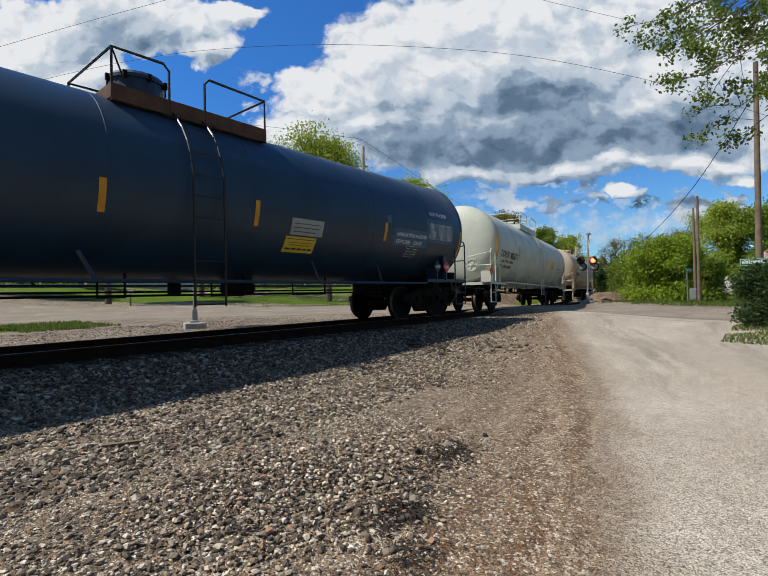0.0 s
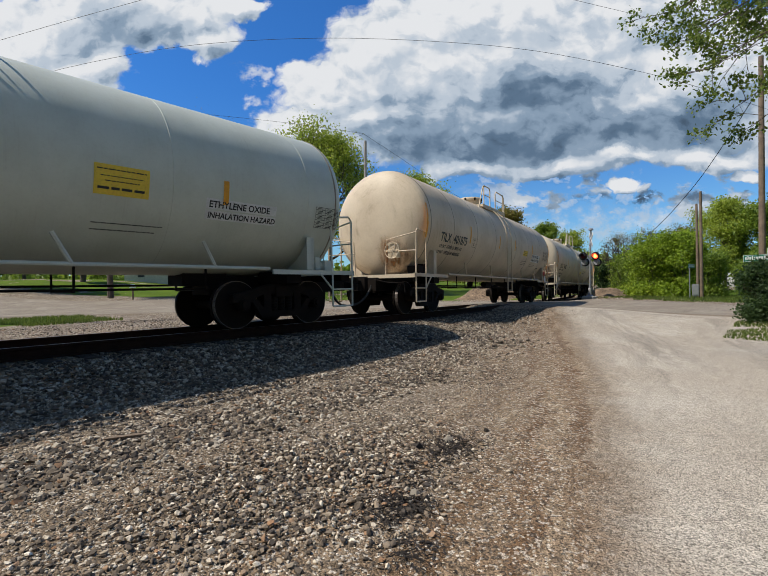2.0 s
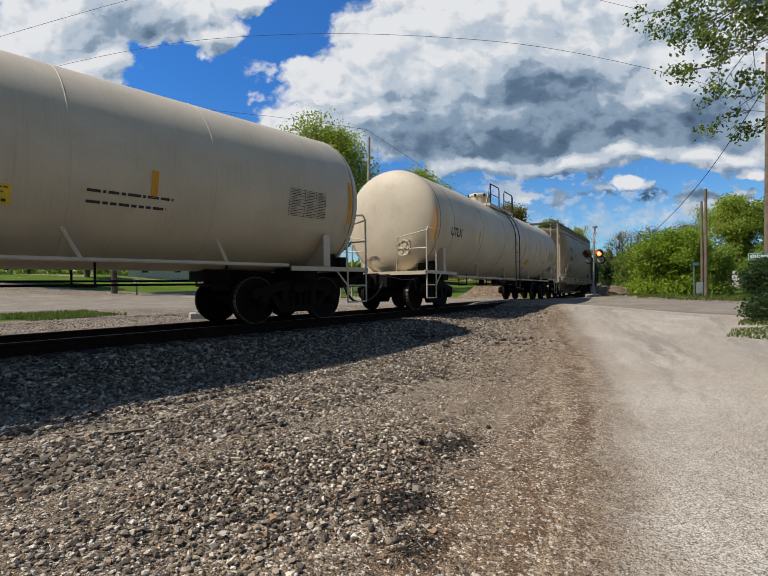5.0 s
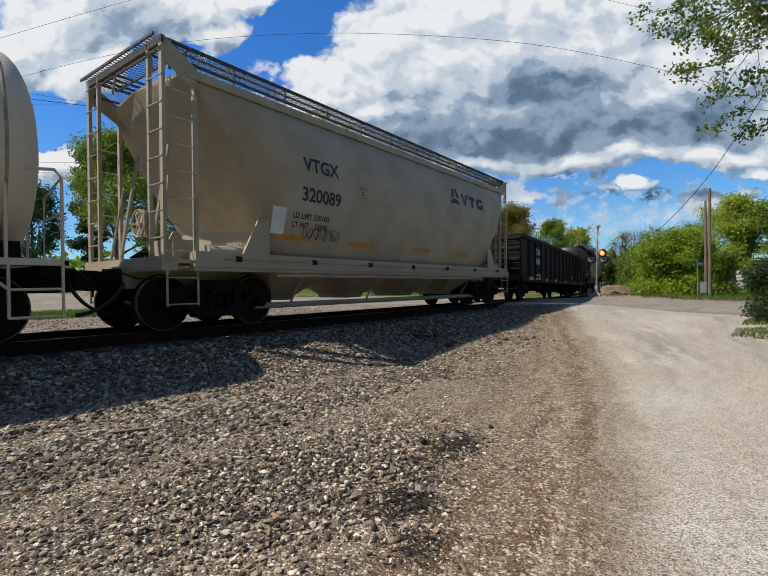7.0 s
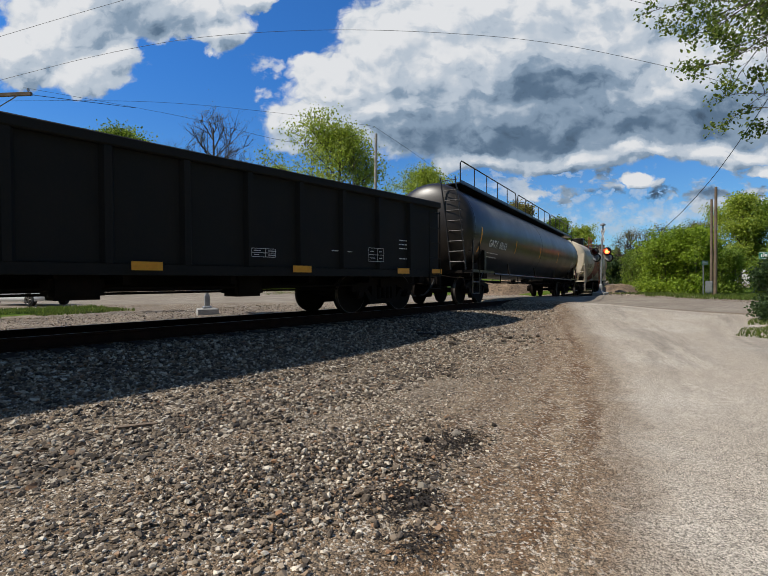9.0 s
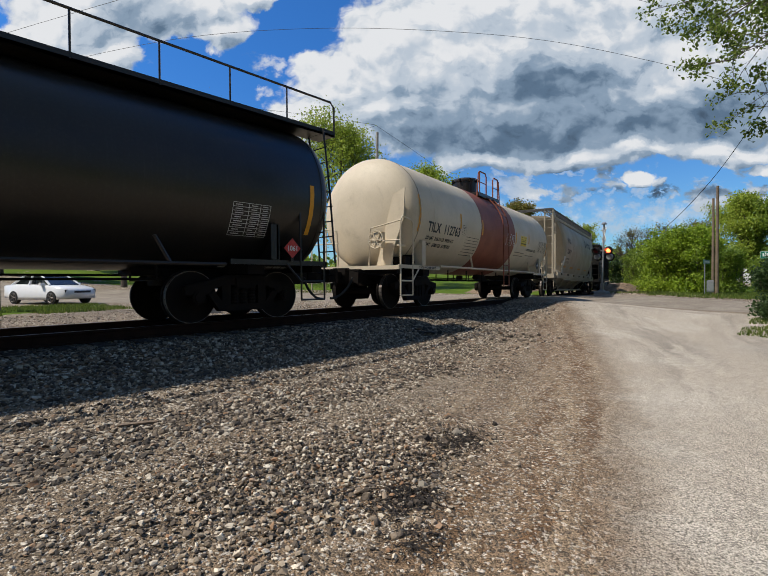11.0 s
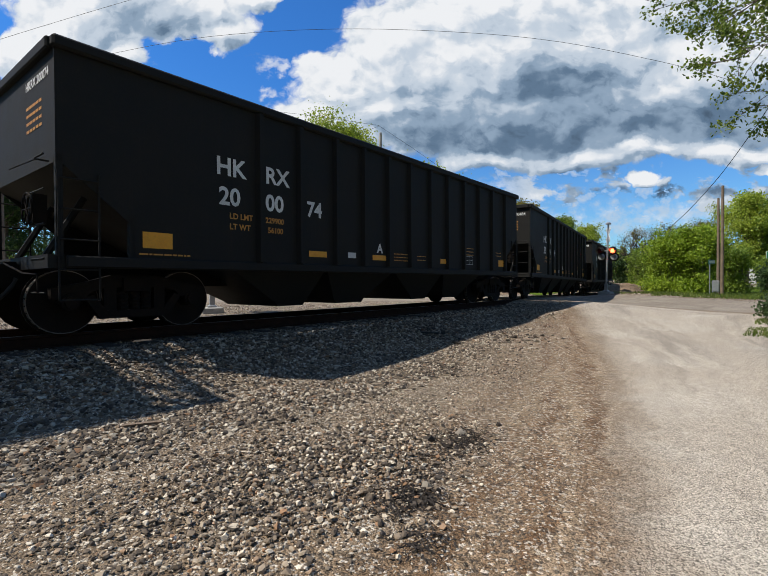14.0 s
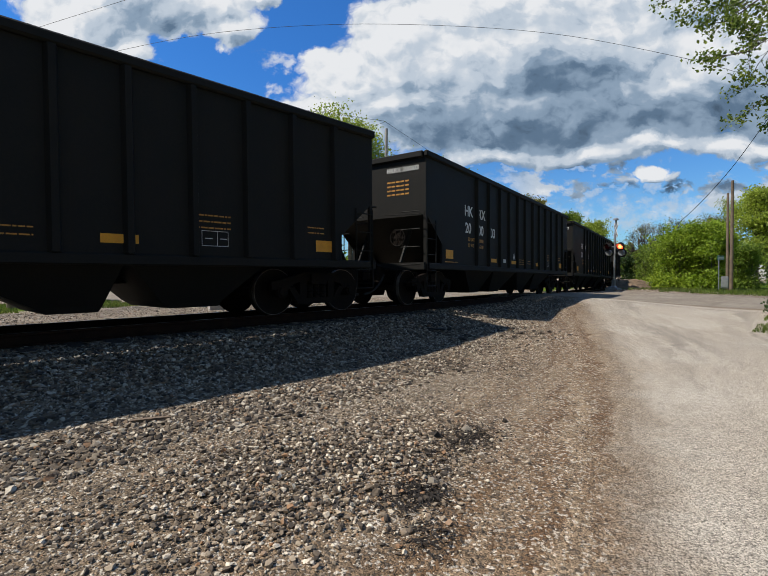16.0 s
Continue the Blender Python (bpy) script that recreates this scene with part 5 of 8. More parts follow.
    s = {"sill_text": (2.05, "2 INCH HF COMP SHOES"), "slope": 0.14, "sloped": True, "platform": (149.25, 151.5, 150.45), "scrawl": (150.75, 2.1, 1.0, 0.42), "bands": ((148.3, 151.7, RUSTBAND),), "seams": (145.0, 154.0), "brackets": (147.6, 153.6), "rail_mat": RUSTBAND, "dome_mat": BLACK, "dome_z": 0.46, "tall": 0.88, "ladder_low": 0.55,
         "strips": ((144.22, 2.0, 2.95), (146.7, 2.3, 2.75), (148.42, 2.25, 2.75), (151.85, 2.2, 2.65), (153.5, 2.3, 2.68), (156.25, 1.9, 2.5)),
         "panel": (152.45, 2.58, 0.72, 0.4), "texts": (("TILX  112763", 144.7, 2.06, 0.36, INK), ("LD LMT  218200 LB  98950 KG", 144.72, 1.85, 0.13, INK), ("LT WT   67800 LB  30750 KG", 144.72, 1.68, 0.13, INK), ("HYDROCHLORIC ACID", 153.3, 2.02, 0.125, INK)),
         "tables": ((146.85, 147.12, 2.14, 2.42, INK, 1, 1), (154.9, 156.1, 2.05, 2.52, INK)), "bars": (([(147.2, 1.0, 2.1 - 0.09 * k, 0.035) for k in range(7)] + [(151.95, 1.2, 1.9, 0.05), (151.95, 1.2, 1.78, 0.05), (153.4, 1.2, 1.84, 0.04)], INK),),
         "placards": ((154.8, 1.45, INK, CHALK, "1789"),)}
    banded = tank_car("tank_car", 142.05, 157.4, "cream tank car with a wide red-brown middle band", PALE, 1.54, 2.52, 143.35, 156.75, 0.85, BLACK, s)
    bm = bmesh.new()
    e = 142.05 - (142.05 + 157.4) / 2
    plate(bm, [(0.55, 1.12), (1.02, 1.12), (1.05, 1.5), (1.36, 2.3), (1.40, 3.05), (1.05, 2.9)], "y", e + 1.42, e + 1.45)
    for z in (1.6, 2.5):
        box(bm, 0.95, 1.2, e + 1.45, e + 1.8, z, z + 0.05)
    part("end_shield", bm, PALE, banded, "tall shield plate before the domed end")


def flat_place(x, mid):
    return lambda y, z: Vector((x, y - mid, z))


def slab(name, c, *bounds, bevel=0.0, material=None):
    """One box-shaped steel member."""
    bm = bmesh.new()
    x0, x1, y0, y1, z0, z1 = bounds
    box(bm, *sorted((x0, x1)), *sorted((y0, y1)), z0, z1)
    if bevel:
        bmesh.ops.bevel(bm, geom=bm.edges[:], offset=bevel, segments=1, affect="EDGES")
    return part(name, bm, material or COAL, c)


def covered_hopper(left, right, label, number, scrawl):
    """Round-sided covered hopper with roof walk, end ladders and outlets below."""
    c = car("covered_hopper", left, right, label, "covered hopper", (right - left) / 2 - 2.0)
    mid, half = (left + right) / 2, (right - left) / 2
    a, b = -half + 0.95, half - 0.95
    # side outline from sill to roof
    side = [(1.14, 1.10), (1.31, 1.4), (1.445, 1.75), (1.54, 2.15), (1.59, 2.6), (1.595, 3.0), (1.56, 3.4), (1.475, 3.8), (1.38, 4.05), (1.30, 4.16), (1.0, 4.27), (0.45, 4.34), (0.0, 4.36)]
    ring = side + [(-x, z) for x, z in side[-2::-1]]
    bm = bmesh.new()
    rows = []
    for k, (x, z) in enumerate(ring):
        s = min(max((4.15 - z) / (4.15 - 1.65), 0.0), 1.0)
        inset = 0.30 + 1.62 * s
        rows.append([(x, a + inset, z), (x, a + 2.4, z), (x, 0, z), (x, b - 2.4, z), (x, b - inset, z)])
    loft(bm, rows, closed=False)
    for end in (0, -1):
        bm.verts.ensure_lookup_table()
        n = 5
        loop = [bm.verts[i * n + (0 if end == 0 else n - 1)] for i in range(len(rows))]
        bm.faces.new(loop if end == 0 else loop[::-1])
    body = part("hopper_body", bm, TAUPE, c, "bulging steel side sheets and sloped ends", smooth=False)
    for f in body.data.polygons:
        f.use_smooth = abs(f.normal.y) < 0.5
    for s in (1, -1):
        bm = bmesh.new()
        plate(bm, [(s * 1.30, 0.98), (s * 1.48, 0.98), (s * 1.48, 1.05), (s * 1.52, 1.05), (s * 1.52, 1.30), (s * 1.34, 1.30)], "y", a + 0.3, b - 0.3)
        part("side_sill", bm, TAUPE, c)
        bm = bmesh.new()
        box(bm, *sorted((s * 1.27, s * 1.40)), a + 0.25, b - 0.25, 4.10, 4.24)
        part("roof_chord", bm, TAUPE, c)
        bm = bmesh.new()
        pipe(bm, [(s * 1.42, a + 2.0, 0.93), (s * 1.42, b - 2.2, 0.93)], 0.045, 8)
        part("air_pipe", bm, TAUPE, c)
    # hopper outlets
    for yc in (-half * 0.48, -half * 0.16, half * 0.16, half * 0.48):
        bm = bmesh.new()
        loft(bm, [[(-1.25, yc - 0.95, 1.08), (1.25, yc - 0.95, 1.08), (1.25, yc + 0.95, 1.08), (-1.25, yc + 0.95, 1.08)], [(-0.5, yc - 0.34, 0.52), (0.5, yc - 0.34, 0.52), (0.5, yc + 0.34, 0.52), (-0.5, yc + 0.34, 0.52)], [(-0.45, yc - 0.3, 0.42), (0.45, yc - 0.3, 0.42), (0.45, yc + 0.3, 0.42), (-0.45, yc + 0.3, 0.42)]])
        part("outlet_hopper", bm, TAUPE, c, "funnel-shaped outlet")
    bm = bmesh.new()
    pipe(bm, [(0.9, -half * 0.62, 0.34), (0.9, half * 0.62, 0.34)], 0.06, 8)
    for k in range(4):
        y = -half * 0.5 + k * half / 3
        pipe(bm, [(0.9, y, 0.34), (1.35, y, 1.0)], 0.025, 5)
    part("outlet_rail", bm, TAUPE, c)
    # roof walk of open grating
    for s in (1, -1):
        bm = bmesh.new()
        y0, y1, x0, x1, z = a - 0.05, b + 0.05, 0.62, 1.28, 4.62
        k = 0
        y = y0
        while y < y1:
            p, q = (y, y + 0.5) if k % 2 == 0 else (y + 0.5, y)
            yy = min(max(p, y0), y1), min(max(q, y0), y1)
            pipe(bm, [(s * x0, yy[0], z), (s * x1, yy[1], z)], 0.004, 4)
            k += 1
            y += 0.06
        for x in (x0, 0.84, 1.06, x1):
            box(bm, *sorted((s * x - 0.008, s * x + 0.008)), y0, y1, z - 0.03, z + 0.01)
        walkway = part("roof_walk", bm, GRATING, c, "open steel grating walk along the roof")
        for j in range(12):
            bm = bmesh.new()
            yb = y0 + 0.1 + (y1 - y0 - 0.2) * j / 11
            pipe(bm, [(s * 0.75, yb, 4.28), (s * 0.64, yb, z), (s * 1.28, yb, z), (s * 1.25, yb, 4.18)], 0.022, 5)
            part("bracket", bm, TAUPE, walkway)
        bm = bmesh.new()
        for j in range(int((y1 - y0) / 0.045)):
            yb = y0 + j * 0.045
            pipe(bm, [(s * 1.29, yb, 4.36), (s * 1.29, yb + 0.16, 4.62)], 0.005, 3)
            pipe(bm, [(s * 1.29, yb + 0.16, 4.36), (s * 1.29, yb, 4.62)], 0.005, 3)
        box(bm, *sorted((s * 1.28, s * 1.305)), y0, y1, 4.60, 4.645)
        box(bm, *sorted((s * 1.28, s * 1.305)), y0, y1, 4.34, 4.375)
        part("walk_edge", bm, GRATING, walkway)
    for j in range(4):
        bm = bmesh.new()
        yb = a + 2.0 + (b - a - 4.0) * j / 3
        pipe(bm, [(0, yb, 4.32), (0, yb, 4.46)], 0.42, 20)
        part("roof_hatch", bm, TAUPE, c)
    for way, e in ((1, -half), (-1, half)):
        bm = bmesh.new()
        box(bm, -1.42, 1.42, *sorted((e + way * 0.75, e + way * 1.0)), 0.98, 1.20)
        box(bm, -0.35, 0.35, *sorted((e + way * 0.7, e + way * 3.4)), 0.7, 1.08)
        for s in (1, -1):
            box(bm, *sorted((s * 0.4, s * 1.42)), *sorted((e + way * 0.8, e + way * 2.6)), 1.10, 1.16)
        sill = part("end_sill", bm, TAUPE, c)
        for s in (1, -1):
            bm = bmesh.new()
            x = s * 1.38
            box(bm, *sorted((x, x - s * 0.09)), *sorted((e + way * 0.80, e + way * 0.86)), 1.2, 4.62)
            box(bm, *sorted((x, x - s * 0.09)), *sorted((e + way * 1.34, e + way * 1.40)), 1.2, 4.30)
            part("corner_post", bm, TAUPE, c)
            for k in range(9):
                bm = bmesh.new()
                z = 0.45 + 0.42 * k
                pipe(bm, [(x + s * 0.03, e + way * 0.82, z), (x + s * 0.03, e + way * 1.38, z)], 0.012, 5)
                part("rung", bm, TAUPE, c)
            for yy in (0.84, 1.36):
                bm = bmesh.new()
                pipe(bm, [(x + s * 0.02, e + way * yy, 1.2), (x + s * 0.02, e + way * yy, 0.42)], 0.018, 5)
                part("step_stile", bm, TAUPE, c)
            bm = bmesh.new()
            for k in range(8):
                pipe(bm, [(x, e + way * 0.80, 1.5 + 0.42 * k), (s * 0.92, e + way * 0.80, 1.5 + 0.42 * k)], 0.012, 5)
            box(bm, *sorted((s * 0.90, s * 0.96)), *sorted((e + way * 0.80, e + way * 0.86)), 1.2, 4.6)
            part("end_ladder", bm, TAUPE, c)
            bm = bmesh.new()
            plate(bm, [(e + way * 1.4, 4.28), (e + way * 0.84, 4.62), (e + way * 0.84, 4.25), (e + way * 1.34, 3.95)], "x", *sorted((x - s * 0.03, x)))
            part("gusset", bm, TAUPE, c)
            bm = bmesh.new()
            plate(bm, [(e + way * 2.1, 1.16), (e + way * 2.75, 1.16), (e + way * 2.75, 1.95), (e + way * 2.52, 1.95)], "x", *sorted((s * 1.46, s * 1.50)))
            part("shear_plate", bm, TAUPE, c)
            bm = bmesh.new()
            pipe(bm, [(s * 0.55, e + way * 1.0, 1.15), (s * 0.55, e + way * 1.35, 3.2)], 0.035, 6)
            pipe(bm, [(s * 0.95, e + way * 1.0, 1.15), (s * 0.8, e + way * 1.2, 2.6)], 0.025, 6)
            part("end_brace", bm, TAUPE, c)
        bm = bmesh.new()
        box(bm, -1.38, 1.38, *sorted((e + way * 0.80, e + way * 0.86)), 4.5, 4.62)
        k = -1.3
        while k < 1.3:
            pipe(bm, [(k, e + way * 0.68, 4.6), (k + 0.1, e + way * 1.3, 4.6)], 0.006, 3)
            pipe(bm, [(k + 0.1, e + way * 0.68, 4.6), (k, e + way * 1.3, 4.6)], 0.006, 3)
            k += 0.1
        for yy in (0.68, 0.98, 1.3):
            box(bm, -1.35, 1.35, *sorted((e + way * yy, e + way * yy + 0.03)), 4.58, 4.62)
        part("end_walk", bm, GRATING, c, "grating platform across the car end")
        bm = bmesh.new()
        pipe(bm, [(1.25, e + way * 1.6, 1.3), (1.25, e + way * 2.35, 1.3)], 0.13, 12)
        box(bm, 0.6, 1.2, *sorted((e + way * 1.05, e + way * 1.5)), 1.16, 1.5)
        part("brake_reservoir", bm, TAUPE, c)
    hand_brake(c, -half + 0.72, TAUPE)
    for way, e in ((1, a), (-1, b)):
        bm = bmesh.new()
        box(bm, -1.36, 1.36, *sorted((e + way * 1.72, e + way * 1.80)), 1.08, 2.0)
        part("end_bulkhead", bm, TAUPE, c)
    for s in (1, -1):
        bm = bmesh.new()
        pipe(bm, [(s * 1.545, a + 0.8, 1.19), (s * 1.545, b - 0.8, 1.19)], 0.014, 6)
        rod = part("latch_rod", bm, TAUPE, c, "thin rod along the side sill")
        for k in range(7):
            y = a + 1.1 + (b - a - 2.2) * k / 6
            slab("bracket", rod, s * 1.518, s * 1.57, y - 0.05, y + 0.05, 1.15, 1.24, material=IRON)
    for y in (-half + 2.0, half - 2.0):
        truck(c, y)
    coupler(c, -half + 0.05, 1)
    coupler(c, half - 0.05, -1)

    def skin(y, z):
        for (xa, za), (xb, zb) in zip(side, side[1:]):
            if za <= z <= zb:
                k = (z - za) / max(zb - za, 1e-6)
                return Vector((xa + (xb - xa) * k + 0.008, y - mid, z))
        return Vector((1.5, y - mid, z))
    o = left + 0.45
    lettering("lettering", "VTGX", 0.38, INK, c, lambda u, v: skin(o + 3.1 + u, 3.02 + v))
    lettering("lettering", number, 0.38, INK, c, lambda u, v: skin(o + 3.05 + u, 2.42 + v))
    lettering("lettering", "LD LMT 230100", 0.15, INK, c, lambda u, v: skin(o + 2.85 + u, 2.06 + v))
    lettering("lettering", "LT WT    55900", 0.15, INK, c, lambda u, v: skin(o + 2.85 + u, 1.88 + v))
    data_table(c, skin, o + 4.78, o + 5.05, 2.72, 2.98, INK, 1, 1)
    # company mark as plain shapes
    bm = bmesh.new()
    for y0, z0, dy in ((9.10, 3.36, 0.11), (9.45, 3.37, -0.10)):
        plate_pts = [(y0, z0), (y0 + 0.13, z0), (y0 + 0.13 + dy, z0 + 0.28), (y0 + dy, z0 + 0.28)]
        q = [bm.verts.new(skin(o + p, z) + Vector((0.002, 0, 0))) for p, z in plate_pts]
        bm.faces.new(q)
    q = [bm.verts.new(skin(o + p, z) + Vector((0.002, 0, 0))) for p, z in ((9.12, 3.15), (9.22, 3.19), (9.35, 3.20), (9.5, 3.15), (9.6, 3.25), (9.46, 3.31), (9.34, 3.325), (9.2, 3.31), (9.06, 3.24))]
    bm.faces.new(q)
    for k, (w0, w1) in enumerate(((9.75, 10.2), (10.27, 10.7), (10.78, 11.25))):
        shapes = ([(w0, 3.55), (w0 + 0.16, 3.2), (w0 + 0.28, 3.2), (w1, 3.55), (w1 - 0.14, 3.55), (w0 + 0.22, 3.33), (w0 + 0.14, 3.55)],
                  [(w0, 3.55), (w1, 3.55), (w1, 3.43), (w0 + 0.28, 3.43), (w0 + 0.28, 3.2), (w0 + 0.13, 3.2), (w0 + 0.13, 3.43), (w0, 3.43)],
                  [(w0, 3.3), (w0 + 0.1, 3.2), (w1, 3.2), (w1, 3.38), (w1 - 0.16, 3.38), (w1 - 0.16, 3.31), (w0 + 0.16, 3.31), (w0 + 0.16, 3.44), (w1, 3.44), (w1, 3.55), (w0 + 0.1, 3.55), (w0, 3.45)])[k]
        bm.faces.new([bm.verts.new(skin(o + p, z) + Vector((0.002, 0, 0))) for p, z in shapes])
    part("company_mark", bm, INK, c, "dark painted company mark")
    for k in range(4):
        bm = bmesh.new()
        y = o + (2.5, 4.6, 7.2, 9.6)[k]
        sheet(bm, skin, y, y + 0.9, 1.62, 1.72, 1)
        part("reflective_strip", bm, OCHRE, c)
    bm = bmesh.new()
    sheet(bm, skin, o + 2.35, o + 2.68, 1.72, 2.22, 3)
    part("paper_card", bm, CHALK, c, "weathered white routing card")
    if scrawl:
        spray("graffiti_stroke", c, skin, o + 3.2, 1.68, 1.0, 0.22, INK, 3, 0.016)
    bars(c, flat_place(1.53, mid), [(o + 2.4, 1.1, 1.2, 0.05), (o + 4.5, 1.2, 1.2, 0.05), (o + 8.2, 1.6, 1.2, 0.05)], OCHRE)
    return c


def rib(c, y, x, z0, z1, w=0.07, d=0.09):
    """A tapered side post on each side."""
    for s in (1, -1):
        bm = bmesh.new()
        plate(bm, [(s * (x - d), y - w), (s * x, y - w * 0.5), (s * x, y + w * 0.5), (s * (x - d), y + w)], "z", z0, z1)
        part("side_post", bm, COAL, c)


def gondola(left, right, label):
    c = car("gondola", left, right, label, "gondola car", (right - left) / 2 - 2.6)
    mid, half = (left + right) / 2, (right - left) / 2
    a, b = -half + 0.85, half - 0.65
    for s in (1, -1):
        slab("side_wall", c, s * 1.42, s * 1.46, a, b, 1.03, 2.70)
        slab("top_chord", c, s * 1.40, s * 1.56, a - 0.02, b + 0.02, 2.70, 2.86, bevel=0.02)
        slab("side_sill", c, s * 1.38, s * 1.54, a, b, 0.86, 1.02)
    for y in (a, b):
        wall = slab("end_wall", c, -1.41, 1.41, y - 0.03, y + 0.03, 0.92, 2.86)
        for z in (1.3, 1.75, 2.2, 2.62):
            slab("end_rib", wall, -1.41, 1.41, y - 0.09, y + 0.09, z, z + 0.1, bevel=0.02)
    slab("floor_plate", c, -1.37, 1.37, a + 0.04, b - 0.04, 0.98, 1.06)
    n = 14
    for k in range(n):
        rib(c, a + 1.25 + (b - a - 2.5) * k / (n - 1), 1.55, 1.025, 2.695, 0.1, 0.085)
    for e, way in ((a, 1), (b, -1)):
        bm = bmesh.new()
        for k in range(6):
            z = 0.55 + 0.4 * k
            pipe(bm, [(1.58, e + way * 0.08, z), (1.58, e + way * 0.55, z)], 0.014, 5)
            pipe(bm, [(0.75, e - way * 0.12, z), (1.3, e - way * 0.12, z)], 0.014, 5)
        pipe(bm, [(1.58, e + way * 0.08, 0.5), (1.58, e + way * 0.08, 2.6)], 0.016, 5)
        pipe(bm, [(1.58, e + way * 0.55, 0.5), (1.58, e + way * 0.55, 2.6)], 0.016, 5)
        part("ladder", bm, COAL, c)
    bm = bmesh.new()
    box(bm, -0.3, 0.3, -half + 0.5, half - 0.5, 0.6, 0.98)
    for k in range(8):
        y = a + 2.5 + (b - a - 5) * k / 7
        box(bm, -1.3, 1.3, y - 0.05, y + 0.05, 0.72, 0.92)
    part("underframe", bm, IRON, c)
    for x, z in ((0.75, 0.58), (1.1, 0.66)):
        bm = bmesh.new()
        pipe(bm, [(x, a + 2.8, z), (x, b - 2.8, z)], 0.024, 6)
        part("brake_rod", bm, IRON, c)
    for y, w, z in ((a + 4.6, 0.5, 0.46), (a + 6.6, 0.25, 0.36), (0.4, 0.35, 0.5), (b - 5.6, 0.3, 0.48)):
        bm = bmesh.new()
        box(bm, 0.55, 1.15, y - w, y + w, z, 0.86)
        bmesh.ops.bevel(bm, geom=bm.edges[:], offset=0.06, segments=2, affect="EDGES")
        part("brake_gear", bm, IRON, c)
    at = flat_place(1.585, mid)
    fl = flat_place(1.465, mid)
    strips_y = (103.9, 107.2, 109.5, 112.6, 115.5, 118.6, 120.0)
    for y in strips_y:
        bm = bmesh.new()
        sheet(bm, at, y, y + 0.75 if y < 105 else y + 0.45, 0.93, 1.06, 1)
        part("reflective_strip", bm, YELLOW, c)
    lettering("lettering", "TILX", 0.37, CHALK, c, lambda u, v: at(105.2 + u, 2.1 + v))
    lettering("lettering", "3433", 0.37, CHALK, c, lambda u, v: at(105.17 + u, 1.68 + v))
    lettering("lettering", "LD LMT 217700", 0.14, CHALK, c, lambda u, v: at(105.14 + u, 1.12 + v))
    lettering("lettering", "LT WT   68300", 0.14, CHALK, c, lambda u, v: at(105.14 + u, 0.95 + v))
    for y, z0, z1 in ((114.6, 1.2, 1.35), (117.6, 1.2, 1.5)):
        data_table(c, at, y, y + 0.5, z0, z1, CHALK, 2, 2)
    bars(c, fl, [(116.6, 0.6, 1.4, 0.04), (118.8, 0.4, 1.75, 0.05), (118.8, 0.4, 1.65, 0.05), (118.8, 0.4, 1.55, 0.05), (118.8, 0.5, 1.3, 0.05)], CHALK)
    for y in (-half + 2.4, half - 2.4):
        truck(c, y)
    hand_brake(c, -half + 0.68, IRON)
    coupler(c, -half + 0.05, 1)
    coupler(c, half - 0.05, -1)


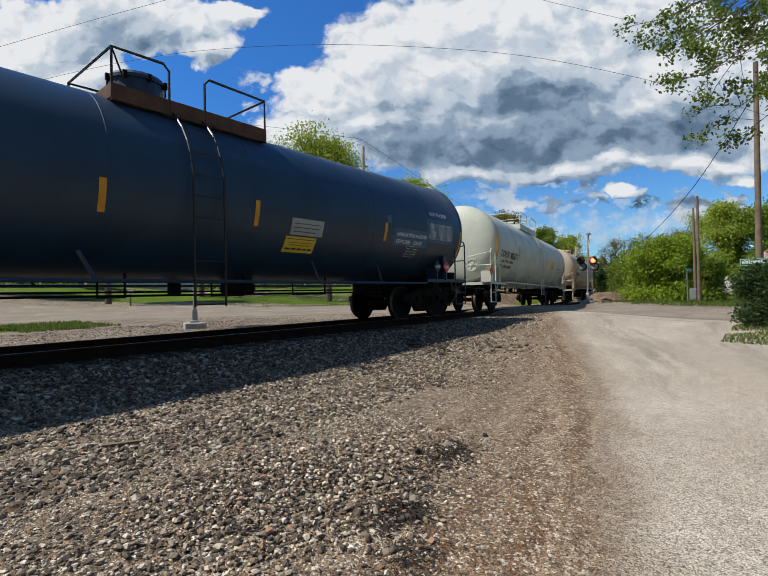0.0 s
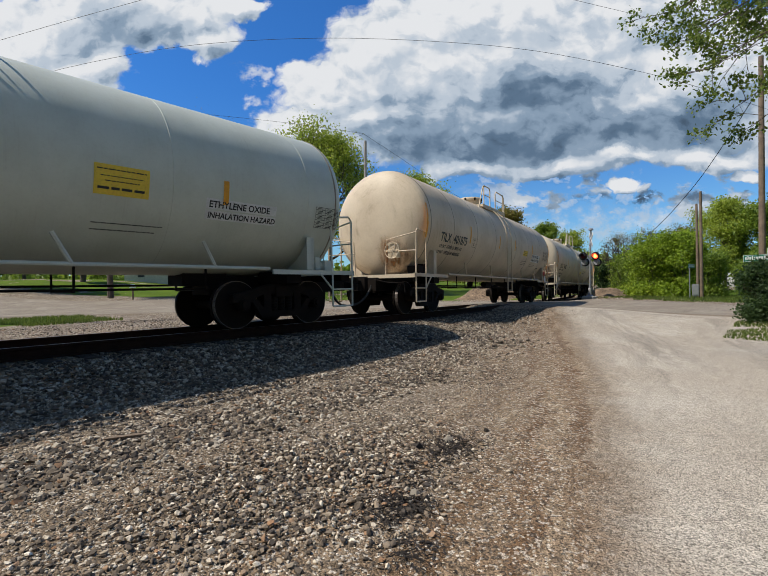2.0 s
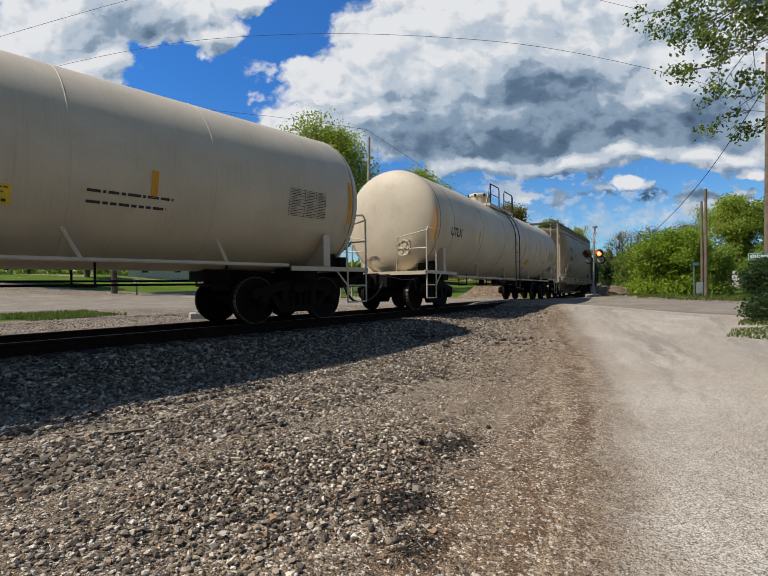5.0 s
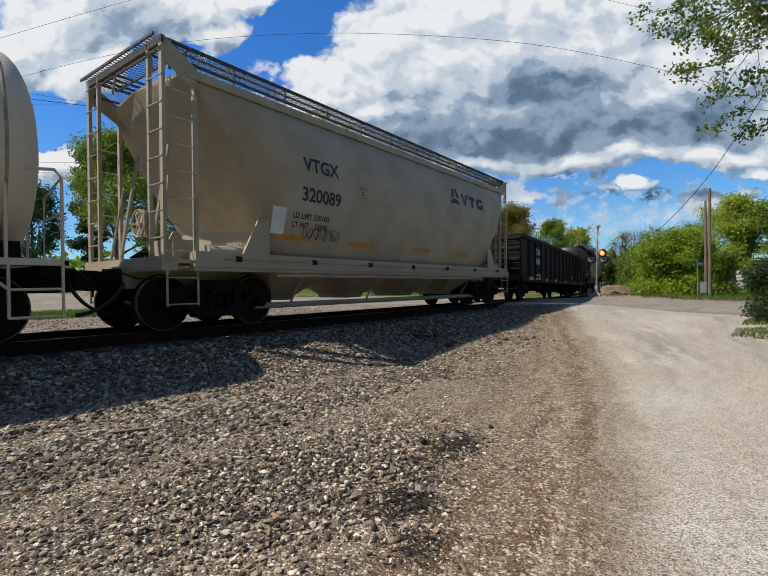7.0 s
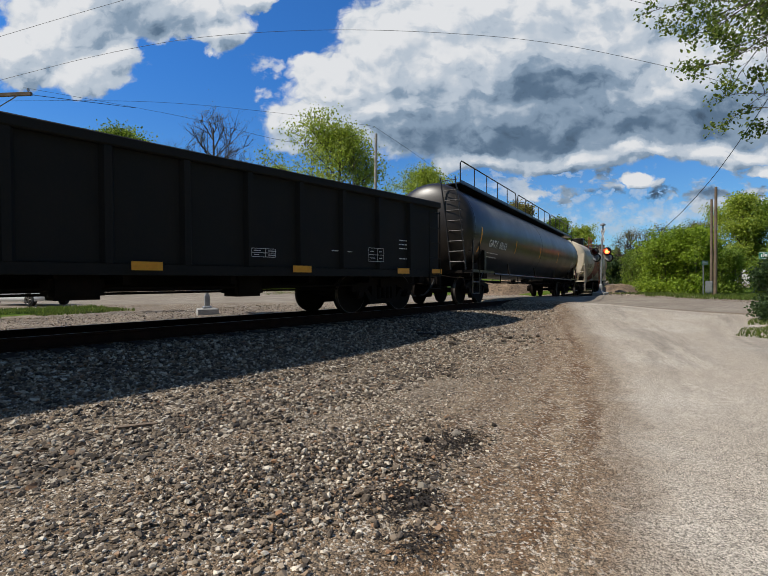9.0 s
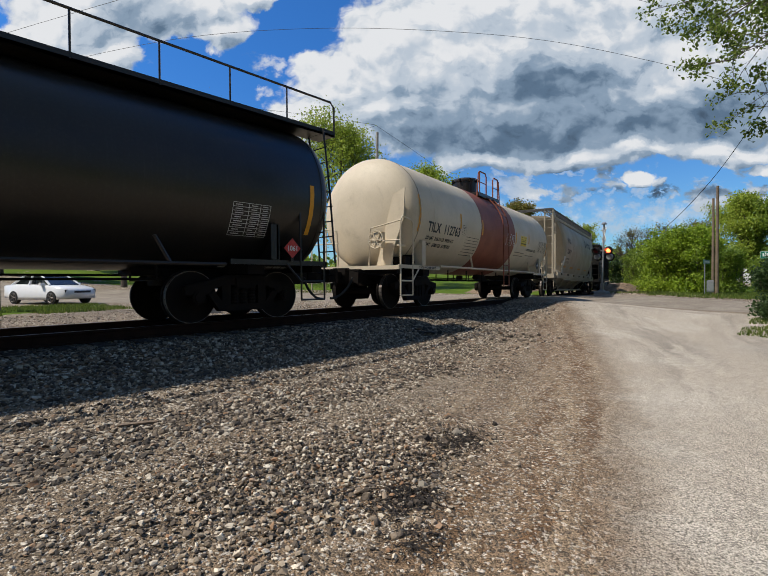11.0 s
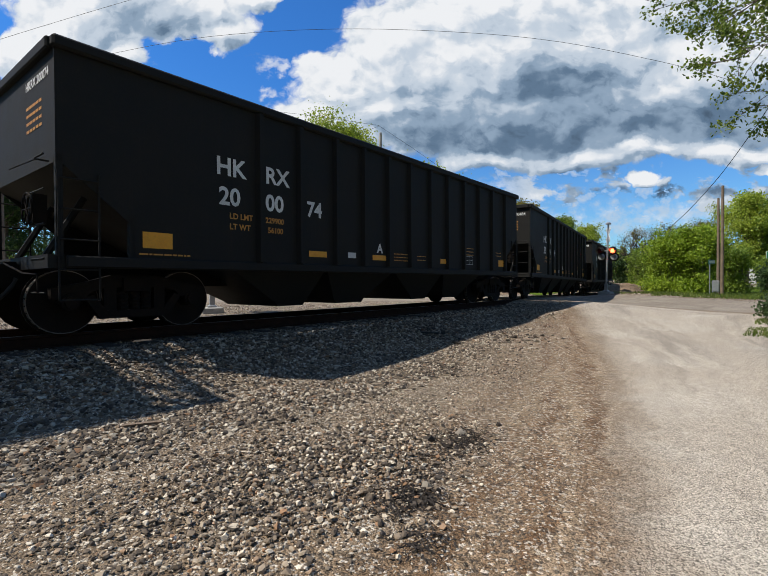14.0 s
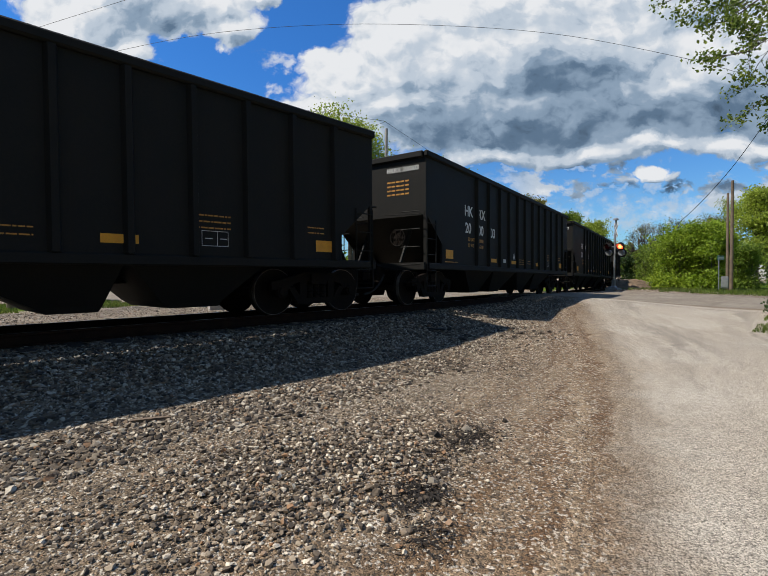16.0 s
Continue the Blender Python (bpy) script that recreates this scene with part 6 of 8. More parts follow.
def coal_hopper(left, right, numbers, label):
    c = car("coal_hopper", left, right, label, "open hopper", (right - left) / 2 - 2.0)
    mid, half = (left + right) / 2, (right - left) / 2
    a, b = -half + 0.82, half - 0.82
    W = 1.52
    z0, z1 = 1.03, 3.80
    pts = [(a, z1), (b, z1), (b, 2.35), (b - 0.95, 1.55), (b - 0.95, z0), (a + 0.95, z0), (a + 0.95, 1.55), (a, 2.35)]
    for s in (1, -1):
        bm = bmesh.new()
        plate(bm, pts, "x", *sorted((s * W, s * (W - 0.03))))
        part("side_sheet", bm, COAL, c, "black ribbed steel side")
        slab("top_chord", c, s * (W - 0.05), s * (W + 0.08), a - 0.04, b + 0.04, z1 - 0.04, z1 + 0.12, bevel=0.03)
        slab("side_sill", c, s * (W - 0.06), s * (W + 0.05), a + 0.1, b - 0.1, z0 - 0.10, z0 + 0.06, bevel=0.02)
    for e, way in ((a, 1), (b, -1)):
        slab("end_sheet", c, -W + 0.031, W - 0.031, e, e + way * 0.03, 2.3, z1)
        slab("end_chord", c, -W + 0.06, W - 0.06, e - 0.08, e + 0.06, z1 - 0.04, z1 + 0.115, bevel=0.02)
        bm = bmesh.new()
        w = W - 0.032
        loft(bm, [[(-w, e + way * 0.03, 2.34), (w, e + way * 0.03, 2.34), (w, e + way * 0.03, 2.30), (-w, e + way * 0.03, 2.30)], [(-w, e + way * 2.9, 1.0), (w, e + way * 2.9, 1.0), (w, e + way * 2.9, 0.96), (-w, e + way * 2.9, 0.96)]])
        part("slope_sheet", bm, COAL, c, "sloped end floor")
    # side posts, in the spacing of the lettered panels
    ys = [177.0, 177.95, 178.95, 179.85, 180.75, 181.65, 182.6, 183.5, 184.45, 185.4, 186.35, 187.35]
    for y in ys:
        rib(c, y - 181.15, W + 0.09, z0 + 0.065, z1 - 0.045, 0.085, 0.09)
    # discharge pockets
    for yc, lowside in ((-3.55, 1), (-1.15, -1), (1.15, 1), (3.55, -1)):
        bm = bmesh.new()
        loft(bm, [[(-1.4, yc - 1.2, z0), (1.4, yc - 1.2, z0), (1.4, yc + 1.2, z0), (-1.4, yc + 1.2, z0)],
                  [(-0.95, yc - 0.2 + lowside * 0.35, 0.34), (0.95, yc - 0.2 + lowside * 0.35, 0.34), (0.95, yc + 0.75 + lowside * 0.25, 0.34), (-0.95, yc + 0.75 + lowside * 0.25, 0.34)],
                  [(-0.9, yc - 0.05 + lowside * 0.35, 0.24), (0.9, yc - 0.05 + lowside * 0.35, 0.24), (0.9, yc + 0.7 + lowside * 0.25, 0.24), (-0.9, yc + 0.7 + lowside * 0.25, 0.24)]])
        part("discharge_pocket", bm, COAL, c)
    bm = bmesh.new()
    box(bm, -0.3, 0.3, -half + 0.4, half - 0.4, 0.66, 1.0)
    part("centre_sill", bm, IRON, c)
    for e, way in ((a, 1), (b, -1)):
        bm = bmesh.new()
        box(bm, -W, W, *sorted((e - way * 0.1, e + way * 0.12)), 0.92, 1.1)
        for s in (1, -1):
            box(bm, *sorted((s * W, s * (W - 0.07))), *sorted((e, e + way * 0.08)), 1.1, 2.4)
            box(bm, *sorted((s * W, s * (W - 0.07))), *sorted((e + way * 0.9, e + way * 0.98)), 1.0, 1.7)
            box(bm, *sorted((s * W, s * (W - 0.05))), *sorted((e, e + way * 1.0)), 1.0, 1.08)
            pipe(bm, [(s * 0.7, e + way * 0.1, 1.1), (s * 0.7, e + way * 0.6, 2.0)], 0.05, 6)
        part("end_frame", bm, COAL, c)
        for s in (1, -1):
            bm = bmesh.new()
            x = s * (W + 0.02)
            for k in range(5):
                pipe(bm, [(x, e + way * 0.02, 0.5 + 0.4 * k), (x, e + way * 0.5, 0.5 + 0.4 * k)], 0.013, 5)
                pipe(bm, [(s * 0.85, e - way * 0.1, 0.6 + 0.45 * k), (s * 1.4, e - way * 0.1, 0.6 + 0.45 * k)], 0.013, 5)
            pipe(bm, [(x, e + way * 0.5, 0.5), (x, e + way * 0.5, 2.2)], 0.015, 5)
            pipe(bm, [(x, e + way * 0.02, 0.5), (x, e + way * 0.02, 2.2)], 0.015, 5)
            pipe(bm, [(s * 1.45, e - way * 0.05, 2.3), (s * 1.45, e - way * 0.2, 2.3), (s * 0.3, e - way * 0.2, 2.35)], 0.013, 5)
            part("corner_ladder", bm, COAL, c)
    # end sheet notice
    bm = bmesh.new()
    place = lambda x, z: Vector((x, a - 0.006, z))
    for k in range(4):
        for j in range(5):
            q = [bm.verts.new(place(0.35 + 0.14 * j, 3.2 - 0.11 * k)), bm.verts.new(place(0.46 + 0.14 * j, 3.2 - 0.11 * k)), bm.verts.new(place(0.46 + 0.14 * j, 3.24 - 0.11 * k)), bm.verts.new(place(0.35 + 0.14 * j, 3.24 - 0.11 * k))]
            bm.faces.new(q)
    part("end_lettering", bm, OCHRE, c)
    lettering("lettering", "HKRX " + "".join(numbers), 0.165, CHALK, c, lambda u, v: Vector((0.34 + u, a - 0.008, 3.47 + v)))
    o = left - 173.05
    at = flat_place(W + 0.012, mid)
    for text, y, z in (("HK", 176.15, 2.55), ("RX", 177.15, 2.55), (numbers[0], 176.2, 2.05), (numbers[1], 177.15, 2.05), (numbers[2], 178.15, 2.05)):
        lettering("lettering", text, 0.42, CHALK, c, lambda u, v, y=y, z=z: at(o + y + u, z + v))
    for text, y, z in (("LD LMT", 176.4, 1.82), ("LT WT", 176.4, 1.64), ("229900", 177.15, 1.82), ("56100", 177.2, 1.64)):
        lettering("lettering", text, 0.14, OCHRE, c, lambda u, v, y=y, z=z: at(o + y + u, z + v))
    for y, w, h in ((174.95, 0.45, 0.24), (178.2, 0.5, 0.12), (180.18, 0.5, 0.12), (183.15, 0.5, 0.13), (186.9, 0.5, 0.22)):
        bm = bmesh.new()
        sheet(bm, at, o + y, o + y + w, 1.24, 1.24 + h, 1)
        part("reflective_strip", bm, YELLOW, c)
    bm = bmesh.new()
    sheet(bm, at, o + 179.35, o + 179.6, 1.26, 1.38, 1)
    part("paper_card", bm, CHALK, c)
    data_table(c, at, o + 184.6, o + 185.05, 1.26, 1.5, CHALK, 1, 2)
    bars(c, at, [(o + 174.9, 0.8, 1.15, 0.05), (o + 181.0, 0.6, 1.42, 0.04), (o + 181.0, 0.6, 1.34, 0.04), (o + 181.0, 0.6, 1.26, 0.04), (o + 182.0, 0.4, 1.4, 0.04), (o + 182.0, 0.4, 1.3, 0.04), (o + 184.5, 0.6, 1.75, 0.05), (o + 184.5, 0.6, 1.65, 0.05), (o + 184.5, 0.6, 1.55, 0.05), (o + 186.7, 0.4, 1.7, 0.05), (o + 186.7, 0.4, 1.6, 0.05)], OCHRE)
    lettering("lettering", "A", 0.3, CHALK, c, lambda u, v: at(o + 180.35 + u, 1.42 + v))
    for y in (-half + 2.0, half - 2.0):
        truck(c, y)
    hand_brake(c, a - 0.12, IRON)
    coupler(c, -half + 0.05, 1)
    coupler(c, half - 0.05, -1)


make_tanks()
covered_hopper(87.3, 102.3, "taupe covered hopper with grating roof walks and black lettering", "320089", 1)
gondola(102.2, 121.1, "black open gondola car with ribbed sides")
covered_hopper(157.85, 172.85, "taupe covered hopper with a painted company mark", "320079", 0)
for i, (n, lab) in enumerate(((("20", "00", "74"), "black ribbed coal hopper car with white numbers"), (("20", "04", "84"), "black ribbed coal hopper car following the first"), (("20", "00", "03"), "black ribbed coal hopper car with yellow reflectors"), (("20", "01", "22"), "black ribbed coal hopper car far down the train"), (("20", "01", "37"), "black ribbed coal hopper car near the train's end"), (("20", "00", "91"), "black ribbed coal hopper car past the bend"), (("20", "01", "58"), "black ribbed coal hopper car behind the trees"))):
    coal_hopper(173.05 + 16.25 * i, 189.3 + 16.25 * i, n, lab)


# ---- paving, verges and loose stone ----
lay("road", ROAD_L, ROAD_R, 90, 24, LAND, 0.016, "pale worn chip-seal road", 0.0)
STREET_N = [(40, 10.0), (20, 15.0), (6.0, 18.2), (-0.6, 19.2), (-4.0, 19.6), (-9.2, 19.4), (-12.6, 19.0), (-17.5, 17.4), (-22.0, 14.0), (-25.6, 9.6), (-29.0, 4.2), (-36.5, -6.0), (-70.0, -40.0)]
STREET_F = [(44, 16.0), (22, 21.5), (6.0, 25.6), (-0.9, 26.9), (-4.3, 28.6), (-9.3, 29.3), (-13.5, 29.8), (-20.0, 28.8), (-29.0, 26.6), (-34.0, 20.8), (-40.0, 13.7), (-52.0, 4.0), (-86.0, -30.0)]
lay("street", STREET_N, STREET_F, 150, 26, STREET, 0.024, "grey worn street that crosses the track", 0.2)
lay("lawn", [(-95, -42), (-53.5, 4.8), (-41, 14.6), (-35, 21.8), (-29.6, 27.6), (-20, 30), (-15.5, 34)], [(-260, -20), (-200, 40), (-160, 90), (-120, 120), (-80, 140), (-50, 120), (-24, 80)], 60, 30, LAWN, 0.02, "mown green lawn", 0.3)
lay("lawn_east", [(-6.3, 32.0), (-5.6, 30.2), (-2.0, 28.4), (6.2, 26.4), (22, 22.2), (44, 16.8)], [(-6.0, 90), (0, 90), (10, 90), (30, 80), (60, 60), (90, 40)], 50, 24, LAWN, 0.02, "rough green grass beyond the street", 0.3)
lay("verge", [(6.2, -14), (5.2, -5), (3.8, 2.1), (3.2, 5.0), (2.3, 9.0), (1.2, 11.5), (0.1, 12.6), (-0.9, 14.6), (-1.2, 16.6)], [(60, -14), (60, -5), (60, 0), (60, 4), (50, 6), (40, 7), (30, 9), (20, 12), (8, 16.6)], 50, 20, LAWN, 0.02, "grass verge beside the road", 0.25)
lay("grass_strip", [(-20.4, -30), (-20.2, -8), (-20.4, 0.0), (-21.2, 3.6), (-23.2, 7.4)], [(-38, -30), (-30, -8), (-27.2, 0.0), (-25.8, 4.0), (-24.6, 7.4)], 40, 12, LAWN, 0.02, "strip of rough grass between track and street", 0.25)


def blades(name, spots, label, material, seed):
    """Many thin grass blades: plan box, count, height."""
    rnd = np.random.RandomState(seed)
    verts, faces = [], []
    for (x0, x1, y0, y1), n, h in spots:
        xs, ys = rnd.uniform(x0, x1, n), rnd.uniform(y0, y1, n)
        for x, y in zip(xs, ys):
            if noise.noise((x * 0.7, y * 0.7, 3.0)) < -0.25:
                continue
            z = ground_z(x, y)
            a, w, k = rnd.uniform(0, 6.28), 0.012 + 0.01 * rnd.rand(), h * rnd.uniform(0.5, 1.25)
            dx, dy = math.cos(a) * w, math.sin(a) * w
            lx, ly = rnd.uniform(-0.4, 0.4, 2) * k
            i = len(verts)
            verts += [(x - dx, y - dy, z), (x + dx, y + dy, z), (x + lx * 0.4 + dx * 0.6, y + ly * 0.4 + dy * 0.6, z + k * 0.6), (x + lx, y + ly, z + k)]
            faces += [(i, i + 1, i + 2), (i, i + 2, i + 3)]
    me = bpy.data.meshes.new(name)
    me.from_pydata(verts, [], faces)
    me.materials.append(material)
    return tagged(new(name, me), label, "grass", kind="stuff")


blades("grass", [((-26.2, -20.5, -6, 7.4), 12000, 0.13), ((-1.3, 1.8, 13.2, 17.2), 6000, 0.07), ((-7.0, 4.0, 29.2, 40), 11000, 0.15), ((-45, -30, 20, 40), 9000, 0.12), ((-12.5, -6.5, 31, 36), 2500, 0.16), ((1.5, 4.5, 7.0, 12.0), 1500, 0.12)], "uneven tufts of green spring grass", GRASS, 5)


def scatter(name, spots, label, seed, sink=0.35, material=STONE, fine=False):
    """Broken stone: one angular lump per place."""
    rnd = np.random.RandomState(seed)
    g = (1 + 5 ** 0.5) / 2
    lump = np.array([(-1, g, 0), (1, g, 0), (-1, -g, 0), (1, -g, 0), (0, -1, g), (0, 1, g), (0, -1, -g), (0, 1, -g), (g, 0, -1), (g, 0, 1), (-g, 0, -1), (-g, 0, 1)]) / math.hypot(1, g)
    tris = np.array([(0, 11, 5), (0, 5, 1), (0, 1, 7), (0, 7, 10), (0, 10, 11), (1, 5, 9), (5, 11, 4), (11, 10, 2), (10, 7, 6), (7, 1, 8), (3, 9, 4), (3, 4, 2), (3, 2, 6), (3, 6, 8), (3, 8, 9), (4, 9, 5), (2, 4, 11), (6, 2, 10), (8, 6, 7), (9, 8, 1)])
    if fine:
        lump = np.array([(1, 0, 0), (-1, 0, 0), (0, 1, 0), (0, -1, 0), (0, 0, 1), (0, 0, -1)], float)
        tris = np.array([(0, 2, 4), (2, 1, 4), (1, 3, 4), (3, 0, 4), (2, 0, 5), (1, 2, 5), (3, 1, 5), (0, 3, 5)])
    corners = len(lump)
    allv, count = [], 0
    for inside, n, lo, hi in spots:
        x0, x1, y0, y1 = inside[0]
        got = 0
        for _ in range(n):
            x, y = rnd.uniform(x0, x1), rnd.uniform(y0, y1)
            if not inside[1](x, y, rnd.rand()):
                continue
            s = lo + (hi - lo) * rnd.rand() ** 2.2
            v = (lump * rnd.uniform(0.55, 1.2, (corners, 1)) + rnd.uniform(-0.22, 0.22, (corners, 3))) * (1.12 * s * np.array([1.0, rnd.uniform(0.6, 0.95), rnd.uniform(0.4, 0.75)])) * 0.5
            a, b, c = rnd.uniform(0, 6.28), rnd.normal() * 0.25, rnd.normal() * 0.25
            ca, sa, cb, sb, cc, sc = math.cos(a), math.sin(a), math.cos(b), math.sin(b), math.cos(c), math.sin(c)
            turn = np.array([[ca, -sa, 0], [sa, ca, 0], [0, 0, 1]]) @ np.array([[cb, 0, sb], [0, 1, 0], [-sb, 0, cb]]) @ np.array([[1, 0, 0], [0, cc, -sc], [0, sc, cc]])
            v = v @ turn.T + (x, y, ground_z(x, y) + s * 0.5 * (0.55 - sink) + inside[2](x, y, rnd.rand()))
            allv.append(v)
            count += 1
    verts = np.concatenate(allv)
    faces = (tris[None] + corners * np.arange(count)[:, None, None]).reshape(-1, 3)
    me = bpy.data.meshes.new(name)
    me.vertices.add(len(verts))
    me.vertices.foreach_set("co", verts.ravel())
    me.loops.add(faces.size)
    me.loops.foreach_set("vertex_index", faces.ravel())
    me.polygons.add(len(faces))
    me.polygons.foreach_set("loop_start", np.arange(0, faces.size, 3))
    me.polygons.foreach_set("use_smooth", np.zeros(len(faces), dtype=bool))
    me.update(calc_edges=True)
    me.materials.append(material)
    return tagged(new(name, me), label, "gravel", kind="stuff")


def flat_lift(x, y, k):
    return 0.0


def heap_lift(x, y, k):
    return 0.05 * k * math.exp(-(((x + 2.9) / 0.8) ** 2 + ((y - 2.2) / 1.2) ** 2))


def clear_of_rail(x, y):
    d = x - track_x(y)
    return abs(abs(d) - 0.7535) > 0.10


def shoulder(x, y, k):
    """Where ballast thins out towards the road."""
    edge = -4.4 - 0.20 * max(y - 3.0, 0) + 0.45 * noise.noise((x * 0.8, y * 0.8, 1.0))
    return clear_of_rail(x, y) and k < 1.0 - 0.9 * soft_step(x, edge, edge + 0.9)


def loose(x, y, k):
    """Thinner cover over the dirt, in drifts."""
    d = noise.noise((x * 0.9, y * 0.9, 5.0)) + 0.45 * noise.noise((x * 2.3, y * 2.3, 9.0))
    reach = 1 - soft_step(x, -2.9 - 0.33 * max(y - 2.0, 0), -1.6 - 0.33 * max(y - 2.0, 0))
    return k < (0.5 + 0.75 * d) * reach * 0.85


def heap(x, y, k):
    return k < math.exp(-(((x + 2.75) / 0.75) ** 2 + ((y - 2.1) / 1.25) ** 2)) * 1.1


def crumbs(x, y, k):
    d = 0.5 + 0.6 * noise.noise((x * 1.3, y * 1.3, 15.0))
    return k < d * (1 - soft_step(side_of(ROAD_L, x, y), -0.9, 0.9))


scatter("ballast", [(((-7.2, -3.9, -1.0, 10.0), shoulder, flat_lift), 26000, 0.033, 0.080)], "crushed grey railway ballast sloping from the track", 11, 0.35, SHOULDER)
scatter("ballast", [(((-9.3, -5.0, 10.0, 17.5), shoulder, flat_lift), 9000, 0.04, 0.09),
                    (((-13.5, -9.8, 0.0, 17.0), lambda x, y, k: x - track_x(y) < -1.2 and k < 0.9, flat_lift), 6000, 0.05, 0.10), (((-20.0, -12.8, 1.0, 14.0), lambda x, y, k: k < 0.55, flat_lift), 7000, 0.04, 0.09)],
        "crushed grey railway ballast beside and beyond the crossing", 18, 0.35, SHOULDER, fine=True)
# stones between the ties carry the train's shade in their colour
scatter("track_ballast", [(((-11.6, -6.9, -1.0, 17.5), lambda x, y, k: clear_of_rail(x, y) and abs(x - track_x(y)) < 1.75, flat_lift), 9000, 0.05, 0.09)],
        "ballast between the ties, toned dark for shade under the train", 14, 0.35, BALLAST, fine=True)
scatter("loose_stone", [(((-5.4, -1.4, 0.3, 8.5), loose, flat_lift), 50000, 0.009, 0.041), (((-4.2, -1.6, 0.5, 4.6), heap, heap_lift), 17000, 0.016, 0.056), (((-13.0, -7.5, 30.5, 40), lambda x, y, k: k < 0.5, flat_lift), 2500, 0.05, 0.14)],
        "loose pale and dark stones strewn over dirt", 12)
scatter("pebbles", [(((-5.4, -0.3, 0.6, 7.0), crumbs, flat_lift), 58000, 0.006, 0.018)], "fine gravel scattered at the road's edge", 13, 0.1, fine=True)


def clod(x, y, k):
    near = sum(h * math.exp(-(((x - a) / p) ** 2 + ((y - b) / q) ** 2)) for a, b, p, q, h in ((-6.2, 8.2, 0.8, 0.35, 1.0), (-5.3, 9.4, 0.7, 0.5, 0.7), (-2.35, 3.4, 0.18, 0.45, 0.3), (-1.95, 2.4, 0.14, 0.2, 0.2)))
    return k < near


scatter("clods", [(((-8.0, -1.6, 1.8, 11.0), clod, flat_lift), 9000, 0.03, 0.13)], "dark clods of earth and rotted wood", 17, 0.2, BALLAST)


def litter(name, spots, label, seed):
    rnd = np.random.RandomState(seed)
    verts, faces = [], []
    for cx, cy, rx, ry, n in spots:
        for _ in range(n):
            x, y = cx + rnd.normal() * rx, cy + rnd.normal() * ry
            z = ground_z(x, y) + rnd.uniform(0.0, 0.012)
            a, l, w = rnd.uniform(0, 6.28), rnd.uniform(0.006, 0.035), rnd.uniform(0.002, 0.006)
            dx, dy, ex, ey = math.cos(a) * l, math.sin(a) * l, -math.sin(a) * w, math.cos(a) * w
            lift = rnd.uniform(0.0, 0.02)
            i = len(verts)
            verts += [(x - dx, y - dy, z), (x + dx, y + dy, z + lift), (x + ex, y + ey, z + 0.006), (x - ex, y - ey, z + 0.012)]
            faces += [(i, i + 2, i + 1), (i, i + 1, i + 3), (i, i + 3, i + 2), (i + 1, i + 2, i + 3)]
    me = bpy.data.meshes.new(name)
    me.from_pydata(verts, [], faces)
    me.materials.append(TIEWOOD)
    return tagged(new(name, me), label, "debris", kind="stuff")


litter("debris", [(-1.95, 2.35, 0.10, 0.14, 840), (-2.35, 3.5, 0.14, 0.2, 760), (-2.2, 2.9, 0.15, 0.3, 320), (-4.5, 6.1, 0.3, 0.2, 320), (-3.7, 6.6, 0.25, 0.4, 240), (-6.7, 8.4, 0.25, 0.25, 520), (-1.6, 2.0, 0.1, 0.1, 180), (-6.4, 9.3, 0.4, 0.3, 440)], "dark rotted twigs and bark crumbs", 21)


def board(name, x, y, turn, l, w, material, label):
    bm = bmesh.new()
    box(bm, -l / 2, l / 2, -w / 2, w / 2, 0.0, 0.022)
    for v in bm.verts:
        v.co.x += random.uniform(-0.03, 0.03)
        v.co.y += random.uniform(-0.01, 0.01)
    ob = part(name, bm, material)
    ob.matrix_basis = pose(x, y, ground_z(x, y) + 0.02, 4, 3, turn)
    tagged(ob, label, "board")


board("board", -4.85, 1.72, 75, 0.34, 0.05, TIMBER, "weathered splintered piece of board on ballast")
board("plank", -6.2, 8.0, 40, 0.5, 0.12, TIEWOOD, "dark broken plank lying on gravel")


# ---- signals, poles and signs ----
def ground_pose(x, y, turn=0, drop=0.0):
    return pose(x, y, ground_z(x, y) - drop, 0, 0, turn)


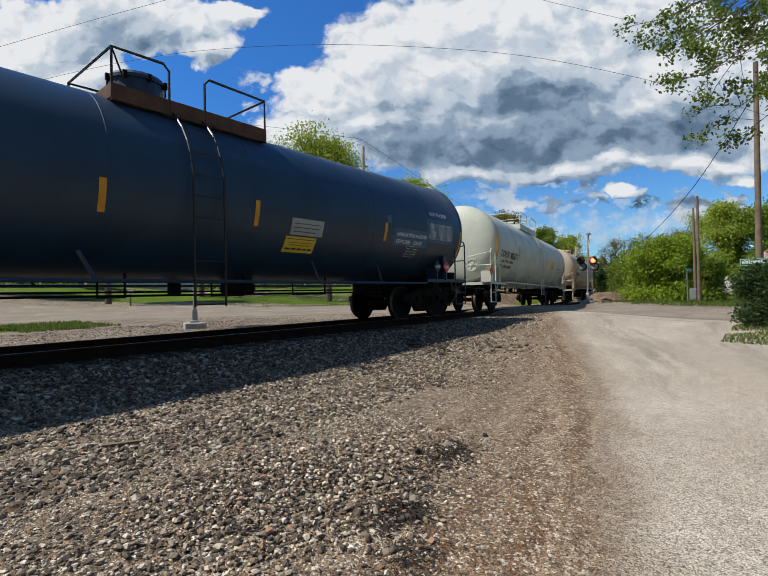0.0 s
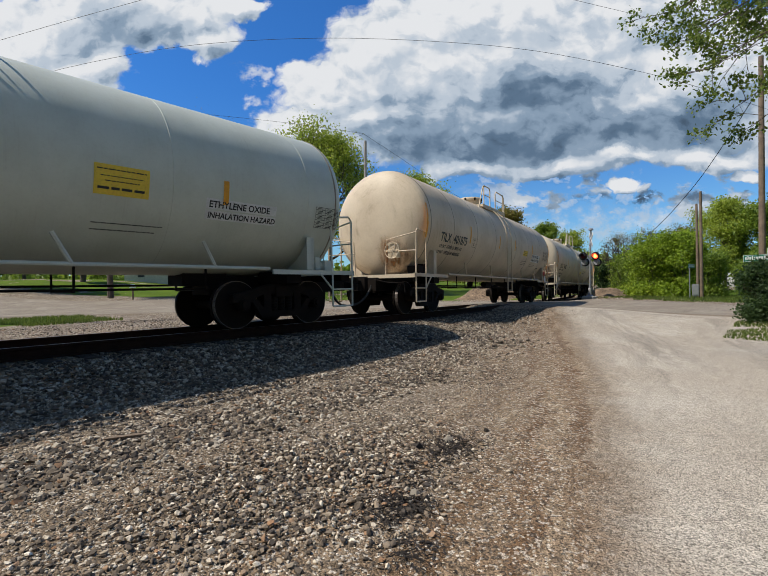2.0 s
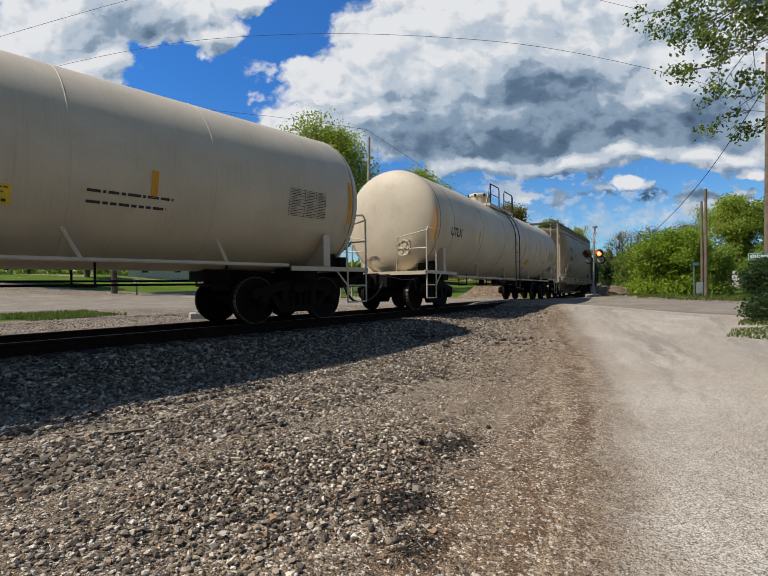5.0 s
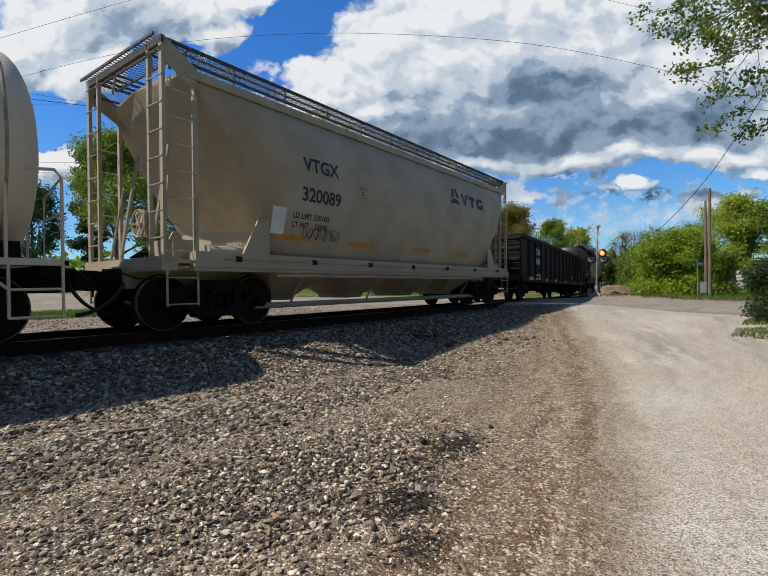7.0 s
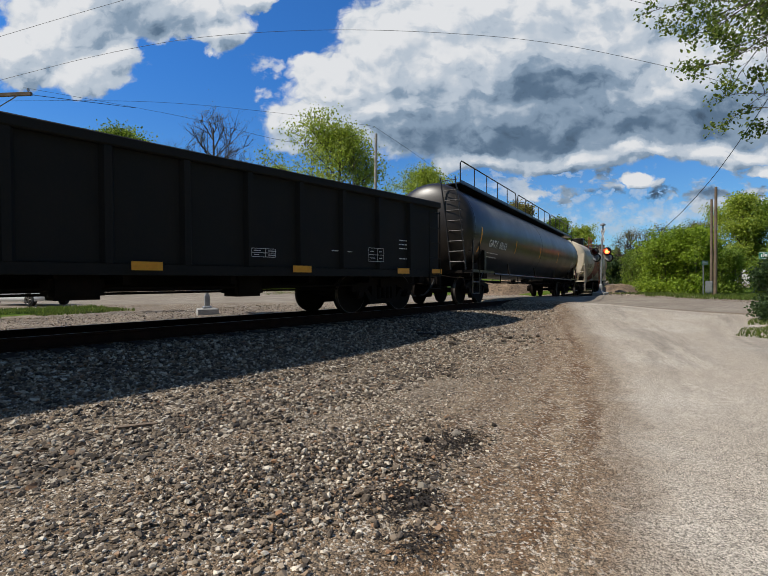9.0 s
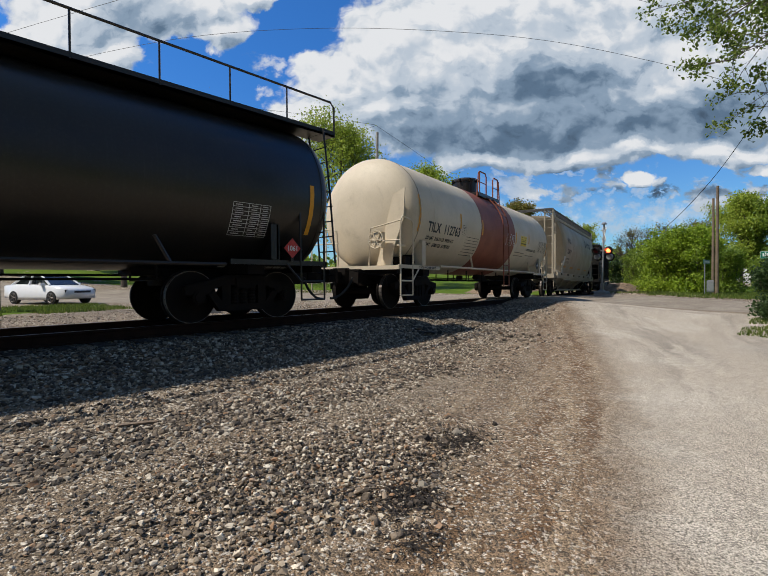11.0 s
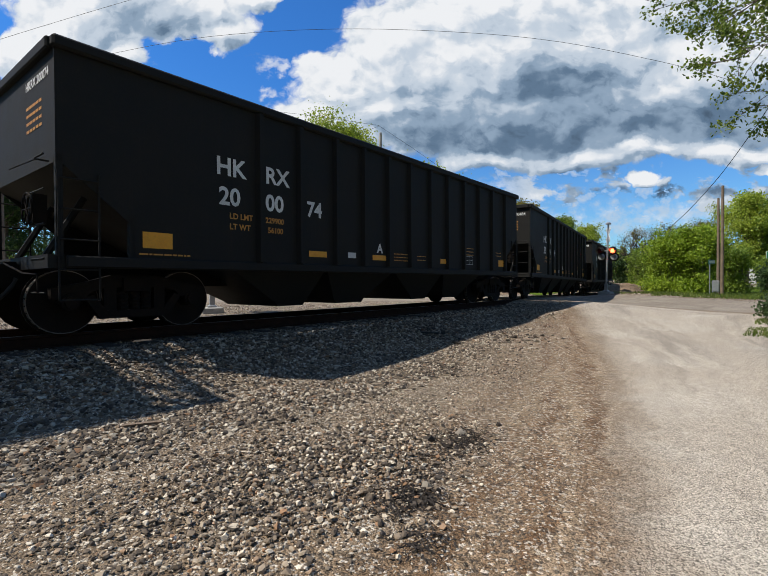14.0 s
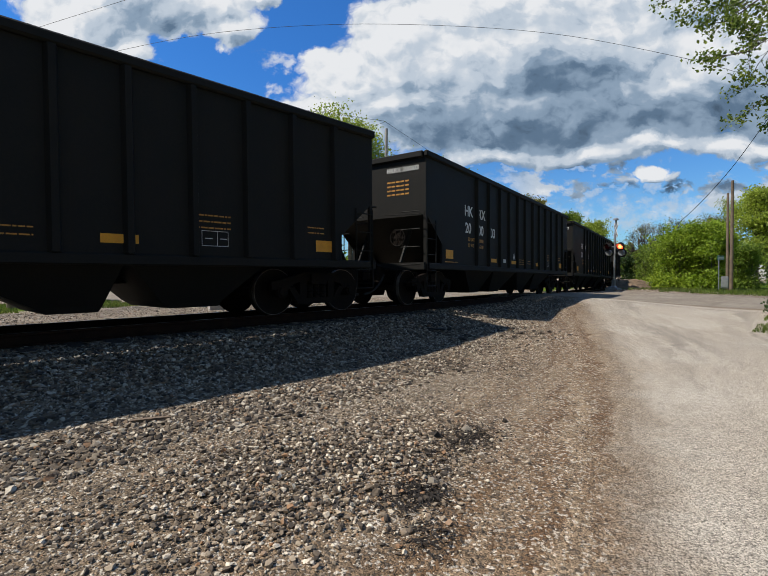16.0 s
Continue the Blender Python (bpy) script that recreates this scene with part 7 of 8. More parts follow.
def lamp_unit(s, x, y, z, face, lens, core=False):
    """Hooded flashing lamp with its round black backing."""
    n = 20
    def circle(r, d):
        return [(x + r * math.cos(2 * math.pi * j / n), y + face * d, z + r * math.sin(2 * math.pi * j / n)) for j in range(n)]
    bm = bmesh.new()
    loft(bm, [circle(0.26, 0.0), circle(0.26, 0.02)])
    unit = part("lamp_backing", bm, BLACK, s, "round black backing disc")
    bm = bmesh.new()
    loft(bm, [circle(0.17, -0.22), circle(0.19, -0.02)])
    part("lamp_housing", bm, GREYM, unit)
    bm = bmesh.new()
    loft(bm, [circle(0.155, 0.022), circle(0.15, 0.04), circle(0.05, 0.055)])
    part("lens", bm, lens, unit, "glowing red lens" if core else "dark red unlit lens")
    if core:
        bm = bmesh.new()
        loft(bm, [circle(0.075, 0.056), circle(0.03, 0.062)])
        part("lamp_core", bm, LAMPAMBER, unit, "bright lamp centre")
    bm = bmesh.new()
    ring0 = [(x + 0.17 * math.cos(a), y + face * 0.02, z + 0.17 * math.sin(a)) for a in [math.pi * k / 10 for k in range(11)]]
    ring1 = [(p, q + face * 0.26, r - 0.01) for p, q, r in ring0]
    ring2 = [(x + 0.18 * math.cos(a), y + face * 0.28, z + 0.18 * math.sin(a)) for a in [math.pi * k / 10 for k in range(11)]]
    ring3 = [(p, y + face * 0.02, r) for p, q, r in ring2]
    loft(bm, [ring0, ring1, ring2, ring3], closed=False)
    part("hood", bm, BLACK, unit)


def crossing_signal(x, y, z, turn, height, lean, label, lit):
    s = thing("crossing_signal", pose(x, y, z, 0, lean, turn), label, "crossing signal")
    bm = bmesh.new()
    pipe(bm, [(0, 0, 0.0), (0, 0, height)], 0.055, 12)
    part("mast", bm, GREYM, s, "silver round mast")
    bm = bmesh.new()
    loft(bm, [[(a * r, b * r, zz) for a, b in ((-1, -1), (1, -1), (1, 1), (-1, 1))] for r, zz in ((0.16, 0.0), (0.16, 0.05), (0.09, 0.1), (0.085, 0.45), (0.07, 0.5))])
    part("mast_base", bm, GREYM, s, "cast mast base")
    bm = bmesh.new()
    loft(bm, [[(a * r, b * r, zz) for a, b in ((-1, -1), (1, -1), (1, 1), (-1, 1))] for r, zz in ((0.36, -0.6), (0.36, -0.03), (0.32, 0.0))])
    part("foundation", bm, CONCRETE, s, "concrete foundation block")
    bm = bmesh.new()
    box(bm, -0.42, 0.42, -0.04, 0.04, 2.50, 2.58)
    part("cross_arm", bm, GREYM, s)
    for face in (-1, 1):
        for k, dx in enumerate((-0.38, 0.38)):
            on = lit and face == -1 and k == 1
            lamp_unit(s, dx, face * 0.16, 2.54 - (0.0 if face == -1 else 0.38), face, LAMPRED if on else DARKRED, on)
    for k in (40, -40):
        bm = bmesh.new()
        box(bm, -0.6, 0.6, -0.012, 0.012, -0.11, 0.11)
        blade = part("crossbuck_blade", bm, CHALK, s, "white crossbuck board")
        blade.matrix_basis = pose(0.05, -0.09 - (0.014 if k > 0 else 0), height - 0.62, 0, 0, -56) @ pose(0, 0, 0, 0, k, 0)
        bm = bmesh.new()
        for j in range(7):
            box(bm, -0.48 + 0.14 * j, -0.40 + 0.14 * j, -0.016, -0.0125, -0.06, 0.06)
        part("painted_word", bm, INK, blade)
    bm = bmesh.new()
    n = 16
    loft(bm, [[(0.0 + r * math.cos(2 * math.pi * j / n), r * math.sin(2 * math.pi * j / n), zz) for j in range(n)] for r, zz in ((0.02, height), (0.16, height + 0.02), (0.15, height + 0.1), (0.06, height + 0.16))])
    part("bell", bm, GREYM, s, "warning bell")
    return s


crossing_signal(-9.85, 30.95, -0.03, -18 + 14, 4.15, 2.0, "railway crossing signal with one glowing red lamp", True)
crossing_signal(-16.7, 8.5, ground_z(-16.7, 8.5) + 0.22, 160, 3.3, 0, "silver crossing signal beyond the track on a concrete base", False)


def utility_pole(x, y, height, label, lean=(0, 0), r=0.15, arms=(), base=None, wood=TIMBER):
    p = thing("utility_pole", pose(x, y, (ground_z(x, y) - 0.1) if base is None else base, lean[0], lean[1], 0), label, "utility pole")
    bm = bmesh.new()
    pipe(bm, [(0, 0, height * k / 5) for k in range(6)], r, 12, r * 0.7)
    part("pole", bm, wood, p, "tall weathered timber pole")
    for z, length, turn, off in arms:
        bm = bmesh.new()
        box(bm, -length / 2 + off, length / 2 + off, -0.05, 0.05, -0.06, 0.06)
        arm = part("cross_arm", bm, TIMBER, p)
        arm.matrix_basis = pose(0, 0, z, 0, 0, turn)
        for k in (-0.45, 0.45):
            bm = bmesh.new()
            xx = off + k * length
            loft(bm, [[(xx + q * math.cos(2 * math.pi * j / 10), q * math.sin(2 * math.pi * j / 10), zz) for j in range(10)] for q, zz in ((0.02, 0.06), (0.02, 0.12), (0.05, 0.13), (0.05, 0.2), (0.02, 0.22))])
            part("insulator", bm, GREYM, arm)
        bm = bmesh.new()
        pipe(bm, [(off + length * 0.25, 0.06, -0.05), (0, 0.08, -0.55)], 0.02, 5)
        part("arm_brace", bm, GREYM, arm)
    return p


utility_pole(-29.1, 30.6, 14.3, "grey timber utility pole behind the track", (0, 1.5), 0.17, wood=GREYWOOD)
utility_pole(-22.7, 3.15, 9.0, "dark utility pole with a slanting crossarm", (0, 0), 0.16, ((8.3, 2.6, 38, 0.35), (6.6, 0.9, 60, 0.0)))
utility_pole(-4.43, 34.94, 6.73, "tall timber pole paired with a shorter one", (0, 0.3), 0.105)
utility_pole(-4.62, 34.9, 5.99, "shorter timber pole beside the taller one", (0, 0.1), 0.09)
utility_pole(-1.42, 33.2, 13.5, "weathered pole rising from shrubs at the corner", (0, 0.6), 0.17)


def meter_box(x, y, z):
    b = thing("meter_box", pose(x, y, z, 0, 0, 8), "grey metal meter box on a post", "meter box")
    bm = bmesh.new()
    box(bm, -0.19, 0.19, -0.11, 0.11, 0.0, 0.72)
    bmesh.ops.bevel(bm, geom=bm.edges[:], offset=0.03, segments=2, affect="EDGES")
    part("cabinet", bm, GREYM, b)
    bm = bmesh.new()
    box(bm, -0.15, 0.15, -0.13, -0.1105, 0.08, 0.64)
    part("cabinet_door", bm, GREYM, b)
    bm = bmesh.new()
    pipe(bm, [(0, 0, -0.9), (0, 0, 0.02)], 0.05, 8)
    part("post", bm, GREYM, b)


meter_box(-4.63, 34.07, -0.100)


def sign_bars(parent, w, h, y, rows, mat):
    bm = bmesh.new()
    for x0, x1, z0, z1 in rows:
        box(bm, x0, x1, y - 0.004, y, z0, z1)
    part("sign_lettering", bm, mat, parent)


def street_sign(x, y, z, turn, w, h, post, label):
    s = thing("street_sign", pose(x, y, z, 0, 0, turn), label, "street sign")
    bm = bmesh.new()
    box(bm, -w / 2, w / 2, -0.006, 0.006, -h / 2, h / 2)
    b = part("sign_blade", bm, SIGNGREEN, s, "green sign blade with a white border")
    bm = bmesh.new()
    for r in ((-w / 2 + 0.01, w / 2 - 0.01, h / 2 - 0.025, h / 2 - 0.012), (-w / 2 + 0.01, w / 2 - 0.01, -h / 2 + 0.012, -h / 2 + 0.025), (-w / 2 + 0.01, -w / 2 + 0.022, -h / 2, h / 2), (w / 2 - 0.022, w / 2 - 0.01, -h / 2, h / 2)):
        box(bm, r[0], r[1], -0.0085, -0.0065, r[2], r[3])
    part("border", bm, CHALK, b)
    k = -w * 0.42
    rows = []
    rnd = random.Random(3)
    while k < w * 0.38:
        l = rnd.uniform(0.04, 0.075)
        rows.append((k, k + l, -h * 0.22, h * (0.22 if rnd.random() < 0.6 else 0.32)))
        k += l + 0.02
    sign_bars(b, w, h, -0.0065, rows, CHALK)
    bm = bmesh.new()
    pipe(bm, [(w * 0.5 * post, 0.03, h * 0.6), (w * 0.5 * post, 0.03, ground_z(x, y) - z)], 0.03, 8)
    part("sign_post", bm, GREYM, s)


street_sign(-1.25, 25.4, 1.70, 3, 0.92, 0.30, 0.8, "green street name sign with white border")
street_sign(-4.72, 33.3, 1.700, 75, 0.8, 0.24, -0.4, "small green street name sign on a thin post")


def stop_sign(x, y, z, turn):
    s = thing("stop_sign", pose(x, y, z, 0, 0, turn), "red octagonal stop sign on a steel post", "stop sign")
    for r, d, m, n in ((0.38, 0.0, CHALK, "sign_rim"), (0.35, -0.004, SIGNRED, "sign_face")):
        bm = bmesh.new()
        pts = [(r * math.cos(math.pi / 8 + k * math.pi / 4), r * math.sin(math.pi / 8 + k * math.pi / 4)) for k in range(8)]
        plate(bm, pts, "y", d - 0.006, d)
        part(n, bm, m, s)
    lettering("sign_word", "STOP", 0.3, CHALK, s, lambda u, v: Vector((u, -0.0135, v - 0.1)), "CENTER")
    bm = bmesh.new()
    pipe(bm, [(0, 0.03, 0.4), (0, 0.03, ground_z(x, y) - z)], 0.03, 8)
    part("sign_post", bm, GREYM, s)


stop_sign(-0.55, 25.6, 1.95, 5)


def diamond_sign(x, y, z, turn):
    s = thing("diamond_sign", pose(x, y, z, 0, 0, turn), "back of a bare grey diamond warning sign", "road sign")
    bm = bmesh.new()
    plate(bm, [(0, -0.5), (0.5, 0), (0, 0.5), (-0.5, 0)], "y", -0.004, 0.004)
    part("sign_plate", bm, GREYM, s)
    bm = bmesh.new()
    pipe(bm, [(0, -0.03, 0.45), (0, -0.03, ground_z(x, y) - z)], 0.03, 8)
    part("sign_post", bm, GREYM, s)


diamond_sign(-27.4, 2.0, 1.55, 75)


def mailbox(x, y, turn):
    m = thing("mailbox", ground_pose(x, y, turn), "white roadside mailbox on a timber post", "mailbox")
    bm = bmesh.new()
    box(bm, -0.05, 0.05, -0.05, 0.05, -0.2, 0.95)
    part("post", bm, TIMBER, m)
    bm = bmesh.new()
    arch = [(-0.14, 0.0), (0.14, 0.0)] + [(0.14 * math.cos(math.pi * k / 8), 0.16 + 0.14 * math.sin(math.pi * k / 8)) for k in range(9)]
    plate(bm, [(a, 0.952 + b) for a, b in arch], "y", -0.3, 0.3)
    part("box", bm, CARWHITE, m, "arched white metal box")
    bm = bmesh.new()
    box(bm, 0.143, 0.15, 0.1, 0.13, 1.1, 1.3)
    part("flag", bm, SIGNRED, m)


mailbox(-39.6, 14.9, 50)


# ---- overhead cables ----
def cable(pts, r, label):
    bm = bmesh.new()
    fine = []
    for i in range(len(pts) - 1):
        a, b, c, d = [Vector(pts[max(min(j, len(pts) - 1), 0)]) for j in (i - 1, i, i + 1, i + 2)]
        for k in range(6):
            t = k / 6
            fine.append(0.5 * ((2 * b) + (c - a) * t + (2 * a - 5 * b + 4 * c - d) * t * t + (3 * b - a - 3 * c + d) * t ** 3))
    fine.append(Vector(pts[-1]))
    pipe(bm, fine, r, 5)
    return tagged(part("overhead_cable", bm, CABLE), label, "cable", "overhead cables")


cable([(-20.71, 1.76, 6.88), (-18.93, 3.31, 7.46), (-16.56, 5.36, 8.14), (-14.19, 7.42, 8.58), (-11.24, 9.98, 8.7), (-8.3, 12.55, 8.5), (-5.95, 14.6, 8.12), (-3.61, 16.65, 7.43), (-2.21, 17.87, 6.89), (0.36, 20.13, 5.72)], 0.006, "thin black cable across the sky")
cable([(-20.68, 1.77, 8.21), (-18.9, 3.31, 8.86), (-16.76, 5.17, 9.61), (-14.8, 6.86, 10.26), (-12.72, 8.66, 11.03)], 0.006, "thin black cable high over the track")
cable([(-7.07, 13.59, 10.47), (-5.79, 14.71, 9.96), (-3.57, 16.66, 9.19), (-1.23, 18.7, 8.34), (0.41, 20.14, 7.67)], 0.005, "thin black cable near the tree")
cable([(-9.54, 45.45, 4.88), (-7.35, 42.07, 6.01), (-5.21, 40.01, 7.88), (-3.36, 37.69, 9.77), (-1.82, 35.07, 11.32), (-0.31, 33.8, 13.43)], 0.022, "thick black service cable rising to a pole")
cable([(-28.98, 30.58, 14.63), (-35.37, 24.82, 15.92), (-44.13, 16.92, 17.05), (-55.49, 6.65, 17.26)], 0.013, "cable strung from the far pole")
cable([(-28.98, 30.58, 14.54), (-33.44, 26.54, 13.13), (-42.19, 18.66, 15.83), (-52.24, 9.6, 18.42)], 0.013, "second cable behind the train")
cable([(-28.98, 30.58, 14.63), (-29.16, 35.81, 13.6), (-28.56, 44.41, 11.14), (-28.33, 55.38, 9.22)], 0.013, "cable falling away from the far pole")
cable([(-52.78, 6.68, 11.48), (-46.24, 12.5, 11.51), (-37.83, 19.97, 11.3)], 0.015, "low cable behind the trees")
cable([(-52.79, 6.67, 10.73), (-43.75, 14.7, 10.55), (-35.97, 21.62, 10.18)], 0.015, "lowest cable behind the trees")
cable([(-21.85, 3.87, 7.88), (-28.28, 6.51, 10.17), (-31.72, 11.57, 11.9)], 0.015, "cable from the crossarm")


# ---- trees and shrubs ----
def leaf_cloud(centres, n, spread, size, seed, flat=0.6):
    """Small bent leaves strewn round twig ends."""
    rnd = np.random.RandomState(seed)
    centres = np.asarray(centres)
    pick = rnd.randint(0, len(centres), n)
    at = centres[pick] + rnd.normal(size=(n, 3)) * spread * np.array([1, 1, 0.8])
    a = rnd.normal(size=(n, 3))
    a /= np.linalg.norm(a, axis=1)[:, None]
    b = np.cross(a, rnd.normal(size=(n, 3)))
    b /= np.linalg.norm(b, axis=1)[:, None]
    s = size * rnd.uniform(0.6, 1.25, (n, 1))
    c = np.cross(a, b)
    p0, p1, p2, p3 = at - a * s * 0.5, at + b * s * 0.34 + c * s * 0.12, at + a * s * 0.55, at - b * s * 0.34 + c * s * 0.12
    verts = np.stack([p0, p1, p2, p3], 1).reshape(-1, 3)
    base = 4 * np.arange(n)[:, None]
    faces = np.concatenate([base + [0, 1, 2], base + [0, 2, 3]], 1).reshape(-1, 3)
    return verts, faces


def mesh_from(name, verts, faces, material):
    me = bpy.data.meshes.new(name)
    k = faces.shape[1]
    me.vertices.add(len(verts))
    me.vertices.foreach_set("co", np.ascontiguousarray(verts, float).ravel())
    me.loops.add(faces.size)
    me.loops.foreach_set("vertex_index", np.ascontiguousarray(faces).ravel())
    me.polygons.add(len(faces))
    me.polygons.foreach_set("loop_start", np.arange(0, faces.size, k))
    me.polygons.foreach_set("use_smooth", np.zeros(len(faces), dtype=bool))
    me.update(calc_edges=True)
    me.materials.append(material)
    return me


def grow(bm, p, d, length, r, level, rnd, ends, spreadang, droop=0.0):
    """One limb and, from it, smaller limbs."""
    pts = [p]
    steps = 4
    for k in range(steps):
        d = (d + Vector((rnd.uniform(-1, 1), rnd.uniform(-1, 1), rnd.uniform(-0.6, 1) - droop)) * 0.16).normalized()
        p = p + d * length / steps
        pts.append(p)
    pipe(bm, pts, r, 6 if level > 1 else 3 + level, r * 0.45)
    if level == 0:
        ends += [tuple(pts[-1]), tuple(pts[-2])]
        return
    for k in range(rnd.choice((3, 4, 4, 5))):
        t = rnd.uniform(0.35, 1.0)
        i = min(int(t * steps), steps - 1)
        q = pts[i].lerp(pts[i + 1], t * steps - i)
        side = Vector((rnd.uniform(-1, 1), rnd.uniform(-1, 1), rnd.uniform(-0.25, 0.7) - droop))
        grow(bm, q, (d + side.normalized() * spreadang).normalized(), length * rnd.uniform(0.5, 0.72), r * 0.5, level - 1, rnd, ends, spreadang, droop)
    ends.append(tuple(pts[-1]))


def tree(x, y, height, width, leaves, size, material, seed, label, crown_from=0.25, category="tree", twigs=2, trunk_r=None, base=None):
    rnd = random.Random(seed)
    tr = thing("tree", pose(x, y, (ground_z(x, y) - 0.1) if base is None else base), label, category)
    bm = bmesh.new()
    ends = []
    r = trunk_r or height * 0.018
    top = height * 0.82
    trunk = [Vector((rnd.uniform(-0.02, 0.02) * height * k / 6, rnd.uniform(-0.02, 0.02) * height * k / 6, top * k / 6)) for k in range(7)]
    pipe(bm, trunk, r, 9, r * 0.25)
    n = 17 if twigs < 3 else 26
    for k in range(n):
        t = crown_from + (1 - crown_from) * (k + rnd.random()) / n
        i = min(int(t * 6), 5)
        p = trunk[i].lerp(trunk[i + 1], t * 6 - i)
        a = k * 2.4 + rnd.uniform(-0.5, 0.5)
        shape = math.sin(math.pi * min(0.22 + 0.72 * (t - crown_from) / (1 - crown_from), 1.0)) ** 0.8
        reach = width * 0.5 * shape * rnd.uniform(0.7, 1.1)
        d = Vector((math.cos(a), math.sin(a), 0.35 + 0.9 * t)).normalized()
        grow(bm, p, d, max(reach, width * 0.14) * 0.80, r * (0.5 - 0.3 * t), twigs, rnd, ends, 0.95)
    ends.append((trunk[-1].x, trunk[-1].y, height * 0.9))
    part("trunk", bm, BARK, tr, "branching trunk and limbs")
    if leaves:
        v, f = leaf_cloud(ends, leaves, width * 0.042 + 0.12, size, seed)
        ob = new("crown", mesh_from("crown", v, f, material))
        ob.parent = tr
    return tr


def shrub(x, y, height, width, leaves, size, material, seed, label, deep=None, category="shrub", lift=0.0):
    """Leafy mass of many stems with an uneven outline."""
    rnd = random.Random(seed)
    sh = thing("shrub", pose(x, y, ground_z(x, y) - 0.05 + lift), label, category)
    bm = bmesh.new()
    ends = []
    deep = deep or width
    for k in range(16):
        px, py = rnd.uniform(-0.32, 0.32) * width, rnd.uniform(-0.32, 0.32) * deep
        d = Vector((px / width * 1.3, py / deep * 1.3, 1.0)).normalized()
        grow(bm, Vector((px, py, 0)), d, height * rnd.uniform(0.38, 0.62), 0.02 + height * 0.006, 2, rnd, ends, 1.0)
    pts = np.array(ends)
    sx, sy, sz = [min(lim / np.percentile(np.abs(pts[:, k]), 96), 1.5) for k, lim in ((0, width * 0.5), (1, deep * 0.5), (2, height * 0.97))]
    for v in bm.verts:
        v.co = (v.co.x * sx, v.co.y * sy, v.co.z * sz)
    pts = pts * (sx, sy, sz)
    part("stem", bm, BARK, sh, "thin brown branching stems")
    pts[:, 2] = np.clip(pts[:, 2], 0.12, height * 0.97)
    more = np.random.RandomState(seed).normal(size=(len(pts) // 2, 3)) * (0.24 * width, 0.24 * deep, 0)
    more[:, 0] = np.clip(more[:, 0], -0.46 * width, 0.46 * width)
    skirt = np.random.RandomState(seed + 1).rand(len(more)) * height * 0.62 * (1 - 0.6 * np.clip(np.hypot(more[:, 0] / width, more[:, 1] / deep) * 2, 0, 1)) + 0.08
    more[:, 2] = skirt
    pts = np.concatenate([pts, more])
    v, f = leaf_cloud(pts, leaves, 0.035 * height + 0.05, size, seed)
    v[:, 2] = np.maximum(v[:, 2], 0.02)
    ob = new("foliage", mesh_from("foliage", v, f, material))
    ob.parent = sh
    return sh


def far_woods():
    """The wooded skyline all round, too far to tell trees apart."""
    rnd = np.random.RandomState(77)
    pts = []
    for k in range(1500):
        a = rnd.uniform(-math.pi, math.pi)
        d = rnd.uniform(150, 200)
        x, y = d * math.sin(a), d * math.cos(a)
        h = 7.0 + 5.0 * noise.noise((a * 9.0, 1.0, 0.0)) + rnd.uniform(0, 2.5)
        for j in range(7):
            pts.append((x + rnd.normal() * 2.5, y + rnd.normal() * 2.5, h * (j + 0.6) / 7))
    v, f = leaf_cloud(pts, 90000, 0.9, 1.9, 78)
    tagged(new("woods", mesh_from("woods", v, f, LEAF_GREEN)), "hazy band of distant green woods", "woods", kind="stuff")


far_woods()


def dirt_bank(off, half, y0, y1, high, label):
    """Low heap of bare earth and rubble along the track beyond the street."""
    bm = bmesh.new()
    rows = []
    for i in range(51):
        row = []
        y = y0 + (y1 - y0) * i / 50
        for j in range(29):
            x = track_x(y) + off + 2.2 * half * (j / 14 - 1)
            k = math.exp(-((x - track_x(y) - off) / half) ** 4) * soft_step(y, y0 + 0.3, y0 + 4.0) * (1 - soft_step(y, y1 - 5.6, y1 - 0.6))
            h = k * high * (1.0 + 0.5 * noise.noise((x * 0.9, y * 0.9, 2.0)) + 0.2 * noise.noise((x * 3.1, y * 3.1, 4.0)))
            row.append(bm.verts.new((x, y, ground_z(x, y) - 0.05 + h)))
        rows.append(row)
    for q, w in zip(rows, rows[1:]):
        for j in range(28):
            bm.faces.new((q[j], q[j + 1], w[j + 1], w[j]))
    tagged(part("bank", bm, DIRT, smooth=True), label, "bank", kind="structure")


dirt_bank(3.4, 1.25, 30.6, 47.6, 0.6, "low bank of bare brown earth beside the track")
dirt_bank(-6.0, 1.9, 31.5, 58.0, 0.95, "rough earth bank on the far side of the track")
tree(-37.16, 33.8, 17.96, 13.54, 21600, 0.24, LEAF_SPRING, 1, "broad maple in fresh yellow-green leaf")
tree(-35.4, 46.18, 15.64, 9.67, 14400, 0.24, LEAF_SPRING, 2, "young tree in fresh green leaf")
tree(-49.02, 25.79, 20.88, 12.46, 2600, 0.1, LEAF_BROWN, 3, "nearly bare tree with fine twigs", 0.15, 'tree', 3, 0.30)
tree(-43.48, 14.61, 14.52, 8.33, 21600, 0.22, LEAF_GREEN, 4, "dense green tree beyond the street")
tree(-70.04, 20.26, 18.67, 5.17, 16800, 0.3, LEAF_DARK, 5, "dark evergreen behind the green tree", 0.1)
tree(-55.35, 8.12, 11.82, 8.71, 21600, 0.26, LEAF_DARK, 6, "large dark evergreen beside the street", 0.1)
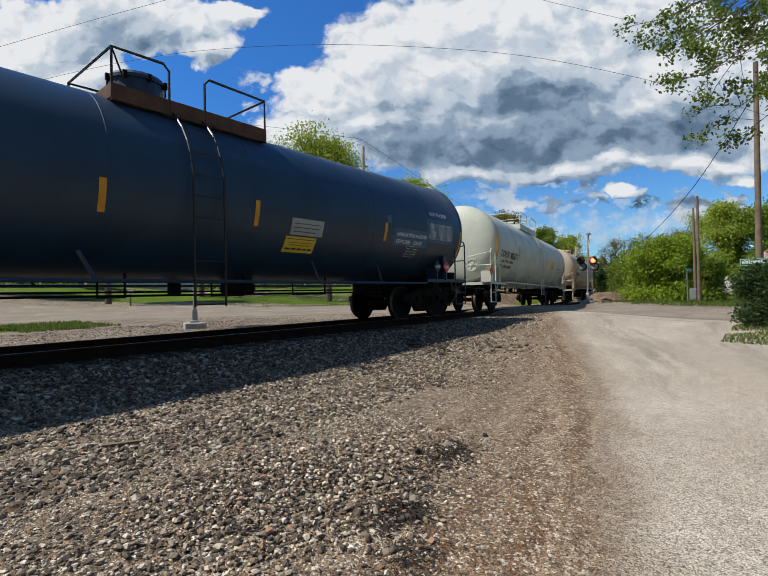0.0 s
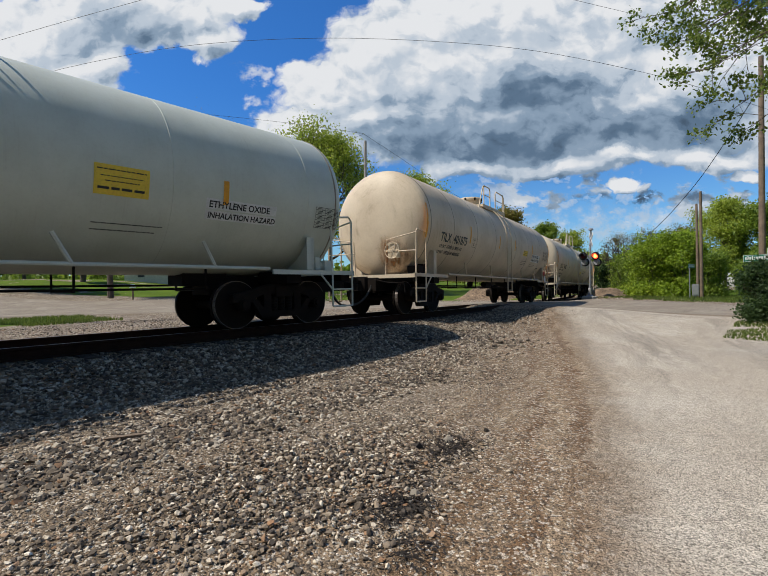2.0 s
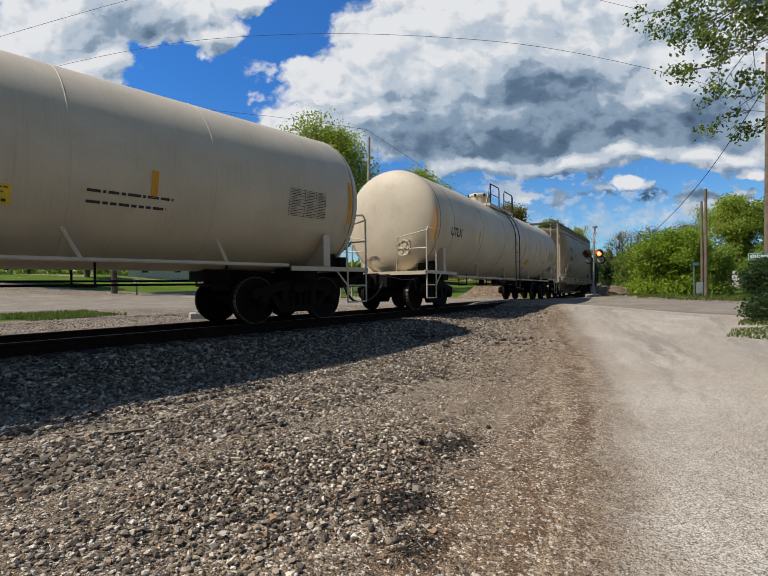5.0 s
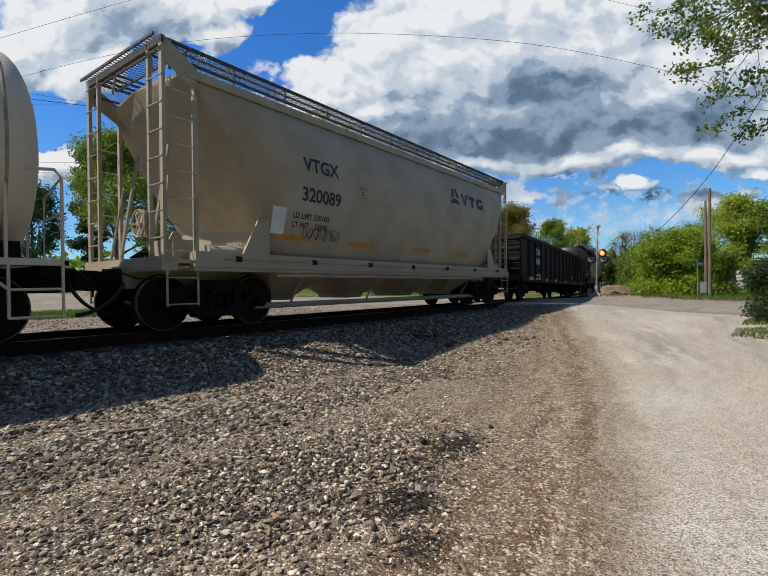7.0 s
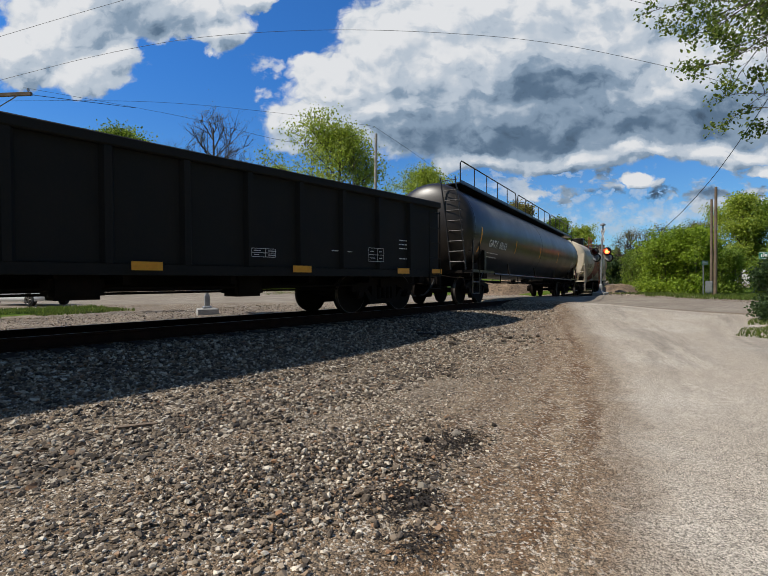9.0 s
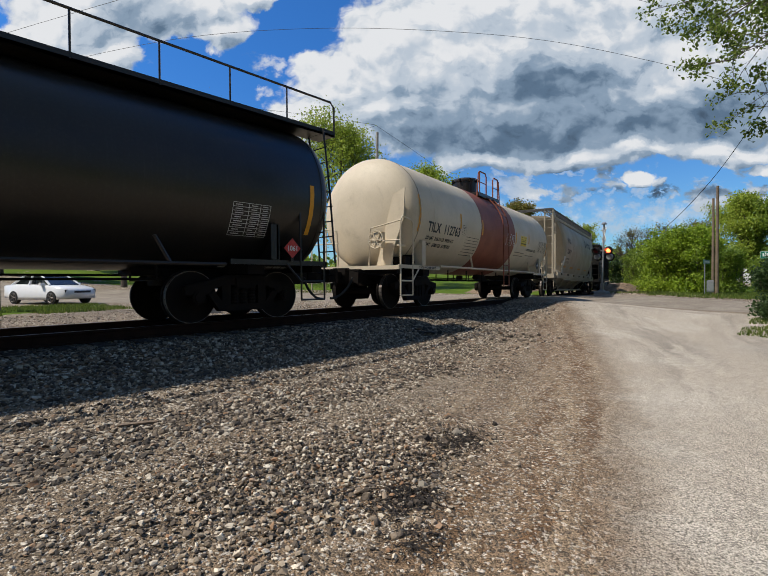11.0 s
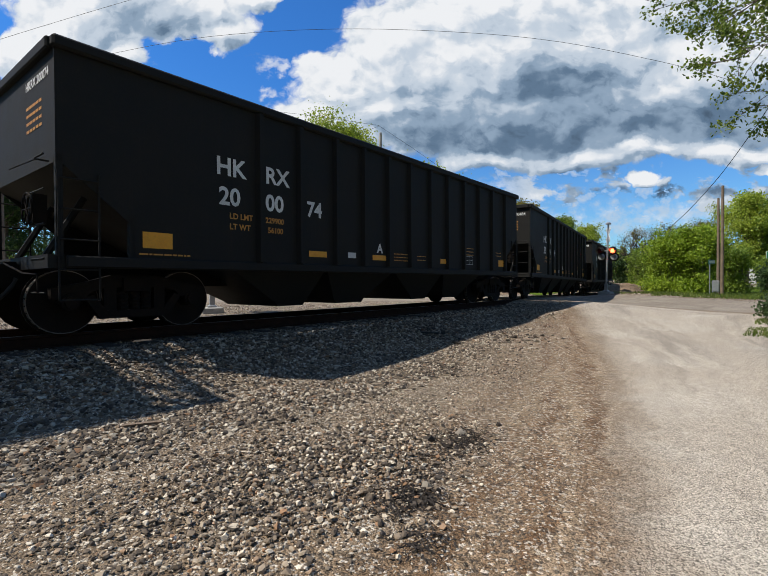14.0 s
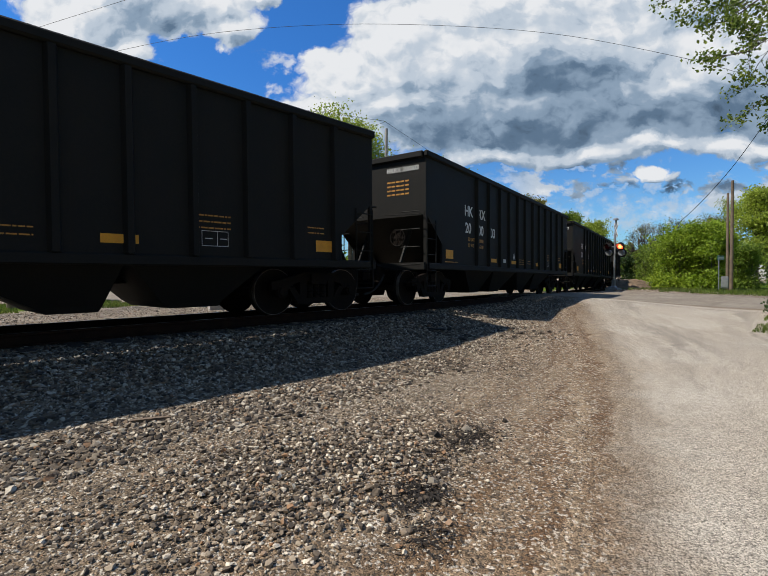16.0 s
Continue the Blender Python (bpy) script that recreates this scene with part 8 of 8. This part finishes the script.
tree(-64.01, 5.42, 11.54, 9.50, 16800, 0.28, LEAF_DARK, 26, "dark shade tree at the end of the lawn")
tree(-85.96, 17.24, 14.28, 10.94, 16800, 0.32, LEAF_DARK, 7, "dark tree far across the lawn", 0.12)
tree(-36.28, 72.35, 14.24, 8.12, 14400, 0.3, LEAF_BROWN, 8, "tall tree with olive spring buds")
tree(-33.95, 83.89, 12.61, 6.64, 9600, 0.3, LEAF_GREEN, 9, "green tree far along the track")
tree(-34.28, 97.07, 12.89, 7.92, 9600, 0.32, LEAF_SPRING, 10, "rounded green tree in the distance")
shrub(-6.66, 36.83, 4.42, 3.45, 34000, 0.15, LEAF_BRIGHT, 11, "large bright green shrub by the crossing", 3.4)
shrub(-8.48, 38.54, 3.87, 2.48, 18000, 0.15, LEAF_BRIGHT, 12, "green thicket beside the track", 3.0)
shrub(-16.43, 66.65, 4.90, 3.75, 12000, 0.2, LEAF_GREEN, 13, "shaded thicket far along the track", 5)
shrub(-23.92, 87.0, 4.93, 5.00, 12000, 0.26, LEAF_DARK, 28, "dark thicket far along the track", 6)
tree(-9.12, 59.8, 7.21, 5.73, 9000, 0.12, LEAF_BROWN, 14, "brownish budding tree behind the shrubs", 0.15)
tree(-18.98, 72.48, 8.37, 6.19, 2600, 0.12, LEAF_BROWN, 15, "bare grey tree behind the thicket", 0.15, 'tree', 3, 0.24)
tree(-15.38, 73.1, 8.97, 6.00, 1800, 0.12, LEAF_BROWN, 27, "bare twiggy tree against the sky", 0.15, 'tree', 3, 0.24)
tree(-5.33, 57.86, 9.91, 6.23, 19000, 0.21, LEAF_SPRING, 16, "tall open tree in spring leaf behind the poles", 0.15)
tree(-2.59, 57.68, 8.35, 6.88, 16000, 0.26, LEAF_GREEN, 17, "leafy tree at the street corner", 0.15)
shrub(-4.73, 43.4, 3.23, 1.53, 12000, 0.15, LEAF_GREEN, 18, "green undergrowth behind the poles", 3)
shrub(-6.1, 43.49, 2.70, 1.88, 9000, 0.15, LEAF_GREEN, 19, "low green shrub at the foot of the poles", 2.4)
shrub(-2.39, 46.94, 3.52, 2.25, 13000, 0.16, LEAF_GREEN, 20, "green shrubs behind the street sign", 3)
shrub(-0.51, 17.55, 1.78, 1.51, 24000, 0.085, LEAF_DARK, 21, "dark dense shrub at the road corner", 1.8)
tree(-52.7, 99.96, 14.31, 13.75, 10800, 0.4, LEAF_GREEN, 22, "far green trees past the bend")
tree(3.76, 82.84, 13.49, 13.75, 19200, 0.3, LEAF_GREEN, 23, "broad tree beside the street")
tree(-63.28, 43.9, 18.92, 10.16, 12000, 0.3, LEAF_SPRING, 24, "pale green tree far behind the lawn")
tree(-81.71, 33.97, 18.15, 10.83, 12000, 0.32, LEAF_GREEN, 25, "green tree far behind the lawn")


def overhang(x, y, z, seed):
    """Maple limbs that hang into the view from a trunk beside the road."""
    rnd = random.Random(seed)
    tr = thing("tree", pose(x, y, ground_z(x, y) - 0.1), "maple with young leaves overhanging the road", "tree")
    bm = bmesh.new()
    ends = []
    trunk = [Vector((0.05 * k, -0.03 * k, 1.1 * k)) for k in range(9)]
    pipe(bm, trunk, 0.26, 12, 0.12)
    return tr, bm, ends, rnd, trunk


def make_overhang():
    tr, bm, ends, rnd, trunk = overhang(3.4, 11.6, 0, 31)
    def limb(z, target, r, droop):
        p = Vector((0.3, -0.2, z))
        q = Vector(target) + Vector((0.45, 0.39, 0.08)) - tr.matrix_basis.translation
        pts = []
        for k in range(9):
            t = k / 8
            w = p.lerp(q, t) + Vector((rnd.uniform(-1, 1), rnd.uniform(-1, 1), 0)) * 0.08 + Vector((0, 0, 0.9 * math.sin(math.pi * t) - droop * t * t))
            pts.append(w)
        pipe(bm, pts, r, 7, r * 0.2)
        for k in range(3, 9):
            for _ in range(3):
                side = Vector((rnd.uniform(-1, 1), rnd.uniform(-1, 1), rnd.uniform(-0.9, 0.5)))
                grow(bm, pts[k], (side + (q - p).normalized() * 0.7).normalized(), rnd.uniform(0.35, 0.75), r * 0.22, 1, rnd, ends, 0.8, 0.25)
    for z, target, r, droop in BOUGHS:
        limb(z, target, r, droop)
    part("trunk", bm, BARK, tr, "grey trunk with thin hanging twigs")
    v, f = leaf_cloud(ends, 19000, 0.075, 0.08, 33)
    ob = new("crown", mesh_from("crown", v, f, LEAF_MAPLE))
    ob.parent = tr



BOUGHS = [(5.9, (-2.28, 10.9, 6.21), 0.04, 0.0),
         (5.6, (-2.0, 10.74, 5.6), 0.04, 0.1),
         (5.2, (-1.67, 10.74, 4.93), 0.035, 0.15),
         (5.4, (-1.25, 11.81, 5.45), 0.04, 0.1),
         (4.9, (-0.77, 11.54, 4.16), 0.035, 0.25),
         (6.2, (-1.63, 12.17, 6.54), 0.045, 0.0),
         (6, (-0.82, 12.22, 5.74), 0.045, 0.1),
         (5.2, (-0.38, 12.73, 4.88), 0.035, 0.2),
         (6.6, (-0.54, 13.85, 6.81), 0.05, 0),
         (6.8, (-1.17, 12.6, 7.05), 0.05, 0),
         (6, (-0.09, 13.56, 5.99), 0.05, 0),
         (5.0, (-1.08, 11.27, 4.4), 0.03, 0.2)]
make_overhang()


# ---- far things and the waiting car ----
def house(x, y, turn, w, d, h, wall, label):
    hs = thing("house", ground_pose(x, y, turn), label, "house")
    bm = bmesh.new()
    box(bm, -w / 2, w / 2, -d / 2, d / 2, -0.2, h)
    part("wall", bm, wall, hs)
    bm = bmesh.new()
    plate(bm, [(-w / 2 - 0.3, h), (w / 2 + 0.3, h), (0, h + w * 0.38)], "y", -d / 2 - 0.3, d / 2 + 0.3)
    part("roof", bm, IRON, hs, "dark pitched roof")
    for k in (-0.25, 0.25):
        bm = bmesh.new()
        box(bm, k * w - 0.45, k * w + 0.45, -d / 2 - 0.04, -d / 2 - 0.004, 0.9, 2.2)
        win = part("window", bm, GLASSDARK, hs)
        bm = bmesh.new()
        for a, b, c, e in ((-0.5, 0.5, 2.2, 2.28), (-0.5, 0.5, 0.82, 0.9), (-0.5, -0.45, 0.9, 2.2), (0.45, 0.5, 0.9, 2.2)):
            box(bm, k * w + a, k * w + b, -d / 2 - 0.06, -d / 2 - 0.004, c, e)
        part("window_frame", bm, CHALK, win)


house(-8.4, 99.0, 10, 7.0, 9.0, 3.2, CHALK, "white clapboard house behind the trees")
house(-78.0, 34.0, 60, 9.0, 12.0, 3.0, CHALK, "pale low house far across the lawn")


def trailer(x, y, turn, label):
    t = thing("trailer", ground_pose(x, y, turn), label, "trailer")
    bm = bmesh.new()
    box(bm, -1.4, 1.4, -1.0, 1.0, 0.6, 2.4)
    bmesh.ops.bevel(bm, geom=bm.edges[:], offset=0.12, segments=2, affect="EDGES")
    part("body", bm, CHALK, t)
    for k in (-0.7, 0.7):
        bm = bmesh.new()
        wheel_shape(bm, 0.0, -0.2, 0.32, 0, 0, 16)
        w = part("wheel", bm, RUBBER, t)
        w.matrix_basis = pose(k, -0.95, 0.32, 0, 0, -90)
    bm = bmesh.new()
    box(bm, -0.9, -0.3, -1.03, -1.005, 1.4, 2.0)
    part("window", bm, GLASSDARK, t)


trailer(-26.2, 97.0, 20, "small white trailer parked far along the track")


def make_sedan():
    c = thing("sedan", pose(0, 0, 0), "white sedan waiting on the street", "car")
    bm = bmesh.new()
    # body stations from tail to nose: y, half width, sill, belt, crown
    prof = [(-2.32, 0.72, 0.42, 0.82, 0.86), (-2.2, 0.84, 0.30, 0.92, 0.97), (-1.5, 0.90, 0.24, 0.93, 1.0), (-0.9, 0.91, 0.22, 0.93, 0.99), (0.2, 0.91, 0.22, 0.92, 0.97), (1.0, 0.91, 0.22, 0.90, 0.95), (1.6, 0.90, 0.24, 0.84, 0.90), (2.15, 0.84, 0.26, 0.72, 0.80), (2.38, 0.66, 0.34, 0.60, 0.66)]
    rings = [[(-w, y, lo), (-w, y, lo + 0.15), (-w * 0.99, y, hi), (-w * 0.8, y, top), (w * 0.8, y, top), (w * 0.99, y, hi), (w, y, lo + 0.15), (w, y, lo)] for y, w, lo, hi, top in prof]
    loft(bm, rings)
    part("body", bm, CARWHITE, c, "rounded white bodywork", smooth=True)
    bm = bmesh.new()
    cab = [(-1.75, 0.72, 0.97), (-0.95, 0.62, 1.40), (-0.2, 0.61, 1.45), (0.35, 0.61, 1.40), (1.15, 0.74, 0.96)]
    loft(bm, [[(-w, y, z), (w, y, z), (w + 0.12 * (1.45 - z), y, 0.93), (-w - 0.12 * (1.45 - z), y, 0.93)] for y, w, z in cab])
    cabin = part("cabin", bm, GLASSDARK, c, "dark side windows and windscreen")
    bm = bmesh.new()
    loft(bm, [[(-w, y, z), (w, y, z), (w, y, z + 0.045), (-w, y, z + 0.045)] for y, w, z in ((-1.12, 0.64, 1.33), (-0.9, 0.66, 1.40), (-0.5, 0.66, 1.44), (-0.2, 0.66, 1.46), (0.40, 0.65, 1.40))])
    for s in (1, -1):
        for p in ([(s * 0.74, -1.75, 0.95), (s * 0.64, -0.95, 1.40)], [(s * 0.78, -0.35, 0.93), (s * 0.63, -0.3, 1.45)], [(s * 0.76, 1.15, 0.94), (s * 0.63, 0.36, 1.41)]):
            pipe(bm, p, 0.055, 6)
    part("roof", bm, CARWHITE, cabin)
    for s in (1, -1):
        for y in (-1.38, 1.42):
            bm = bmesh.new()
            wheel_shape(bm, 0.0, -0.2, 0.325, 0, 0, 22, 0.0)
            w = part("wheel", bm, RUBBER, c)
            w.matrix_basis = pose(s * 0.92, y, 0.325, 0, 0, 0 if s > 0 else 180)
            bm = bmesh.new()
            for k in range(5):
                a = 2 * math.pi * k / 5
                pipe(bm, [(0.012, 0.04 * math.cos(a), 0.04 * math.sin(a)), (0.012, 0.21 * math.cos(a), 0.21 * math.sin(a))], 0.032, 5)
            for k in range(16):
                a, b = 2 * math.pi * k / 16, 2 * math.pi * (k + 1) / 16
                pipe(bm, [(0.01, 0.22 * math.cos(a), 0.22 * math.sin(a)), (0.01, 0.22 * math.cos(b), 0.22 * math.sin(b))], 0.02, 5)
            part("rim", bm, STEEL, w, "five-spoke alloy rim")
    for s in (1, -1):
        bm = bmesh.new()
        box(bm, *sorted((s * 0.45, s * 0.78)), 2.12, 2.26, 0.58, 0.72)
        part("headlight", bm, GLASSDARK, c)
        bm = bmesh.new()
        box(bm, *sorted((s * 0.80, s * 1.02)), 0.72, 0.86, 0.92, 1.06)
        part("door_mirror", bm, CARWHITE, c)
    bm = bmesh.new()
    box(bm, -0.42, 0.42, 2.25, 2.385, 0.56, 0.66)
    part("grille", bm, INK, c)
    bm = bmesh.new()
    box(bm, -0.6, 0.6, 2.25, 2.37, 0.36, 0.44)
    part("bumper_intake", bm, INK, c)
    return c


SEDAN = make_sedan()
LANE = [Vector(p) for p in ((-72.0, -38.5), (-40.0, -4.5), (-33.0, 4.6), (-28.9, 6.2))]


def lane_at(back):
    """A place on the lane, by the way that is left to where the sedan stops."""
    for a, b in zip(LANE[-2::-1], LANE[:0:-1]):
        d = (b - a).length
        if back <= d:
            return b + (a - b) * back / d
        back -= d
    return LANE[0] + (LANE[0] - LANE[1]).normalized() * back


def sedan_pose(back):
    p, d = lane_at(back), lane_at(back - 1.2) - lane_at(back + 1.6)
    return pose(p.x, p.y, ground_z(p.x, p.y) + 0.024, 0, 0, math.degrees(math.atan2(-d.x, d.y)))


# ---- what moves ----
def motions():
    times = [0.5 * k for k in range(33)]
    for c, middle, reach in TRAIN:
        walk(c, [(t, car_pose(middle, reach, t)) for t in times])
    # wheels roll on the rails: a twentieth of a second turns them by less than 90 degrees
    beats = [0.05 * k for k in range(321)]
    turns = [math.degrees(run(t) / 0.457) for t in beats]
    for wheel, x, y, side in WHEELS:
        way = 1 if side == 0 else -1
        walk(wheel, [(t, pose(x, y, 0.457, 0, 0, side) @ pose(0, 0, 0, way * a, 0, 0)) for t, a in zip(beats, turns)])
    walk(SEDAN, [(t, sedan_pose(b)) for t, b in ((0.0, 44.0), (2.0, 34.0), (4.0, 24.0), (6.0, 14.0), (7.0, 9.2), (8.0, 4.6), (8.5, 2.9), (9.0, 1.5), (9.5, 0.6), (10.0, 0.15), (10.5, 0.0), (12.0, 0.0), (14.0, 0.0), (16.0, 0.0))])


motions()
